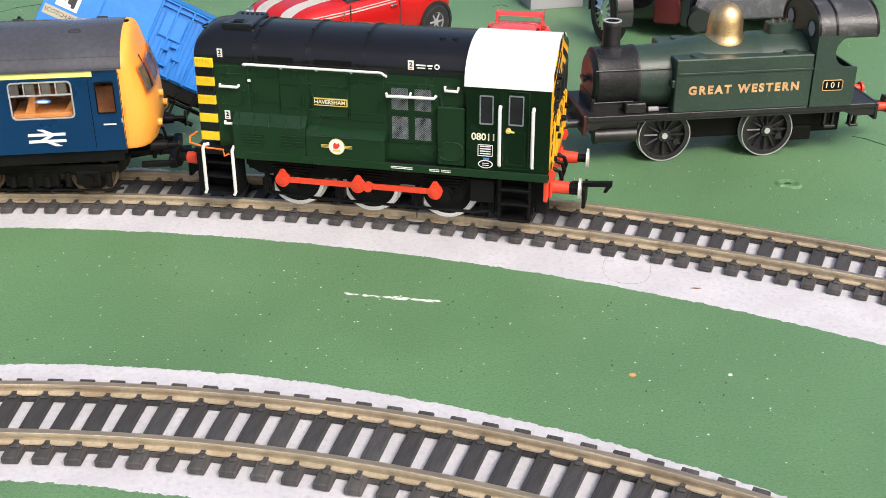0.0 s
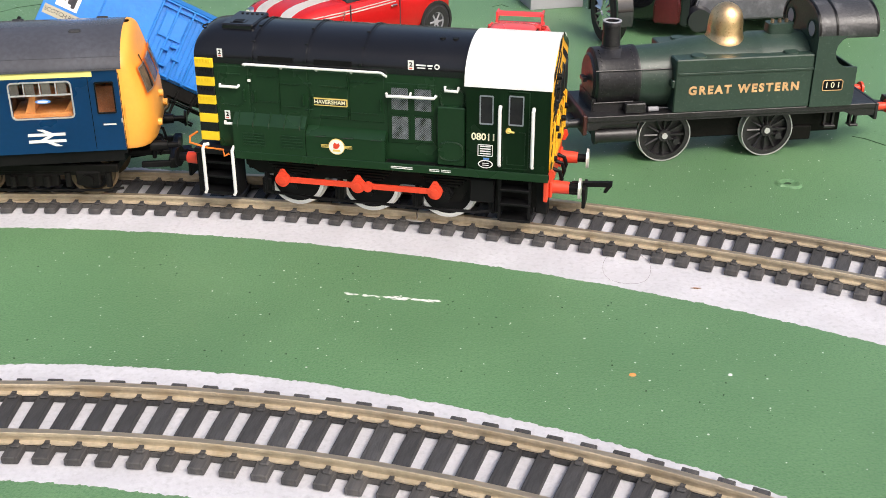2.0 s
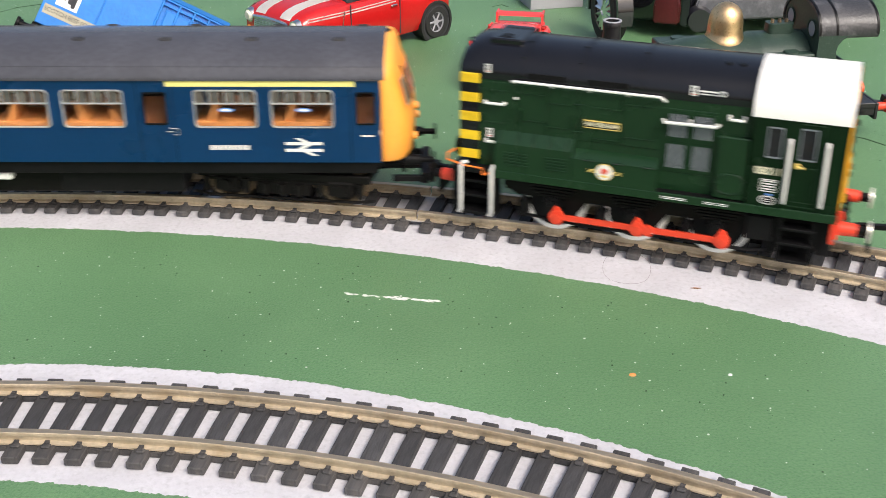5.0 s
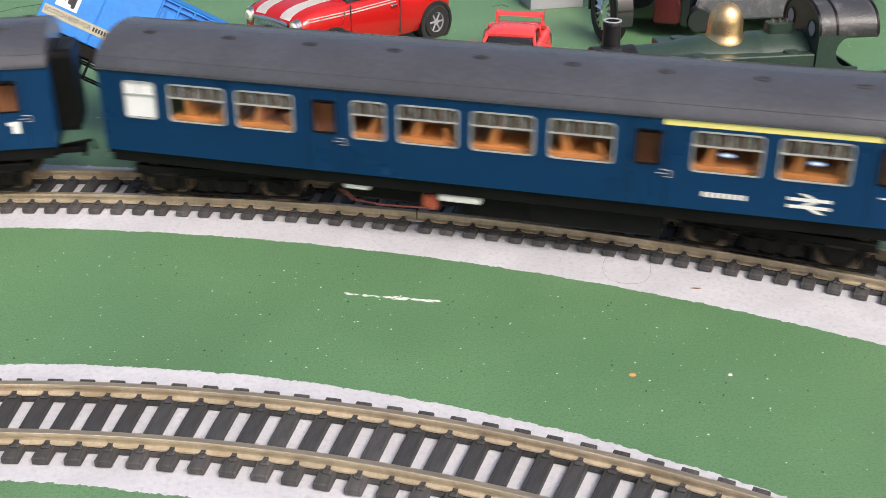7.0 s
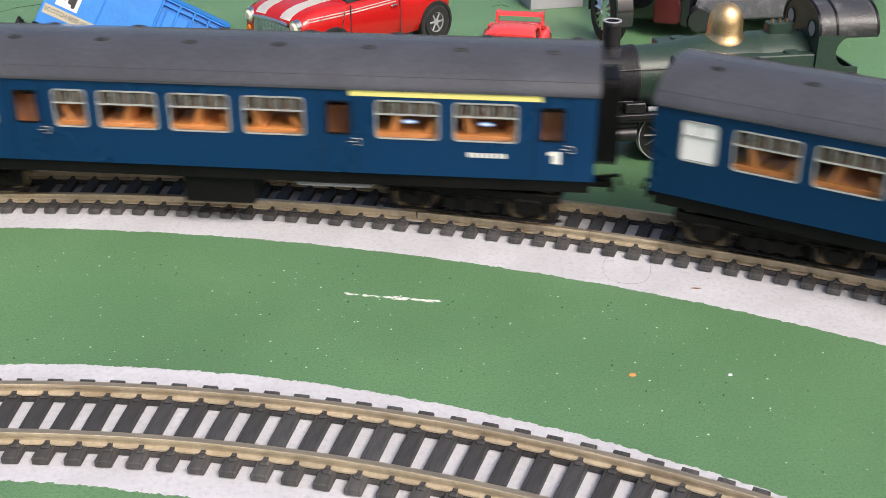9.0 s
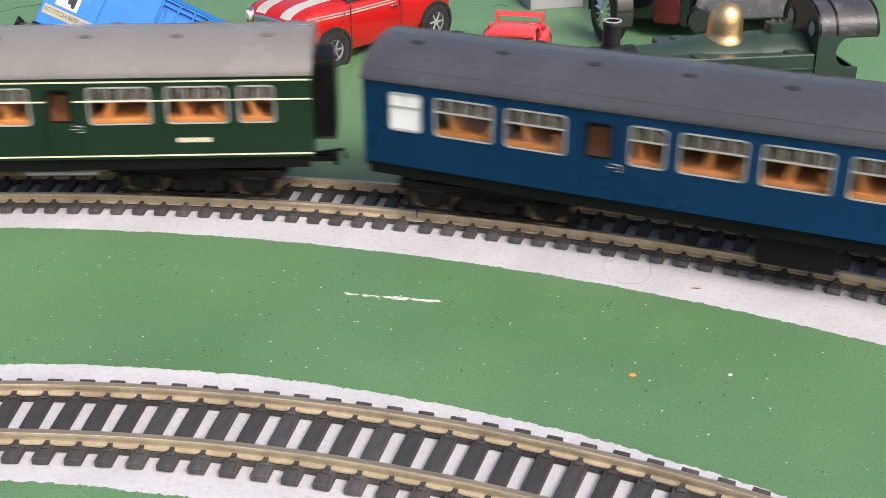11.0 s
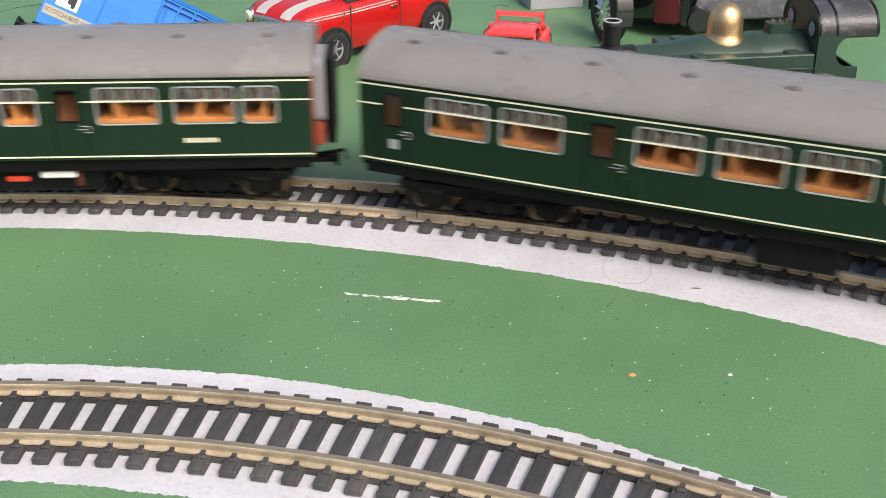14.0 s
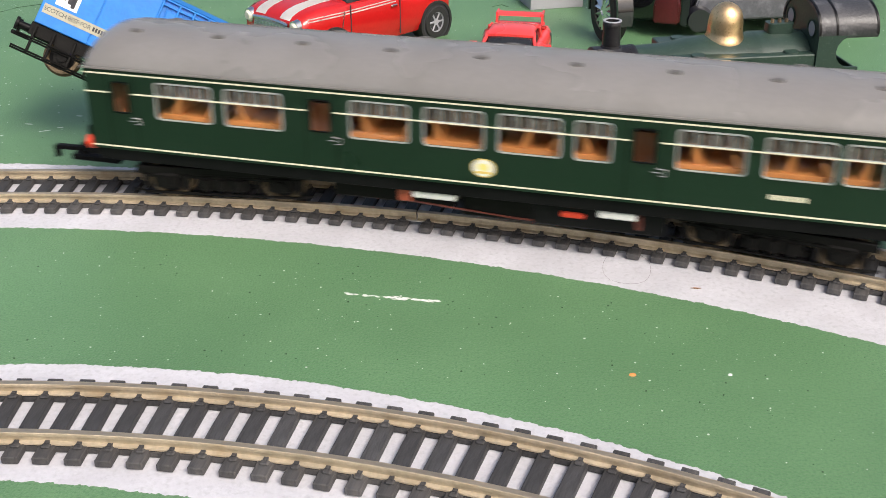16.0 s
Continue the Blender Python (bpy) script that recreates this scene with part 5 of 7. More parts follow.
def tank_engine():
    d = Vector((34.8, 4.9)).normalized()
    n = Vector((-d.y, d.x))
    H = 13.5
    base = Vector((72.7, 353.2)) + n * (H - 3.0)
    te = thing("tank_locomotive", "small worn green tank locomotive with gold dome standing on the board", "locomotive", mm(base.x, base.y, 0, 0, 0, math.degrees(math.atan2(d.y, d.x))))
    # running plate
    b2 = bmesh.new()
    box(b2, -27.2, 70.6, -H, H, 16.0, 17.8, bev=0.2)
    slab(b2, [(-27.2, 16.0), (70.6, 16.0), (70.6, 13.6), (64, 13.6), (60, 15.2), (-20, 15.2), (-24, 13.2), (-27.2, 13.2)], -H + 1.2, -H + 0.4)
    slab(b2, [(-27.2, 16.0), (70.6, 16.0), (70.6, 13.6), (64, 13.6), (60, 15.2), (-20, 15.2), (-24, 13.2), (-27.2, 13.2)], H - 1.2, H - 0.4)
    part("running_plate", b2, M_SMOKE, te, "black running plate with scuffed edge")
    b2 = bmesh.new()
    box(b2, -28.6, -27.2, -H - 0.4, H + 0.4, 11.8, 18.4, bev=0.25)
    part("buffer_beam", b2, M_OLDRED, te, "dull red buffer beam with chipped paint")
    b2 = bmesh.new()
    box(b2, 70.6, 71.8, -H, H, 12.0, 17.8, bev=0.25)
    part("buffer_beam", b2, M_SMOKE, te)
    for y in (-9.5, 9.5):
        b2 = bmesh.new()
        cylinder(b2, (71.8, y, 15.2), (76.4, y, 15.2), 1.5, 1.3, n=14)
        cylinder(b2, (76.4, y, 15.2), (77.2, y, 15.2), 2.2, n=18)
        part("buffer", b2, M_RED, te, "red buffer")
        b2 = bmesh.new()
        cylinder(b2, (-28.6, y, 14.6), (-33.0, y, 14.6), 1.5, 1.3, n=14)
        cylinder(b2, (-33.0, y, 14.6), (-33.8, y, 14.6), 2.2, n=18)
        part("buffer", b2, M_SMOKE, te)
    # boiler and smokebox
    def round_body(name, secs, mat, lab, cz=27.0):
        b3 = bmesh.new()
        loft(b3, [[(u, r * math.cos(2 * math.pi * k / 32), cz + r * math.sin(2 * math.pi * k / 32)) for k in range(32)] for u, r in secs])
        return part(name, b3, mat, te, lab, smooth=40)
    round_body("smokebox", [(-23.6, 8.6), (-23.0, 9.9), (-22.4, 10.1), (-10.6, 10.1), (-10.2, 10.4), (-9.2, 10.4), (-9.0, 9.9)], M_SMOKE, "black riveted smokebox", 26.6)
    round_body("boiler", [(-9.1, 9.8), (2, 10.5), (8, 11.6), (14, 12.3), (21, 12.6), (30, 12.7), (30.6, 13.0), (32, 13.0), (47, 13.0)], M_TANK, "tapered green boiler", 26.6)
    b2 = bmesh.new()
    cylinder(b2, (-23.6, 0, 26.6), (-24.3, 0, 26.6), 8.4, 7.6, n=32)
    door = part("smokebox_door", b2, M_SMOKE, te, "black smokebox door")
    b2 = bmesh.new()
    cylinder(b2, (-24.3, 0, 26.6), (-26.0, 0, 26.6), 0.8, n=10)
    box(b2, -26.2, -25.0, -2.2, 2.2, 26.0, 27.2)
    part("door_dart", b2, M_SMOKE, door)
    b2 = bmesh.new()
    box(b2, -24, -9.4, -8.4, 8.4, 17.8, 21)
    slab(b2, [(-24.5, 17.8), (-9.4, 17.8), (-9.4, 22), (-24.5, 22)], -8.0, 8.0)
    part("saddle", b2, M_SMOKE, te)
    for z in (31.6, 20.8):
        b2 = bmesh.new()
        y = -math.sqrt(max(1, 10.5 ** 2 - (z - 26.6) ** 2))
        tube(b2, [(-24, y, z), (1.0, y - (0.4 if z > 25 else 0), z)] if z > 25 else [(-24, y, z), (-11, y, z)], 0.22)
        part("handrail", b2, M_SMOKE, te)
    for x in np.linspace(-21.8, -11.2, 2):
        for k in range(14):
            a = radians(105 + k * 9)
            b2 = bmesh.new()
            cylinder(b2, (x, 10.1 * math.cos(a), 26.6 + 10.1 * math.sin(a)), (x, 10.4 * math.cos(a), 26.6 + 10.4 * math.sin(a)), 0.22, n=6)
            part("rivet", b2, M_SMOKE, te, smooth=0)
    b2 = bmesh.new()
    prof = [(34.8, 6.2), (36.0, 4.4), (36.7, 3.4), (37.2, 3.3), (37.3, 2.95), (43.6, 2.85), (43.7, 3.05), (45.0, 3.05), (45.2, 2.9), (45.2, 2.2), (42.0, 2.0)]
    loft(b2, [[(-17.0 + r * math.cos(2 * math.pi * k / 28), r * math.sin(2 * math.pi * k / 28), z) for k in range(28)] for z, r in prof])
    part("chimney", b2, M_SMOKE, te, "black chimney with worn silver rim", smooth=40)
    b2 = bmesh.new()
    disc = [(45.2, 3.1), (45.45, 3.0), (45.45, 2.3), (45.1, 2.2)]
    loft(b2, [[(-17.0 + r * math.cos(2 * math.pi * k / 28), r * math.sin(2 * math.pi * k / 28), z) for k in range(28)] for z, r in disc], caps=False)
    part("chimney_rim", b2, M_GREYPL, te)
    b2 = bmesh.new()
    prof = [(35.5, 6.9), (37.6, 6.8), (38.4, 6.5), (39.2, 6.05), (40.6, 5.75), (43.6, 5.6), (45.6, 5.3), (47.4, 4.6), (48.8, 3.3), (49.6, 1.8), (49.9, 0.3)]
    loft(b2, [[(21.0 + r * math.cos(2 * math.pi * k / 36), r * math.sin(2 * math.pi * k / 36), z) for k in range(36)] for z, r in prof])
    part("dome", b2, M_GOLD, te, "gold plated steam dome", smooth=60)
    b2 = bmesh.new()
    loft(b2, [[(39.4 + x, y, z) for x, y in rounded(-4.4, 4.4, -2.6, 2.6, 1.6, 4)] for z in (38, 42.6)])
    sv = part("safety_valve_casing", b2, M_TANK, te, "square green safety valve casing")
    for x in (-2.4, 0, 2.4):
        b2 = bmesh.new()
        cylinder(b2, (39.4 + x, 0, 42.6), (39.4 + x, 0, 43.8), 0.7, 0.5, n=10)
        part("safety_valve", b2, M_BRASS, sv)
    # side tanks
    for s in (-1, 1):
        y0, y1 = (-H, -7.0) if s < 0 else (7.0, H)
        b2 = bmesh.new()
        box(b2, 1.0, 47.0, y0, y1, 17.8, 35.4, bev=0.35)
        tk = part("side_tank", b2, M_TANK, te, "green side tank with gilt lettering" if s < 0 else "green side tank")
        b2 = bmesh.new()
        yy = s * (H + 0.1)
        box(b2, 1.8, 52.0, min(yy, yy + s * 0.3), max(yy, yy + s * 0.3), 30.4, 31.1, bev=0.08)
        part("tank_beading", b2, M_TANK, tk)
        for x in (9.0, 40.0):
            b2 = bmesh.new()
            cylinder(b2, (x, s * 10.4, 35.2), (x, s * 10.4, 36.0), 2.6, 2.4, n=18)
            part("tank_filler", b2, M_TANK, tk)
        if s < 0:
            word("GREAT WESTERN", 3.7, M_FADED, tk, mm(24.2, -H - 0.1, 25.0, 90), 0.06, wide=1.36, bold=0.17)
    b2 = bmesh.new()
    box(b2, 1.0, 8, -3, 3, 17.8, 24, bev=0.4)
    part("boiler_foot", b2, M_SMOKE, te)
    b2 = bmesh.new()
    box(b2, -14.4, -7.6, -H + 1.2, -H + 4.0, 17.8, 21.2, bev=0.3)
    part("sand_box", b2, M_SMOKE, te)
    b2 = bmesh.new()
    cylinder(b2, (-6.4, -10.6, 18.6), (-3.0, -10.6, 18.6), 0.8, n=10)
    part("steam_pipe", b2, M_GREYPL, te)
    b2 = bmesh.new()
    box(b2, 0.0, 1.2, -H + 0.3, -H + 3.0, 26.0, 28.6, bev=0.3)
    part("step_bracket", b2, M_TANK, te)
    # cab
    out = [(47.0, 17.8), (61.4, 17.8), (61.4, 30.8), (58.0, 30.8)]
    for k in range(7):
        a = radians(250 - k * 140 / 6)
        out.append((58.6 + 5.2 * math.cos(a), 36.0 + 5.2 * math.sin(a)))
    out += [(61.0, 41.2), (47.0, 41.4)]
    for s in (-1, 1):
        b2 = bmesh.new()
        slab(b2, out, s * H - 0.6, s * H + 0.6 if s > 0 else -H + 0.4)
        cs = part("cab_side", b2, M_TANK, te, "green cab side with rounded cut-out", smooth=0)
        if s < 0:
            b2 = bmesh.new()
            ring_frame(b2, 50.4, 57.4, 23.2, 26.8, 0.22, 0.7, -H - 0.95, -H - 0.5, 1)
            box(b2, 50.8, 57.0, -H - 0.8, -H - 0.5, 23.5, 26.5, mi=0)
            np_ = part("engine_number", b2, [M_BLACK, M_FADED], te, "black and brass oblong plate", smooth=0)
            word("101", 2.7, M_CREAM, np_, mm(53.9, -H - 0.85, 25.0, 90), 0.06, wide=1.5)
    b2 = bmesh.new()
    n = 20
    arc = [(-(H + 0.6) * math.cos(math.pi * k / n), 41.3 + 9.6 * math.sin(math.pi * k / n) ** 0.85) for k in range(n + 1)]
    low = [(y * 0.965, z - 0.9) for y, z in arc]
    loft(b2, [[(u, y, z) for y, z in arc + low[::-1]] for u in (46.8, 67.2)])
    rf = part("cab_roof", b2, M_CABTOP, te, "curved scuffed black cab roof", smooth=40)
    for u in (47.3, 53.0, 66.8):
        b2 = bmesh.new()
        loft(b2, [[(x, y * 1.012, z + 0.25) for y, z in arc] for x in (u - 0.35, u + 0.35)], closed=False)
        bmesh.ops.solidify(b2, geom=b2.faces[:], thickness=0.3)
        part("roof_rib", b2, M_SMOKE, rf)
    b2 = bmesh.new()
    holes = []
    pts = [(-(H - 0.4) * math.cos(math.pi * k / n), 41.0 + 8.8 * math.sin(math.pi * k / n) ** 0.85) for k in range(n + 1)]
    loft(b2, [[(u, -H + 0.4, 30)] + [(u, y, z) for y, z in pts] + [(u, H - 0.4, 30)] for u in (47.2, 48.0)])
    fr = part("cab_front", b2, M_TANK, te, "green cab front with round windows", smooth=0)
    for y in (-8.2, 8.2):
        b2 = bmesh.new()
        cylinder(b2, (47.0, y, 42.4), (48.2, y, 42.4), 2.5, n=24)
        part("spectacle", b2, M_GREYPL, fr, "round cab window", smooth=0)
        b2 = bmesh.new()
        loft(b2, [[(46.8 + k * 0.5, y + r * math.cos(a), 42.4 + r * math.sin(a)) for a in (2 * math.pi * j / 24 for j in range(24))] for k, r in ((0, 2.9), (0.3, 2.9), (0.3, 2.45), (0, 2.45))], caps=False)
        part("spectacle_rim", b2, M_TANK, fr)
    b2 = bmesh.new()
    box(b2, 60.8, 61.6, -H, H, 17.8, 30.4, bev=0.2)
    tube(b2, [(61.5, -H - 0.2, 18.5), (61.5, -H - 0.2, 30.6)], 0.35)
    part("bunker_back", b2, M_TANK, te)
    # below the plate
    b2 = bmesh.new()
    box(b2, -22, 62, -7.0, 7.0, 6.5, 16.2, bev=0.3)
    box(b2, 44, 52, -8, 8, 4.0, 9, bev=0.4)
    box(b2, -2, -1, -7.5, 7.5, 3.0, 8)
    part("frame", b2, M_FRAME, te)
    for z, r in ((14.2, 1.7), (10.2, 2.4)):
        b2 = bmesh.new()
        cylinder(b2, (-23.5, -10.2, z), (-10.0, -10.2, z), r, n=20)
        cylinder(b2, (-24.0, -10.2, z), (-23.0, -10.2, z), r + 0.4, n=20)
        part("cylinder_casing", b2, M_SMOKE, te, "black steam cylinder")
    for x0, x1 in ((54, 58), (63, 66)):
        b2 = bmesh.new()
        box(b2, x0, x1, -12.6, -9.5, 9.6, 10.4, bev=0.15)
        box(b2, x0 + 0.2, x0 + 0.9, -11.4, -9.8, 9.8, 16)
        box(b2, x1 - 0.9, x1 - 0.2, -11.4, -9.8, 9.8, 16)
        part("step", b2, M_SMOKE, te)
    b2 = bmesh.new()
    slab(b2, [(66, 12.4), (82, 10.6), (83.5, 11.6), (83.5, 14.6), (81.6, 14.8), (81.4, 12.6), (66, 14.4)], -3.4, 3.4)
    part("coupling", b2, M_SMOKE, te, "large black coupling")
    b2 = bmesh.new()
    slab(b2, [(-28, 12.4), (-38, 11.2), (-38, 13.4), (-28, 14.0)], -3, 3)
    part("coupling", b2, M_SMOKE, te)
    b2 = bmesh.new()
    cylinder(b2, (0, -9.2, 0), (0, 9.2, 0), 1.2, n=12, mi=1)
    for s in (-1, 1):
        disc_ring(b2, (0, 0), 8.5, 8.8, s * 9.3 - 1.3, s * 9.3 + 1.3, 40, 0)
        disc_ring(b2, (0, 0), 7.0, 8.4, s * 9.3 - 1.1, s * 9.3 + 1.15, 40, 1)
        disc_ring(b2, (0, 0), 7.6, 9.0, s * 7.8 - 0.3, s * 7.8 + 0.3, 40, 0)
        for k in range(12):
            a = 2 * math.pi * k / 12
            tube(b2, [(1.6 * math.cos(a), s * 9.4, 1.6 * math.sin(a)), (7.2 * math.cos(a), s * 9.4, 7.2 * math.sin(a))], 0.42, 5, 1)
        cylinder(b2, (0, s * 8.6, 0), (0, s * 10.6, 0), 2.3, 2.0, n=18, mi=1)
        cylinder(b2, (0, s * 10.4, 0), (0, s * 10.9, 0), 1.0, n=14, mi=0)
        cylinder(b2, (4.2, s * 9.0, -2.2), (4.2, s * 10.6, -2.2), 1.1, n=12, mi=1)
        disc_ring(b2, (0, 0), 1.5, 7.2, s * 8.2 - 0.2, s * 8.2 + 0.2, 30, 1)
    wm = mesh("wheelset", b2, [M_SILVER, M_SMOKE])
    for x in (0, 35.2):
        link("wheelset", wm, te, "black spoked wheels with bright steel tyres", mm(x, 0, 9.0))


tank_engine()


# ---- things left standing on the board behind the track ----
M_WAGBLUE = material("bright_blue_plastic", (0.006, 0.20, 0.66), 0.4, var=0.15, scale=50, fine=800, bump=0.2, dirt=((0.02, 0.22, 0.52), 0.55, 0.85, 200))
M_KHAKI = material("khaki_strip", (0.42, 0.40, 0.30), 0.6, var=0.1, scale=120, bump=0.05, dirt=((0.30, 0.20, 0.12), 0.6, 0.75, 140))
M_INK = material("dark_print", (0.03, 0.03, 0.035), 0.6, var=0.1, bump=0.0)
M_CARRED = material("glossy_red_enamel", (0.50, 0.012, 0.012), 0.2, var=0.08, scale=60, bump=0.02, coat=0.35)
M_TOYRED = material("toy_red_enamel", (0.78, 0.06, 0.055), 0.28, var=0.05, scale=30, bump=0.02, coat=0.4)
M_TYRE = material("black_rubber", (0.018, 0.018, 0.018), 0.7, var=0.2, scale=150, fine=900, bump=0.2)
M_CHROME = material("toy_chrome", (0.75, 0.75, 0.74), 0.16, metal=1.0, var=0.05, bump=0.02)
M_LENS = material("lamp_lens", (0.75, 0.72, 0.62), 0.15, var=0.05, bump=0.0, coat=0.5)
M_AMBER = material("amber_lens", (0.8, 0.25, 0.03), 0.25, var=0.05, bump=0.0)
M_DARKCAR = material("glossy_black_enamel", (0.012, 0.012, 0.016), 0.12, var=0.1, bump=0.02, coat=0.7)
M_DULLCAR = material("dusty_dark_grey_enamel", (0.085, 0.085, 0.10), 0.2, var=0.15, scale=60, bump=0.1, dirt=((0.16, 0.16, 0.18), 0.5, 0.85, 300))
M_SEATRED = material("dark_red_upholstery", (0.07, 0.007, 0.008), 0.4, var=0.2, bump=0.1)
M_BOXGREY = material("pale_grey_card", (0.42, 0.41, 0.45), 0.6, var=0.06, scale=40, bump=0.08)


def tipped_wagon():
    A = Vector((0.8723, 0.1026, -0.4781)).normalized()
    U = Vector((0.40296, 0.40834, 0.81907))
    U = (U - A * U.dot(A)).normalized()
    B = U.cross(A)
    o = Vector((-0.1318, 0.3636, 0.0447))
    m = Matrix(((A.x, B.x, U.x, o.x), (A.y, B.y, U.y, o.y), (A.z, B.z, U.z, o.z), (0, 0, 0, 1))) @ Matrix.Scale(0.929, 4)
    wg = thing("goods_wagon", "bright blue toy goods van tipped over beside the track", "railway wagon", m)
    L, H, D = 61.0, 27.2, 26.0
    b2 = bmesh.new()
    box(b2, 0, L, 0.6, D, 0, H, bev=0.3)
    body = part("van_body", b2, M_WAGBLUE, wg, "bright blue van body")
    for x0, x1, z0, z1 in ((0.0, 18.6, 0, 26.0), (19.0, 36.6, 0, 26.0)):
        b2 = bmesh.new()
        box(b2, x0 + 0.1, x1, 0.0, 0.7, z0 + 0.2, z1, bev=0.12)
        part("side_board", b2, M_WAGBLUE, body)
    for x in (37.0, 43.0, 48.5, 54.0, 60.4):
        b2 = bmesh.new()
        box(b2, x - 0.45, x + 0.45, -0.8, 0.7, 0.2, H - 0.4, bev=0.2)
        part("rib", b2, M_WAGBLUE, body)
    for x in (39.0, 41.0, 45.0, 46.8, 50.4, 52.2, 56.0, 58.2):
        b2 = bmesh.new()
        box(b2, x - 0.22, x + 0.22, -0.1, 0.7, 1.0, H - 2.0, bev=0.1)
        part("plank", b2, M_WAGBLUE, body)
    for z in (1.2, 24.6, 26.6):
        b2 = bmesh.new()
        box(b2, 37.0, 60.6, -0.55, 0.7, z - 0.35, z + 0.35, bev=0.15)
        part("rail_strip", b2, M_WAGBLUE, body)
    b2 = bmesh.new()
    box(b2, 39.2, 47.6, -0.35, 0.7, 14.0, 22.8, bev=0.2)
    part("door_panel", b2, M_WAGBLUE, body)
    for x, z in ((43.6, 10.2), (46.2, 12.0), (48.4, 8.0), (44.8, 4.6)):
        b2 = bmesh.new()
        box(b2, x - 1.3, x + 1.3, -1.1, 0.4, z - 0.5, z + 0.5, bev=0.2)
        part("latch", b2, M_WAGBLUE, body)
    b2 = bmesh.new()
    n = 10
    loft(b2, [[(x, 0.2 + (D + 0.2) * k / n, H + 2.6 * math.sin(math.pi * k / n)) for k in range(n + 1)] for x in (-0.6, L + 0.6)])
    part("van_roof", b2, M_WAGBLUE, wg, smooth=40)
    # label strip: the readable words, the trade name as a bar
    b2 = bmesh.new()
    box(b2, 1.0, 26.5, -0.12, 0.1, 4.2, 7.6)
    st = part("label_strip", b2, M_KHAKI, wg, "khaki strip with dark lettering", smooth=0)
    word("SCOTCH BEEF FOR", 2.1, M_INK, st, mm(9.6, -0.15, 5.9, 90), 0.03, wide=0.92)
    for k in range(7):
        b2 = bmesh.new()
        box(b2, 18.6 + k * 1.02, 19.3 + k * 1.02, -0.2, 0, 5.2, 6.7)
        part("letter_bar", b2, M_INK, st, smooth=0)
    b2 = bmesh.new()
    box(b2, 4.0, 11.6, -0.12, 0.1, 8.6, 18.0)
    pc = part("picture_label", b2, M_FROST, wg, "white paper label with dark blot", smooth=0)
    for x0, x1, z0, z1 in ((5.6, 7.0, 11, 14.6), (7.6, 9.8, 10.4, 12.8), (9.0, 10.4, 9.4, 15.0)):
        b2 = bmesh.new()
        slab(b2, rounded(x0, x1, z0, z1, 0.5, 3), -0.2, 0.0)
        part("blot", b2, M_INK, pc, smooth=0)
    # chassis
    b2 = bmesh.new()
    box(b2, -0.5, L + 0.5, 2.0, D - 2, -2.2, 0.1, bev=0.2)
    box(b2, -0.5, L + 0.5, 1.2, 2.4, -4.6, 0.0, bev=0.2)
    box(b2, -0.5, L + 0.5, D - 2.4, D - 1.2, -4.6, 0.0, bev=0.2)
    part("underframe", b2, M_FRAME, wg, "dusty black underframe")
    for z, y in ((-5.6, -1.4), (-6.4, -0.6), (-10.4, -1.6), (-11.2, -0.8)):
        b2 = bmesh.new()
        tube(b2, [(-4.0, y, z), (L * 0.5, y, z - 0.3), (L + 2, y, z)], 0.42)
        part("foot_board", b2, M_FRAME, wg)
    for x in (1.5, 8, 15.5, 22, 30, 38, 46, 54, 60):
        b2 = bmesh.new()
        box(b2, x - 0.45, x + 0.45, -1.2, 2.0, -11.2, -1.0, bev=0.1)
        part("step_hanger", b2, M_FRAME, wg)
    for x in (13.0, 47.0):
        for y in (1.6, D - 1.6):
            b2 = bmesh.new()
            slab(b2, [(-4.6, -2), (4.6, -2), (2.2, -10), (-2.2, -10)], -0.6, 0.6)
            cylinder(b2, (0, -1.5, -7.4), (0, 1.5, -7.4), 1.8, n=12)
            part("axle_guard", b2, M_FRAME, wg, "", mm(x, y, 0))
        link("wheelset", wheelset_mesh(5.8), wg, "", mm(x, D / 2, -7.4))
    for x, s in ((-0.5, -1), (L + 0.5, 1)):
        for y in (6, D - 6):
            b2 = bmesh.new()
            cylinder(b2, (x, y, -2.6), (x + s * 4.2, y, -2.6), 1.5, 1.2, n=14)
            cylinder(b2, (x + s * 4.2, y, -2.6), (x + s * 5.2, y, -2.6), 2.4, n=18)
            part("buffer", b2, M_BLACK, wg)
        b2 = bmesh.new()
        box(b2, min(x, x + s * 6), max(x, x + s * 6), D / 2 - 2, D / 2 + 2, -6.6, -5.2, bev=0.2)
        part("coupling", b2, M_BLACK, wg)


tipped_wagon()


def shell(secs, side=((0.9, 0.0), (1.0, 0.22), (1.0, 0.62), (0.985, 0.8), (0.93, 0.93), (0.75, 0.985), (0.4, 1.0), (0.0, 1.005))):
    """Rings of a car body: for each x, half width, bottom and top."""
    out = []
    for x, hw, z0, z1 in secs:
        half = [(hw * f, z0 + (z1 - z0) * g) for f, g in side]
        out.append([(x, -y, z) for y, z in half] + [(x, y, z) for y, z in half[-2::-1]])
    return out


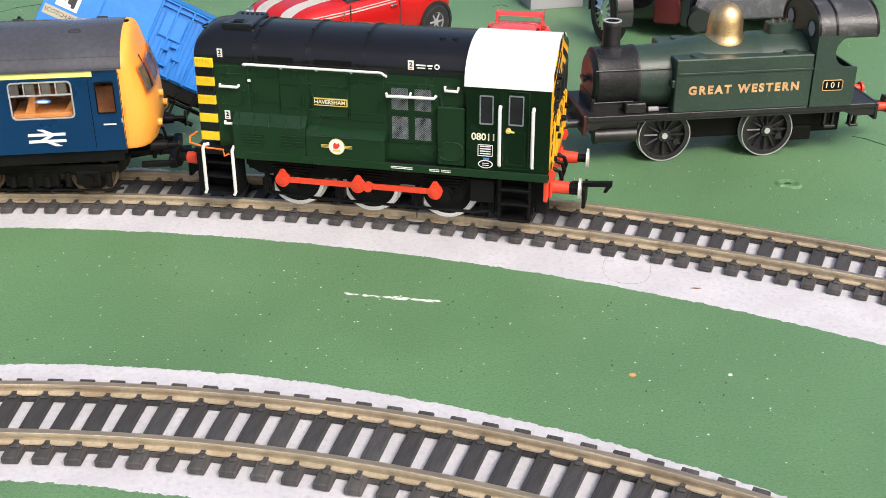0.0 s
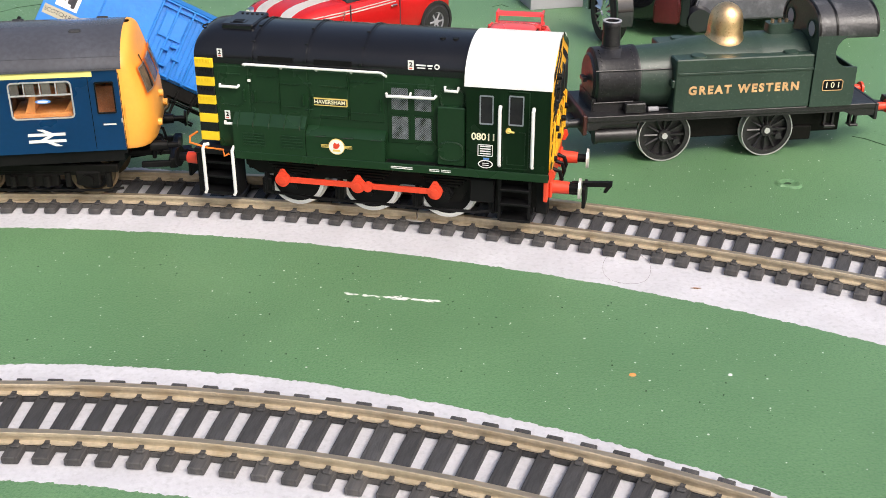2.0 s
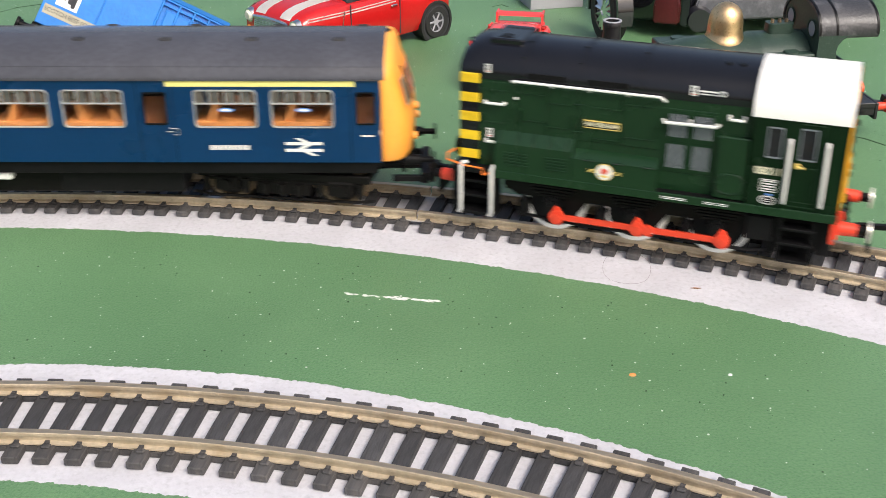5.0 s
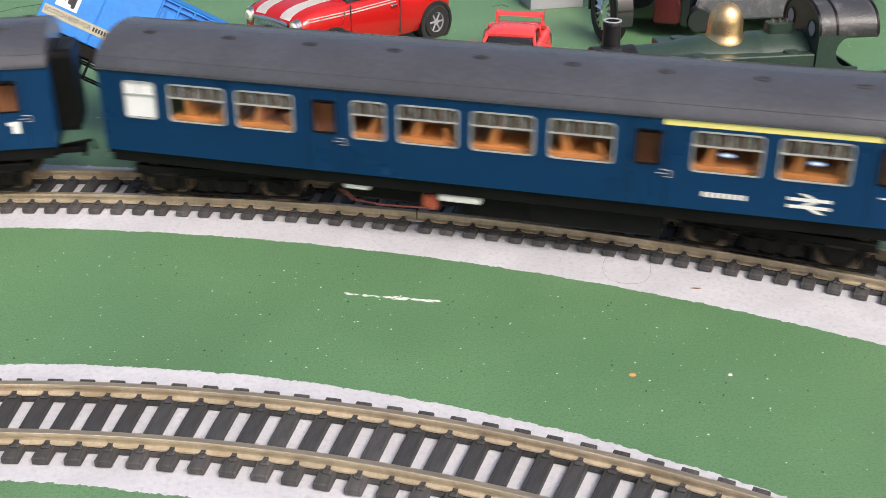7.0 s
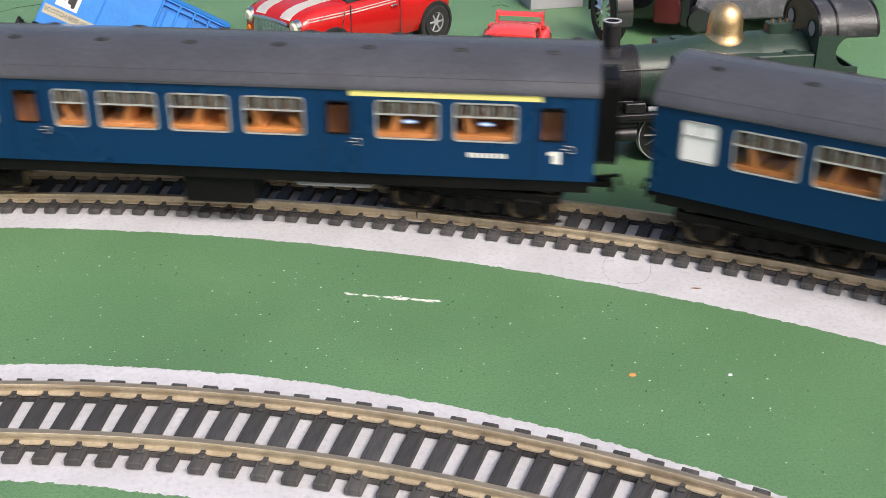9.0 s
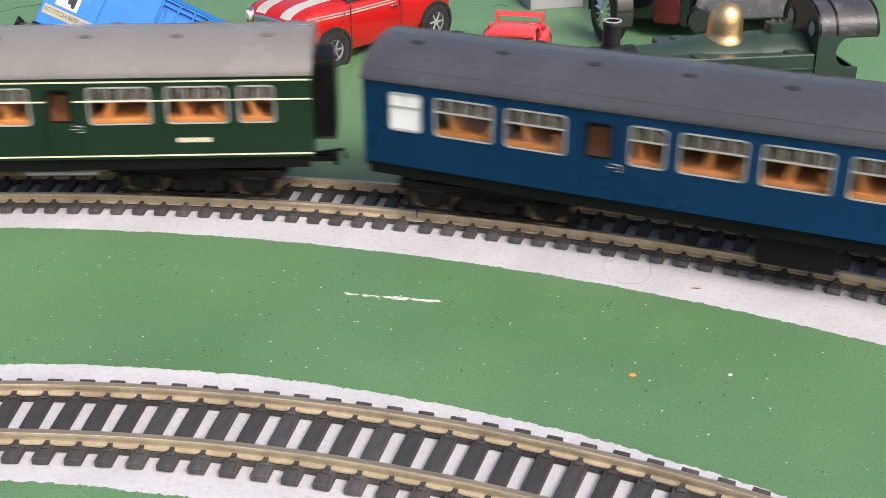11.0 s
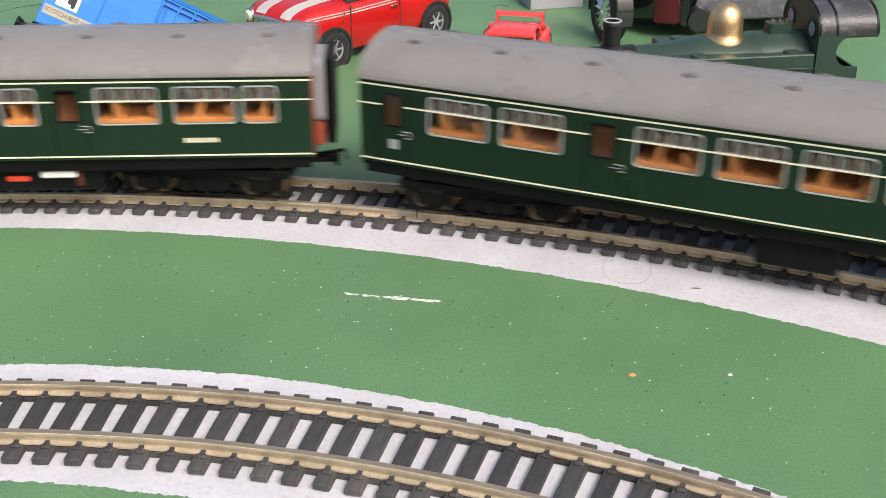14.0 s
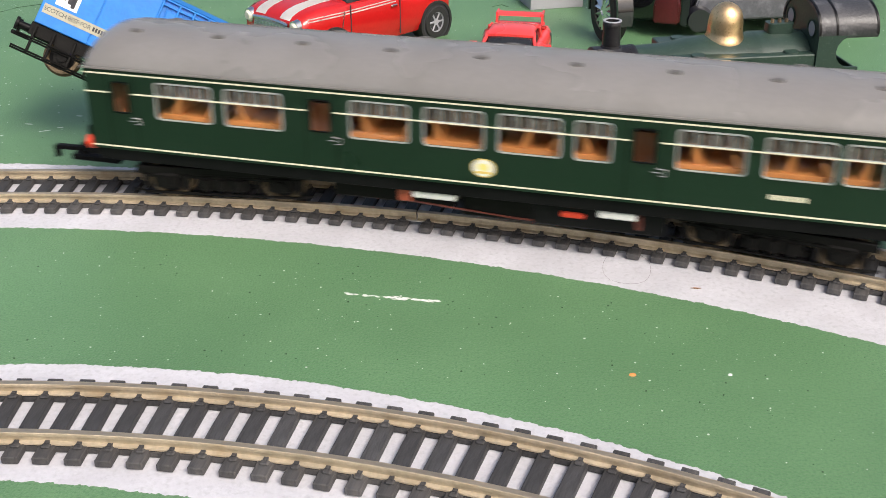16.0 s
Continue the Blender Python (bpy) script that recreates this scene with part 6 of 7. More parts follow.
def car_wheel(name, parent, x, y, r, w, hub, label, spokes=8):
    s = 1 if y > 0 else -1
    b2 = bmesh.new()
    prof = [(-w / 2, r * 0.62), (-w / 2, r * 0.93), (-w * 0.36, r), (w * 0.36, r), (w / 2, r * 0.93), (w / 2, r * 0.62)]
    loft(b2, [[(rr * math.cos(a), yy, rr * math.sin(a)) for a in (2 * math.pi * k / 28 for k in range(28))] for yy, rr in prof], caps=False)
    wl = part("wheel", b2, M_TYRE, parent, label, mm(x, y, r))
    b2 = bmesh.new()
    disc_ring(b2, (0, 0), r * 0.56, r * 0.66, s * w * 0.30 - 0.4, s * w * 0.30 + 0.7, 28)
    cylinder(b2, (0, -w * 0.3, 0), (0, s * w * 0.18, 0), r * 0.6, n=24)
    for k in range(spokes):
        a = 2 * math.pi * k / spokes
        tube(b2, [(0.15 * r * math.cos(a), s * w * 0.34, 0.15 * r * math.sin(a)), (0.6 * r * math.cos(a), s * w * 0.34, 0.6 * r * math.sin(a))], r * 0.075, 5)
    cylinder(b2, (0, 0, 0), (0, s * w * 0.42, 0), r * 0.2, n=14)
    part("rim", b2, hub, wl, "spoked metal rim")
    return wl


def small_saloon():
    """A red toy car with white bonnet stripes; only its flank and nose are below the top of the view."""
    fx, fy = -0.693, -0.721
    car = thing("toy_car", "glossy red toy saloon car with two white bonnet stripes", "toy car", mm(-3.9 - 18.5 * 0.721, 500.4 + 18.5 * 0.693, 0, 0, 0, math.degrees(math.atan2(fy, fx))))
    secs = [(-11.0, 15.5, 8, 18), (-10.0, 18.0, 6.5, 21.5), (-5.0, 19.4, 5.4, 23.0), (10, 19.8, 5.0, 23.8), (30, 19.9, 5.0, 24.6), (48, 19.8, 5.0, 25.2), (58, 19.6, 5.0, 25.0), (66, 19.2, 5.2, 24.4), (70.5, 18.8, 5.6, 23.4), (73.4, 18.4, 6.2, 22.2), (75.0, 17.6, 7.0, 20.6), (75.4, 16.8, 7.6, 19.6)]
    b2 = bmesh.new()
    loft(b2, shell(secs))
    body = part("body", b2, M_CARRED, car, "glossy red body", smooth=50)
    xs = [s[0] for s in secs]

    def top(x, y):
        hw, z0, z1 = (float(np.interp(x, xs, [s[k] for s in secs])) for k in (1, 2, 3))
        f = abs(y) / hw
        return z0 + (z1 - z0) * float(np.interp(f, [0, 0.4, 0.75, 0.93, 0.985, 1.0], [1.005, 1.0, 0.985, 0.93, 0.8, 0.62]))

    def flank(x):
        return float(np.interp(x, xs, [s[1] for s in secs]))
    for y0, y1 in ((-11.0, -4.6), (4.6, 11.0)):
        b2 = bmesh.new()
        grid = [[b2.verts.new((x, y, top(x, y) + 0.12)) for y in np.linspace(y0, y1, 5)] for x in np.linspace(52, 75.0, 16)]
        for p, q in zip(grid, grid[1:]):
            for k in range(4):
                b2.faces.new((p[k], p[k + 1], q[k + 1], q[k]))
        bmesh.ops.solidify(b2, geom=b2.faces[:], thickness=0.15)
        part("bonnet_stripe", b2, M_WHITE, body, "white bonnet stripe", smooth=50)
    b2 = bmesh.new()
    gl = [(-3.0, 17.6, 23.0, 24.5), (-1.0, 17.4, 23.2, 32), (4, 17.0, 23.4, 38.0), (12, 16.6, 23.4, 40.2), (28, 16.6, 23.6, 40.4), (38, 16.8, 23.8, 38.6), (45, 17.2, 24.0, 31), (49.5, 17.6, 24.2, 25.0)]
    loft(b2, shell(gl, ((1.0, 0.0), (0.97, 0.4), (0.93, 0.75), (0.88, 0.9), (0.78, 0.97), (0.4, 1.0), (0, 1.01))))
    cabin = part("cabin", b2, M_DARKGLASS, car, "dark glazed cabin", smooth=50)
    b2 = bmesh.new()
    gl2 = [(2.0, 16.2, 36.4, 37.6), (6, 15.9, 37.6, 39.4), (12, 15.8, 38.2, 40.6), (28, 15.8, 38.2, 40.8), (37, 15.9, 37.2, 39.2)]
    loft(b2, shell(gl2, ((1.0, 0.0), (1.0, 0.3), (0.97, 0.55), (0.88, 0.8), (0.6, 0.97), (0, 1.02))))
    part("cabin_roof", b2, M_WHITE, cabin, smooth=50)
    for s in (-1, 1):
        for z, t in ((21.7, 0.28), (20.7, 0.28)):
            b2 = bmesh.new()
            prev = None
            for x in np.linspace(24, 71.4, 20):
                y = s * (flank(x) + 0.06)
                zz = z + 0.1 * math.sin(x / 12) - max(0, x - 66) * 0.05
                hw, z0, z1 = (float(np.interp(x, xs, [q[k] for q in secs])) for k in (1, 2, 3))
                g = (zz - z0) / (z1 - z0)
                y = s * hw * float(np.interp(g, [0.22, 0.62, 0.8, 0.93, 0.985], [1.0, 1.0, 0.985, 0.93, 0.75])) + s * 0.1
                ring = [b2.verts.new((x, y, zz - t)), b2.verts.new((x, y, zz + t))]
                if prev:
                    b2.faces.new((prev[0], ring[0], ring[1], prev[1]))
                prev = ring
            bmesh.ops.solidify(b2, geom=b2.faces[:], thickness=0.12)
            part("pinstripe", b2, M_WHITE, body, "thin white side stripe", smooth=0)
        for x in (22.0, 50.0):
            b2 = bmesh.new()
            box(b2, x - 0.22, x + 0.22, s * 19.85 - 0.15, s * 19.85 + 0.15, 6.5, 24.0)
            part("door_gap", b2, M_INK, body, smooth=0)
        b2 = bmesh.new()
        box(b2, 24.0, 27.6, min(s * 19.8, s * 20.8), max(s * 19.8, s * 20.8), 19.0, 20.0, bev=0.3)
        part("door_handle", b2, M_CHROME, body, "chrome door handle")
        b2 = bmesh.new()
        tube(b2, [(57, s * 20.0, 8), (55, s * 19.95, 15), (53.4, s * 19.9, 22.0)], 0.25)
        part("wing_seam", b2, M_CHROME, body)
        for x in (0.0, 59.6):
            b2 = bmesh.new()
            disc_ring(b2, (x, 7.0), 8.4, 9.6, s * 19.2 - 1.0, s * 19.2 + 1.2, 32)
            part("arch_flare", b2, M_TYRE, body, "black wheel arch flare")
            b2 = bmesh.new()
            cylinder(b2, (x, s * 12, 7.2), (x, s * 19.85, 7.2), 8.6, n=32)
            part("arch_well", b2, M_INK, body)
            car_wheel("wheel", car, x, s * 17.6, 7.2, 6.0, M_GREYPL, "black tyre on grey spoked rim", 6)
        b2 = bmesh.new()
        cylinder(b2, (73.4, s * 14.6, 18.9), (75.9, s * 14.6, 18.6), 2.9, 2.8, n=20)
        hl = part("headlight", b2, M_CHROME, car, "round headlight in chrome ring")
        b2 = bmesh.new()
        cylinder(b2, (75.8, s * 14.6, 18.6), (76.9, s * 14.6, 18.5), 2.4, 1.5, n=20)
        part("lens", b2, M_LENS, hl)
        b2 = bmesh.new()
        cylinder(b2, (74.4, s * 15.4, 13.2), (76.2, s * 15.4, 13.1), 1.5, 1.2, n=14)
        part("indicator", b2, M_AMBER, car, "amber indicator")
    b2 = bmesh.new()
    loft(b2, [[(x, y, z) for y, z in ((-8.6, 9.4), (8.6, 9.4), (12.2, 12.0), (11.0, 17.6), (9.0, 19.0), (-9.0, 19.0), (-11.0, 17.6), (-12.2, 12.0))] for x in (74.4, 75.9)])
    gr = part("grille", b2, M_SILVER, car, "chrome barred radiator grille", smooth=0)
    for k in range(10):
        b2 = bmesh.new()
        box(b2, 75.8, 76.3, -10.4, 10.4, 10.4 + k * 0.82, 10.75 + k * 0.82)
        part("grille_slat", b2, M_CHROME, gr, smooth=0)
    b2 = bmesh.new()
    tube(b2, [(75.9, y, 19.0 + 0.7 * (1 - (y / 11) ** 2)) for y in np.linspace(-11, 11, 9)], 0.8)
    part("grille_brow", b2, M_CHROME, gr)
    for x, s in ((77.4, 1), (-11.6, -1)):
        b2 = bmesh.new()
        tube(b2, [(x - s * 5, -19.4, 8.2), (x - s * 1.2, -17.6, 8.2), (x, -12, 8.2), (x, 12, 8.2), (x - s * 1.2, 17.6, 8.2), (x - s * 5, 19.4, 8.2)], 1.1, 8)
        part("bumper", b2, M_CHROME, car, "chrome bumper")
    b2 = bmesh.new()
    box(b2, 78.2, 78.7, -7, 7, 4.0, 7.4, bev=0.1)
    pl = part("registration_plate", b2, M_FROST, car, "white plate with dark bars")
    for k in range(6):
        b2 = bmesh.new()
        box(b2, 78.6, 78.85, -5.6 + k * 1.95, -4.5 + k * 1.95, 4.8, 6.6)
        part("plate_bar", b2, M_INK, pl, smooth=0)
    b2 = bmesh.new()
    tube(b2, [(50.6, 12, 25.4), (50.0, 6, 26.8), (49.4, -2, 27.2)], 0.3)
    part("wiper", b2, M_CHROME, car)


small_saloon()


def sports_car():
    """A small red coupe with a big rear wing, nose to the track."""
    car = thing("toy_car", "small bright red toy sports coupe with large rear wing", "toy car", mm(27.7, 450.5, 0, 0, 0, -100.3))
    secs = [(-32.0, 10.5, 4.0, 9.5), (-31.0, 12.6, 3.0, 11.6), (-26, 13.8, 2.2, 12.0), (-18, 14.2, 2.0, 12.6), (-8, 13.4, 2.0, 12.4), (2, 12.6, 2.0, 12.2), (10, 12.8, 2.0, 12.2), (18, 13.4, 2.0, 11.4), (25, 13.2, 1.8, 10.0), (29.5, 12.2, 1.6, 8.0), (31.6, 10.4, 1.6, 5.6), (32.4, 9.6, 1.6, 3.6)]
    b2 = bmesh.new()
    loft(b2, shell(secs))
    body = part("body", b2, M_TOYRED, car, "bright red body", smooth=50)
    for s in (-1, 1):
        b2 = bmesh.new()
        loft(b2, shell([(4, 1.0, 9, 11.6), (10, 2.6, 8, 13.4), (18, 3.2, 7, 13.2), (25, 3.0, 6, 11.6), (29.6, 2.4, 5, 8.6)]))
        bmesh.ops.translate(b2, vec=(0, s * 9.9, 0), verts=b2.verts)
        part("front_wing", b2, M_TOYRED, body, smooth=60)
        b2 = bmesh.new()
        cylinder(b2, (25.0, s * 9.7, 10.6), (28.3, s * 9.7, 9.3), 2.6, 2.4, n=20)
        hl = part("headlight", b2, M_LENS, car, "round pale headlight")
        b2 = bmesh.new()
        cylinder(b2, (28.3, s * 9.9, 9.3), (28.8, s * 9.9, 9.1), 0.7, n=12)
        part("bulb", b2, M_INK, hl)
        for x in (-20.0, 18.0):
            b2 = bmesh.new()
            cylinder(b2, (x, s * 9, 5.2), (x, s * 13.95 if x < 0 else s * 13.5, 5.2), 5.9, n=28)
            part("arch_well", b2, M_INK, body)
            car_wheel("wheel", car, x, s * 11.8, 5.0, 4.6, M_GREYPL, "black tyre on grey rim", 5)
        b2 = bmesh.new()
        box(b2, 4.6, 6.4, min(s * 13.0, s * 16.6), max(s * 13.0, s * 16.6), 11.6, 13.6, bev=0.7, seg=2)
        part("mirror", b2, M_TOYRED, car, "red door mirror")
    b2 = bmesh.new()
    gl = [(-24.0, 10.6, 11.6, 12.2), (-18, 10.8, 11.8, 15.0), (-9, 10.6, 11.8, 17.4), (-2, 10.4, 11.8, 17.8), (4, 10.4, 11.8, 16.2), (8, 10.8, 11.8, 13.9), (11.4, 11.0, 11.8, 12.2)]
    prof = ((1.0, 0.0), (0.97, 0.35), (0.9, 0.7), (0.82, 0.88), (0.7, 0.97), (0.4, 1.0), (0, 1.01))
    loft(b2, shell(gl, prof))
    cab = part("cabin", b2, M_DARKGLASS, car, "dark tinted glazing", smooth=50)
    b2 = bmesh.new()
    loft(b2, shell([(-26, 10.4, 11.6, 12.4), (-20, 10.2, 13.2, 14.6), (-14, 9.8, 15.0, 16.6), (-8, 9.4, 16.0, 17.8), (-2, 9.3, 16.4, 18.1), (2.0, 9.6, 16.2, 17.7), (4.8, 9.8, 15.6, 16.7)], ((1.0, 0.0), (1.0, 0.3), (0.95, 0.6), (0.8, 0.9), (0.4, 1.0), (0, 1.02))))
    part("cabin_roof", b2, M_TOYRED, cab, smooth=50)
    for s in (-1, 1):
        for pts, w in (([(1.4, 9.3, 16.6), (6, 9.7, 14.9), (12.6, 11.2, 12.2)], 0.75), ([(-9, 10.2, 16.4), (-10, 10.8, 12.0)], 0.7), ([(-12, 9.6, 15.8), (-20, 10.6, 13.4), (-26, 11, 11.8)], 0.9)):
            b2 = bmesh.new()
            tube(b2, [(x, s * y, z) for x, y, z in pts], w, 8)
            part("pillar", b2, M_TOYRED, cab)
    b2 = bmesh.new()
    loft(b2, [[(-27.0 - x, y, z) for x, z in ((0, 15.6), (1.5, 16.4), (4.6, 16.6), (5.6, 16.0), (3, 15.4))] for y in (-9.6, 9.6)])
    wing = part("rear_wing", b2, M_TOYRED, car, "large red rear wing", smooth=30)
    for s in (-1, 1):
        b2 = bmesh.new()
        slab(b2, [(-26.0, 11.0), (-31.0, 10.6), (-33.2, 17.0), (-26.8, 17.0)], s * 9.6 - 0.5, s * 9.6 + 0.5)
        part("wing_post", b2, M_TOYRED, wing, smooth=0)
    b2 = bmesh.new()
    loft(b2, [[(-24.5 - x, y, z) for x, z in ((0, 11.6), (4, 12.8), (6, 12.6), (4, 11.4))] for y in (-10.6, 10.6)])
    part("lower_wing", b2, M_TOYRED, wing, smooth=30)
    b2 = bmesh.new()
    loft(b2, [[(x, y, z) for y, z in rounded(-5.4, 5.4, 2.8, 4.2, 0.5, 2)] for x in (31.6, 32.8)])
    part("air_intake", b2, M_LENS, car)
    for k in range(6):
        b2 = bmesh.new()
        box(b2, 31.2, 32.2, -4.6 + k * 1.55, -3.5 + k * 1.55, 5.2, 6.4, bev=0.1)
        part("plate_bar", b2, M_FROST, car, smooth=0)
    b2 = bmesh.new()
    tube(b2, [(28.5, -12.4, 2.0), (32.6, -9.8, 1.8), (33.4, 0, 1.7), (32.6, 9.8, 1.8), (28.5, 12.4, 2.0)], 1.0, 8)
    part("front_spoiler", b2, M_TOYRED, car)
    b2 = bmesh.new()
    tube(b2, [(12.0, 1.0, 12.5), (9.4, 6.5, 14.2)], 0.22)
    tube(b2, [(12.0, -5.5, 12.5), (9.4, -0.5, 14.2)], 0.22)
    part("wiper", b2, M_INK, car)


sports_car()


def black_car():
    """The front corner of a large black model car, most of it above the view."""
    car = thing("toy_car", "large glossy black vintage model car with chrome wheels and red seats", "toy car", mm(72.5, 493.0, 0, 0, 0, 0))
    turn = -74

    def block(name, plan, levels, mat, label=""):
        b3 = bmesh.new()
        cx, cy = sum(p[0] for p in plan) / len(plan), sum(p[1] for p in plan) / len(plan)
        loft(b3, [[(cx + (x - cx) * f, cy + (y - cy) * f, z) for x, y in plan] for z, f in levels])
        bmesh.ops.bevel(b3, geom=b3.edges[:], offset=0.8, segments=2, affect="EDGES")
        return part(name, b3, mat, car, label, smooth=50)
    body = block("body", [(10, 12), (30, 6), (48, 10), (112, 18), (150, 70), (120, 120), (20, 110), (4, 60)], [(5.5, 0.94), (9, 1.0), (26, 1.0), (30, 0.94), (44, 0.8)], M_DARKCAR, "glossy black body")
    for x, y in ((0, 0), (26, 102)):
        w = car_wheel("wheel", car, x, y, 14.0, 6.5, M_CHROME, "black tyre on chrome spoked rim", 16)
        w.matrix_basis = mm(x, y, 14.0, 0, 0, turn)
        b2 = bmesh.new()
        pts = [(16.6 * math.cos(a), 1.0 + 16.6 * math.sin(a)) for a in (radians(195 - 210 * k / 16) for k in range(17))]
        ins = [(14.9 * math.cos(a), 1.0 + 14.9 * math.sin(a)) for a in (radians(195 - 210 * k / 16) for k in range(17))]
        slab(b2, pts + ins[::-1], -3.2, 3.8)
        part("mudguard", b2, M_DARKCAR, car, "curved black mudguard", mm(x, y, 14.0, 0, 0, turn))
    block("seat", [(20, 4), (31, 1), (33, 8), (22, 11)], [(7.0, 1.0), (15, 1.05), (19, 0.85)], M_SEATRED, "dark red seat")
    block("door_pillar", [(31.5, 2), (35, 1), (37, 8), (33, 9)], [(6, 1.0), (20, 1.0), (30, 0.9)], M_DARKCAR)
    bon = block("bonnet", [(38, 3), (106, 13), (112, 40), (40, 34)], [(8, 1.0), (15, 1.0), (18, 0.96), (19.5, 0.9)], M_DULLCAR, "dusty dark grey bonnet")
    # chrome tube added to stand for bright glints along the bonnet's top
    b2 = bmesh.new()
    tube(b2, [(44, 10, 19.4), (74, 14, 19.7), (104, 18, 19.4)], 0.7, 8)
    part("bonnet_trim", b2, M_CHROME, bon, "chrome line standing for a bright glint")
    b2 = bmesh.new()
    cylinder(b2, (40, 4.5, 9), (40, 0.5, 9), 6.2, 5.0, n=24)
    part("spare_wheel_cover", b2, M_DARKCAR, car, "round black wheel cover")


black_car()


def grey_box():
    bx = thing("box", "pale grey cardboard box corner on the board", "box", mm(48.2, 547.6, 0, 0, 0, 13))
    b2 = bmesh.new()
    box(b2, -6.0, 20.6, 0.0, 24.0, 0.0, 13.0, bev=0.5, seg=2)
    part("carton", b2, M_BOXGREY, bx)
    b2 = bmesh.new()
    box(b2, 4, 6, -0.1, 0.3, 4.6, 6.0, bev=0.05)
    part("label", b2, M_FROST, bx)


grey_box()


# ---- small marks on the board ----
M_CHALK = material("white_scrape", (0.72, 0.74, 0.70), 0.8, var=0.1, scale=300, bump=0.3)
M_HAIR = material("dark_hair", (0.08, 0.06, 0.06), 0.6, var=0.1, bump=0.0)
M_HOLE = material("dark_marks_hole_shade", (0.025, 0.06, 0.025), 0.9, var=0.3, bump=0.2)


def scrape():
    """A broken white paint scrape: small flat flakes strung along a line."""
    rng = random.Random(11)
    sc = thing("paint_scrape", "broken white paint scrape on the green board", "paint mark", mm(-25.4, 262.3, 0, 0, 0, -10.4))
    for x0, x1, dens, w in ((0.0, 3.2, 11, 0.8), (4.6, 8.8, 9, 0.5), (10.8, 16.6, 34, 1.3), (17.6, 25.4, 26, 0.7)):
        for k in range(dens):
            x = rng.uniform(x0, x1)
            l, h = rng.uniform(0.3, 1.2), rng.uniform(0.1, 0.34)
            y = rng.gauss(0, w * 0.32)
            b2 = bmesh.new()
            o = [(l * math.cos(a) * rng.uniform(0.7, 1.1), h * math.sin(a) * rng.uniform(0.6, 1.2)) for a in (2 * math.pi * j / 9 for j in range(9))]
            loft(b2, [[(p, q, z) for p, q in o] for z in (0.0, 0.06)])
            part("flake", b2, M_CHALK, sc, "", mm(x, y, 0.02 + 0.0035 * (k % 44), 0, 0, rng.uniform(-9, 9)), smooth=0)


scrape()


def specks():
    """Pale and dark grains stuck in the paint."""
    rng = random.Random(4)
    for name, mat, n, label in (("grit", M_CHALK, 5000, "tiny pale grains scattered on the board"), ("dark_grit", M_HOLE, 3200, "tiny dark specks scattered on the board")):
        b2 = bmesh.new()
        for k in range(n):
            x, y = rng.uniform(-230, 230), rng.uniform(150, 560)
            r = rng.choice((0.06, 0.07, 0.08, 0.1, 0.12, 0.14, 0.17, 0.24))
            rf = math.hypot(x - FAR_C[0], y - FAR_C[1]) - FAR_R
            rn = math.hypot(x - NEAR_C[0], y - NEAR_C[1]) - NEAR_R
            if -38 < rf < 28 or -26 < rn < 26:
                continue
            o = [(x + r * math.cos(a) * rng.uniform(0.6, 1.3), y + r * math.sin(a) * rng.uniform(0.6, 1.3)) for a in (2 * math.pi * j / 6 for j in range(6))]
            loft(b2, [[(p, q, z) for p, q in o] for z in (0.0, r * 0.5)])
        tagged(part(name, b2, mat, None, smooth=0), label, "grit", kind="stuff")
    for x, y, r, mat in ((43.6, 223.2, 0.85, M_SEAT), (66.0, 223.1, 0.55, M_CHALK)):
        b2 = bmesh.new()
        loft(b2, [[(r * s * math.cos(a), r * s * 0.8 * math.sin(a), z) for a in (2 * math.pi * j / 10 for j in range(10))] for z, s in ((0, 1), (0.2, 0.9), (0.35, 0.5))])
        tagged(part("crumb", b2, mat, None, "", mm(x, y, 0)), "tiny pale crumb lying on the green board", "crumb")


specks()


def chips():
    """A few short white scratches near the tipped wagon."""
    rng = random.Random(8)
    for x, y, l, r in ((-141.0, 382.6, 2.6, 24), (-136.5, 386.0, 1.2, 10), (-149.0, 389.5, 1.6, -12), (-133.0, 398.0, 1.3, -8), (-126.0, 396.0, 1.0, 14), (-155.0, 378.0, 1.0, 30)):
        b2 = bmesh.new()
        o = [(l * math.cos(a) * rng.uniform(0.8, 1.1), 0.3 * math.sin(a) * rng.uniform(0.5, 1.3)) for a in (2 * math.pi * j / 10 for j in range(10))]
        loft(b2, [[(p, q, z) for p, q in o] for z in (0.0, 0.06)])
        tagged(part("paint_chip", b2, M_CHALK, None, "", mm(x, y, 0.01, 0, 0, r), smooth=0), "short white scratch in the green paint", "scratch", "scratches by the wagon")


chips()


def screw_hole():
    b2 = bmesh.new()
    rng = random.Random(3)
    o = [(math.cos(a) * rng.uniform(0.75, 1.2), math.sin(a) * rng.uniform(0.75, 1.2)) for a in (2 * math.pi * j / 18 for j in range(18))]
    loft(b2, [[(p * s, q * s * 0.8, z) for p, q in o] for z, s in ((0.0, 4.6), (0.6, 3.6), (0.2, 2.3), (0.02, 1.5))], caps=False)
    ob = part("filled_hole", b2, M_BOARD, None, "", mm(109.7, 334.1, 0.01))
    tagged(ob, "raised painted-over screw hole in the board", "hole")
    # flat dark disc in the middle: the pit's shade put into colour
    b2 = bmesh.new()
    loft(b2, [[(p * s, q * s * 0.7, z) for p, q in o] for z, s in ((0.02, 1.3), (0.06, 1.2))])
    tagged(part("hole_shadow", b2, M_HOLE, ob, "", mm(-0.4, 0.6, 0), smooth=0))


screw_hole()


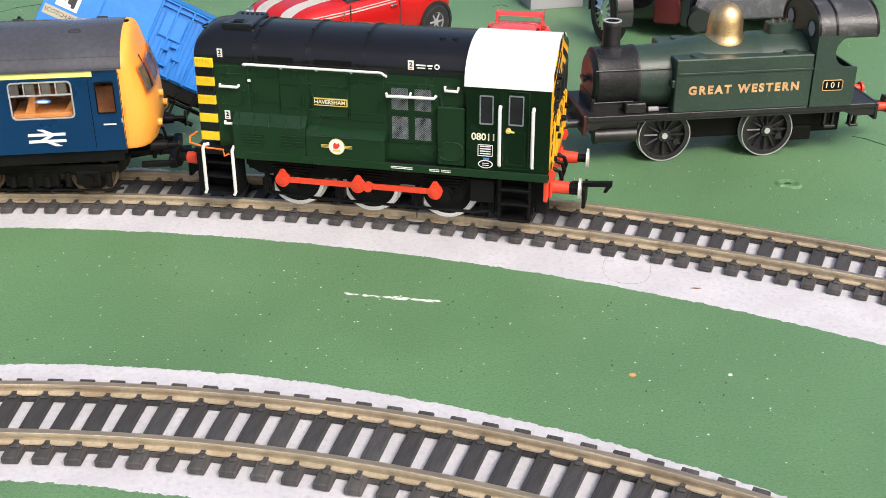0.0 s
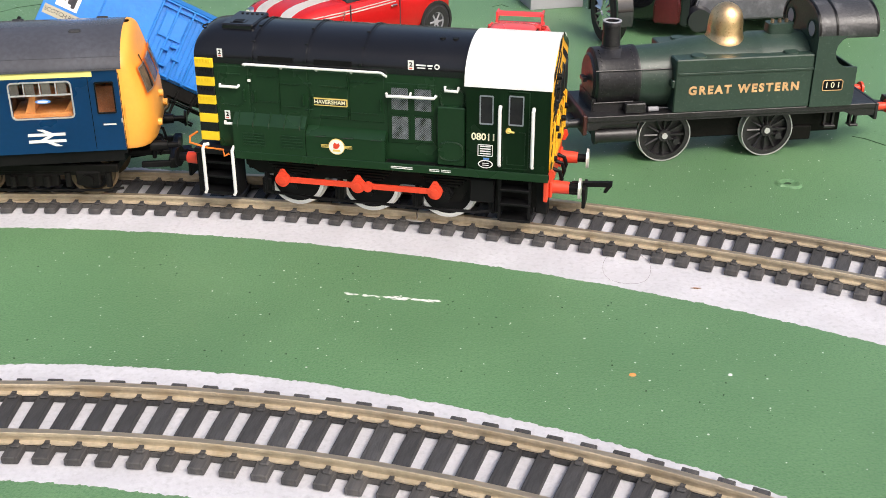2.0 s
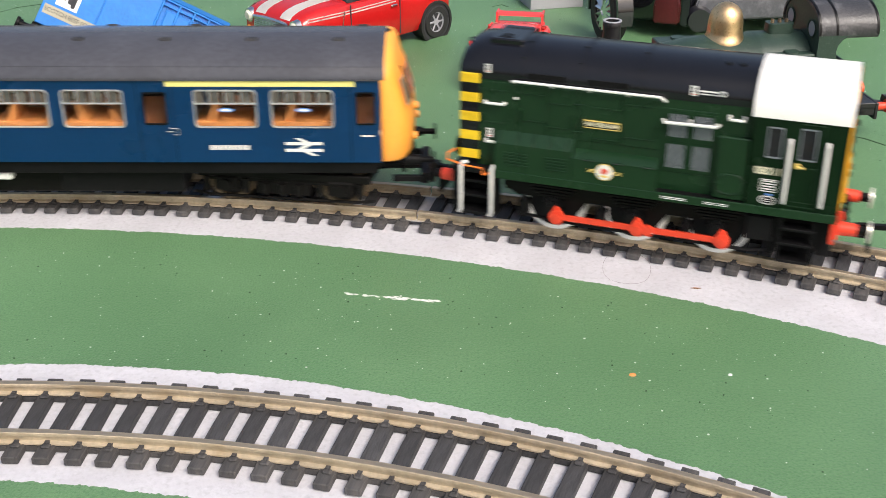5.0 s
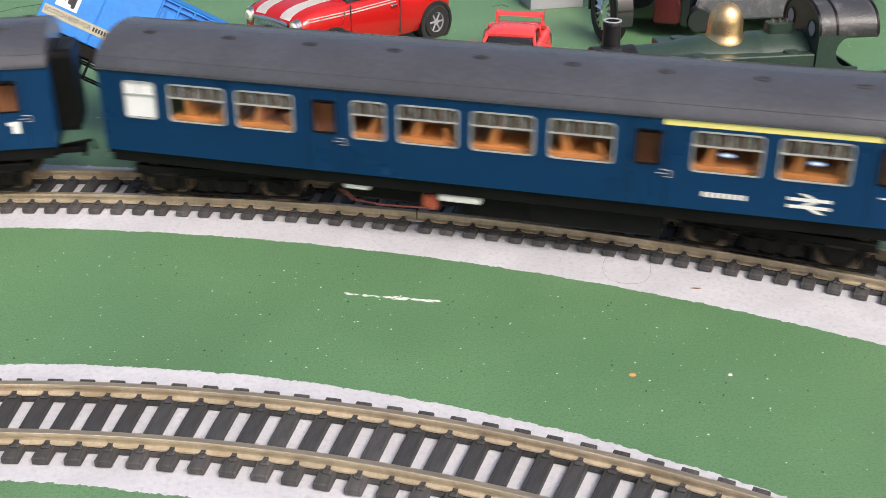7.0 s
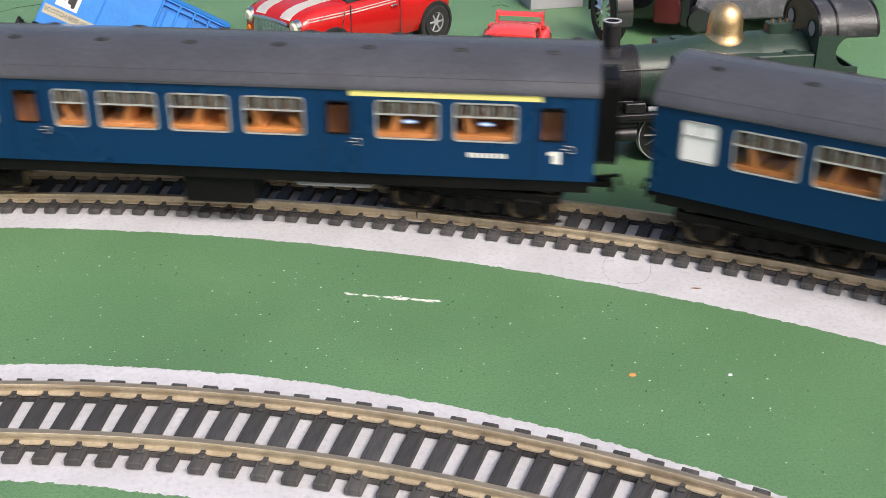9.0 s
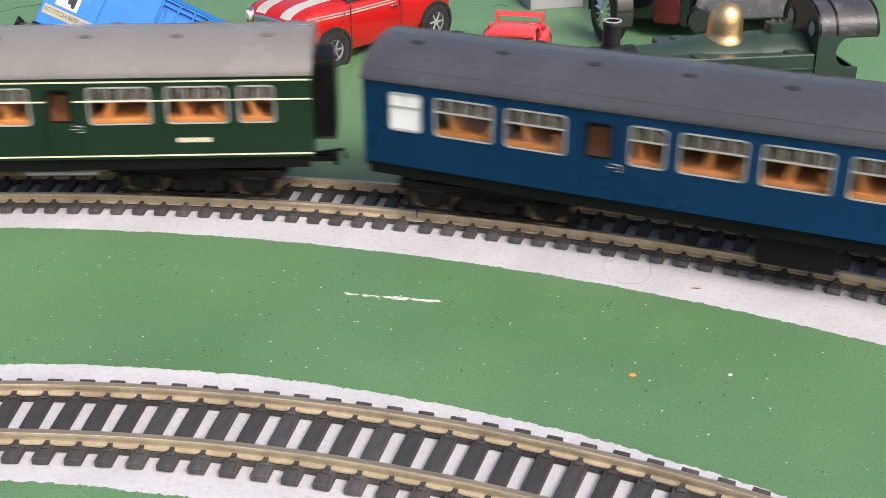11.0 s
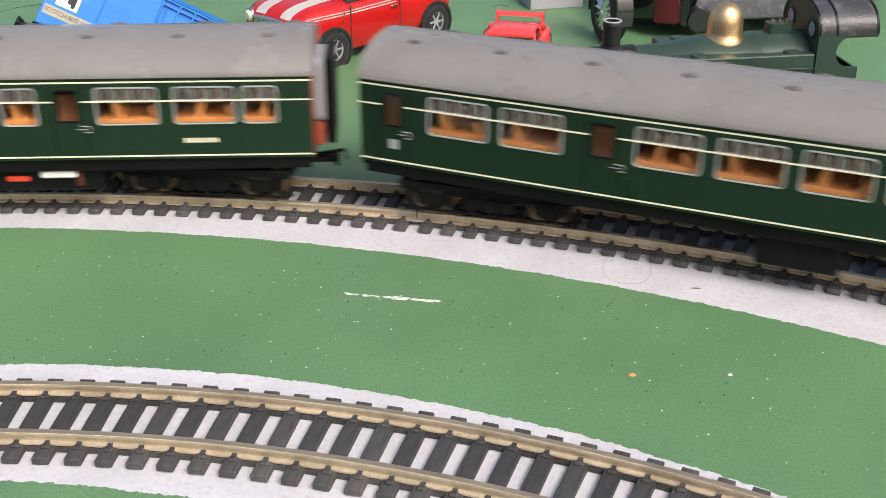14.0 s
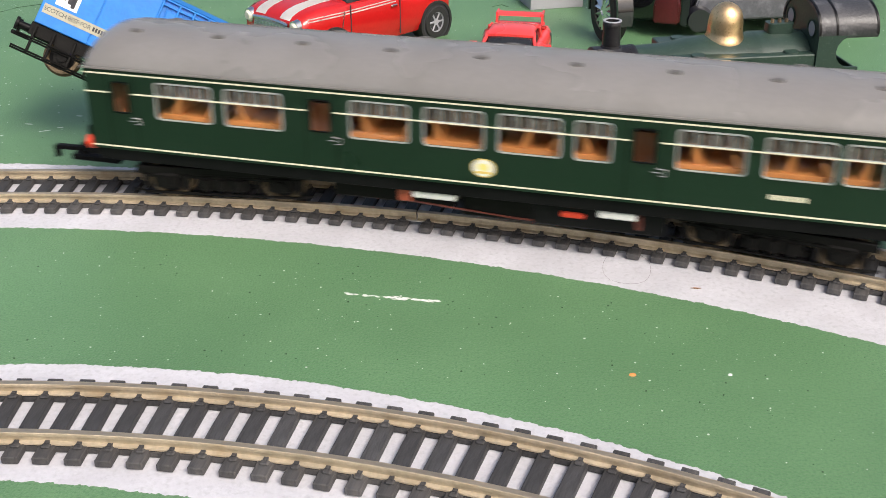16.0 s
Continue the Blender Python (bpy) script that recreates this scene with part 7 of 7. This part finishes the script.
def hair():
    cu = [(13.0 * 0.5 * math.cos(a) * (1 + 0.1 * math.sin(2 * a)), 9.6 * math.sin(a) + 0.5 * math.sin(3 * a), 0.36) for a in (radians(120 + 400 * k / 60) for k in range(61))]
    b2 = bmesh.new()
    tube(b2, cu, 0.03, 4)
    tagged(part("hair", b2, M_HAIR, None, "", mm(49.8, 276.0, 0)), "fine dark loop of hair on the white strip", "hair")
    b2 = bmesh.new()
    loft(b2, [[(x, y, z) for x, y in ((-1.6, 0.1), (-0.4, 0.35), (1.2, 0.0), (0.3, -0.3))] for z in (0.0, 0.12)])
    tagged(part("bark_chip", b2, M_TABLE, None, "", mm(66.5, 264.5, 0.23), smooth=0), "tiny brown chip on the white strip", "crumb")


hair()


NAIL = (-63.2, 429.8, 7.6)


def nail():
    b2 = bmesh.new()
    cylinder(b2, (-5.0, 0, 0.55), (4.0, 0, 0.55), 0.4, n=10)
    cylinder(b2, (4.0, 0, 0.55), (5.2, 0, 0.55), 0.4, 0.05, n=10)
    cylinder(b2, (-5.4, 0, 0.6), (-5.0, 0, 0.6), 0.6, n=12)
    tagged(part("nail", b2, M_STEEL, None, "", mm(NAIL[0], NAIL[1], 0, 0, 0, NAIL[2])), "small bright steel nail lying on the board", "nail")


nail()


def cracks():
    """Thin dark scratches in the paint."""
    for line in [[(-212.7, 544.0), (-207.3, 552.4), (-197.0, 558.8)], [(143.0, 375.9), (146.6, 373.7), (151.6, 367.2)], [(24.4, 553.2), (29.0, 556.4), (32.1, 552.1)]]:
        b2 = bmesh.new()
        tube(b2, [(x, y, 0.02) for x, y in line], 0.22, 5)
        tagged(part("scratch", b2, M_HOLE, None), "thin dark scratch in the green paint", "scratch")


cracks()


def motions():
    """The train stands, starts at about three seconds and draws past; its wheels roll with it."""
    times = [0.0, 2.9] + [3.0 + 0.1 * k for k in range(131)]
    for ob, middle, half, spin in TRAIN:
        walk(ob, [(t, on_track(middle, half, gone(t))) for t in times])
        for w, c, r in spin:
            walk(w, [(t, mm(*c) @ pose(0, 0, 0, 0, math.degrees(gone(t) / r), 0)) for t in times])
    for rod, c, crank, r in RODS:
        rows = []
        for t in times:
            a = radians(144) - gone(t) / r
            rows.append((t, mm(c[0] + crank * math.cos(a), c[1], c[2] + crank * math.sin(a))))
        walk(rod, rows)


motions()
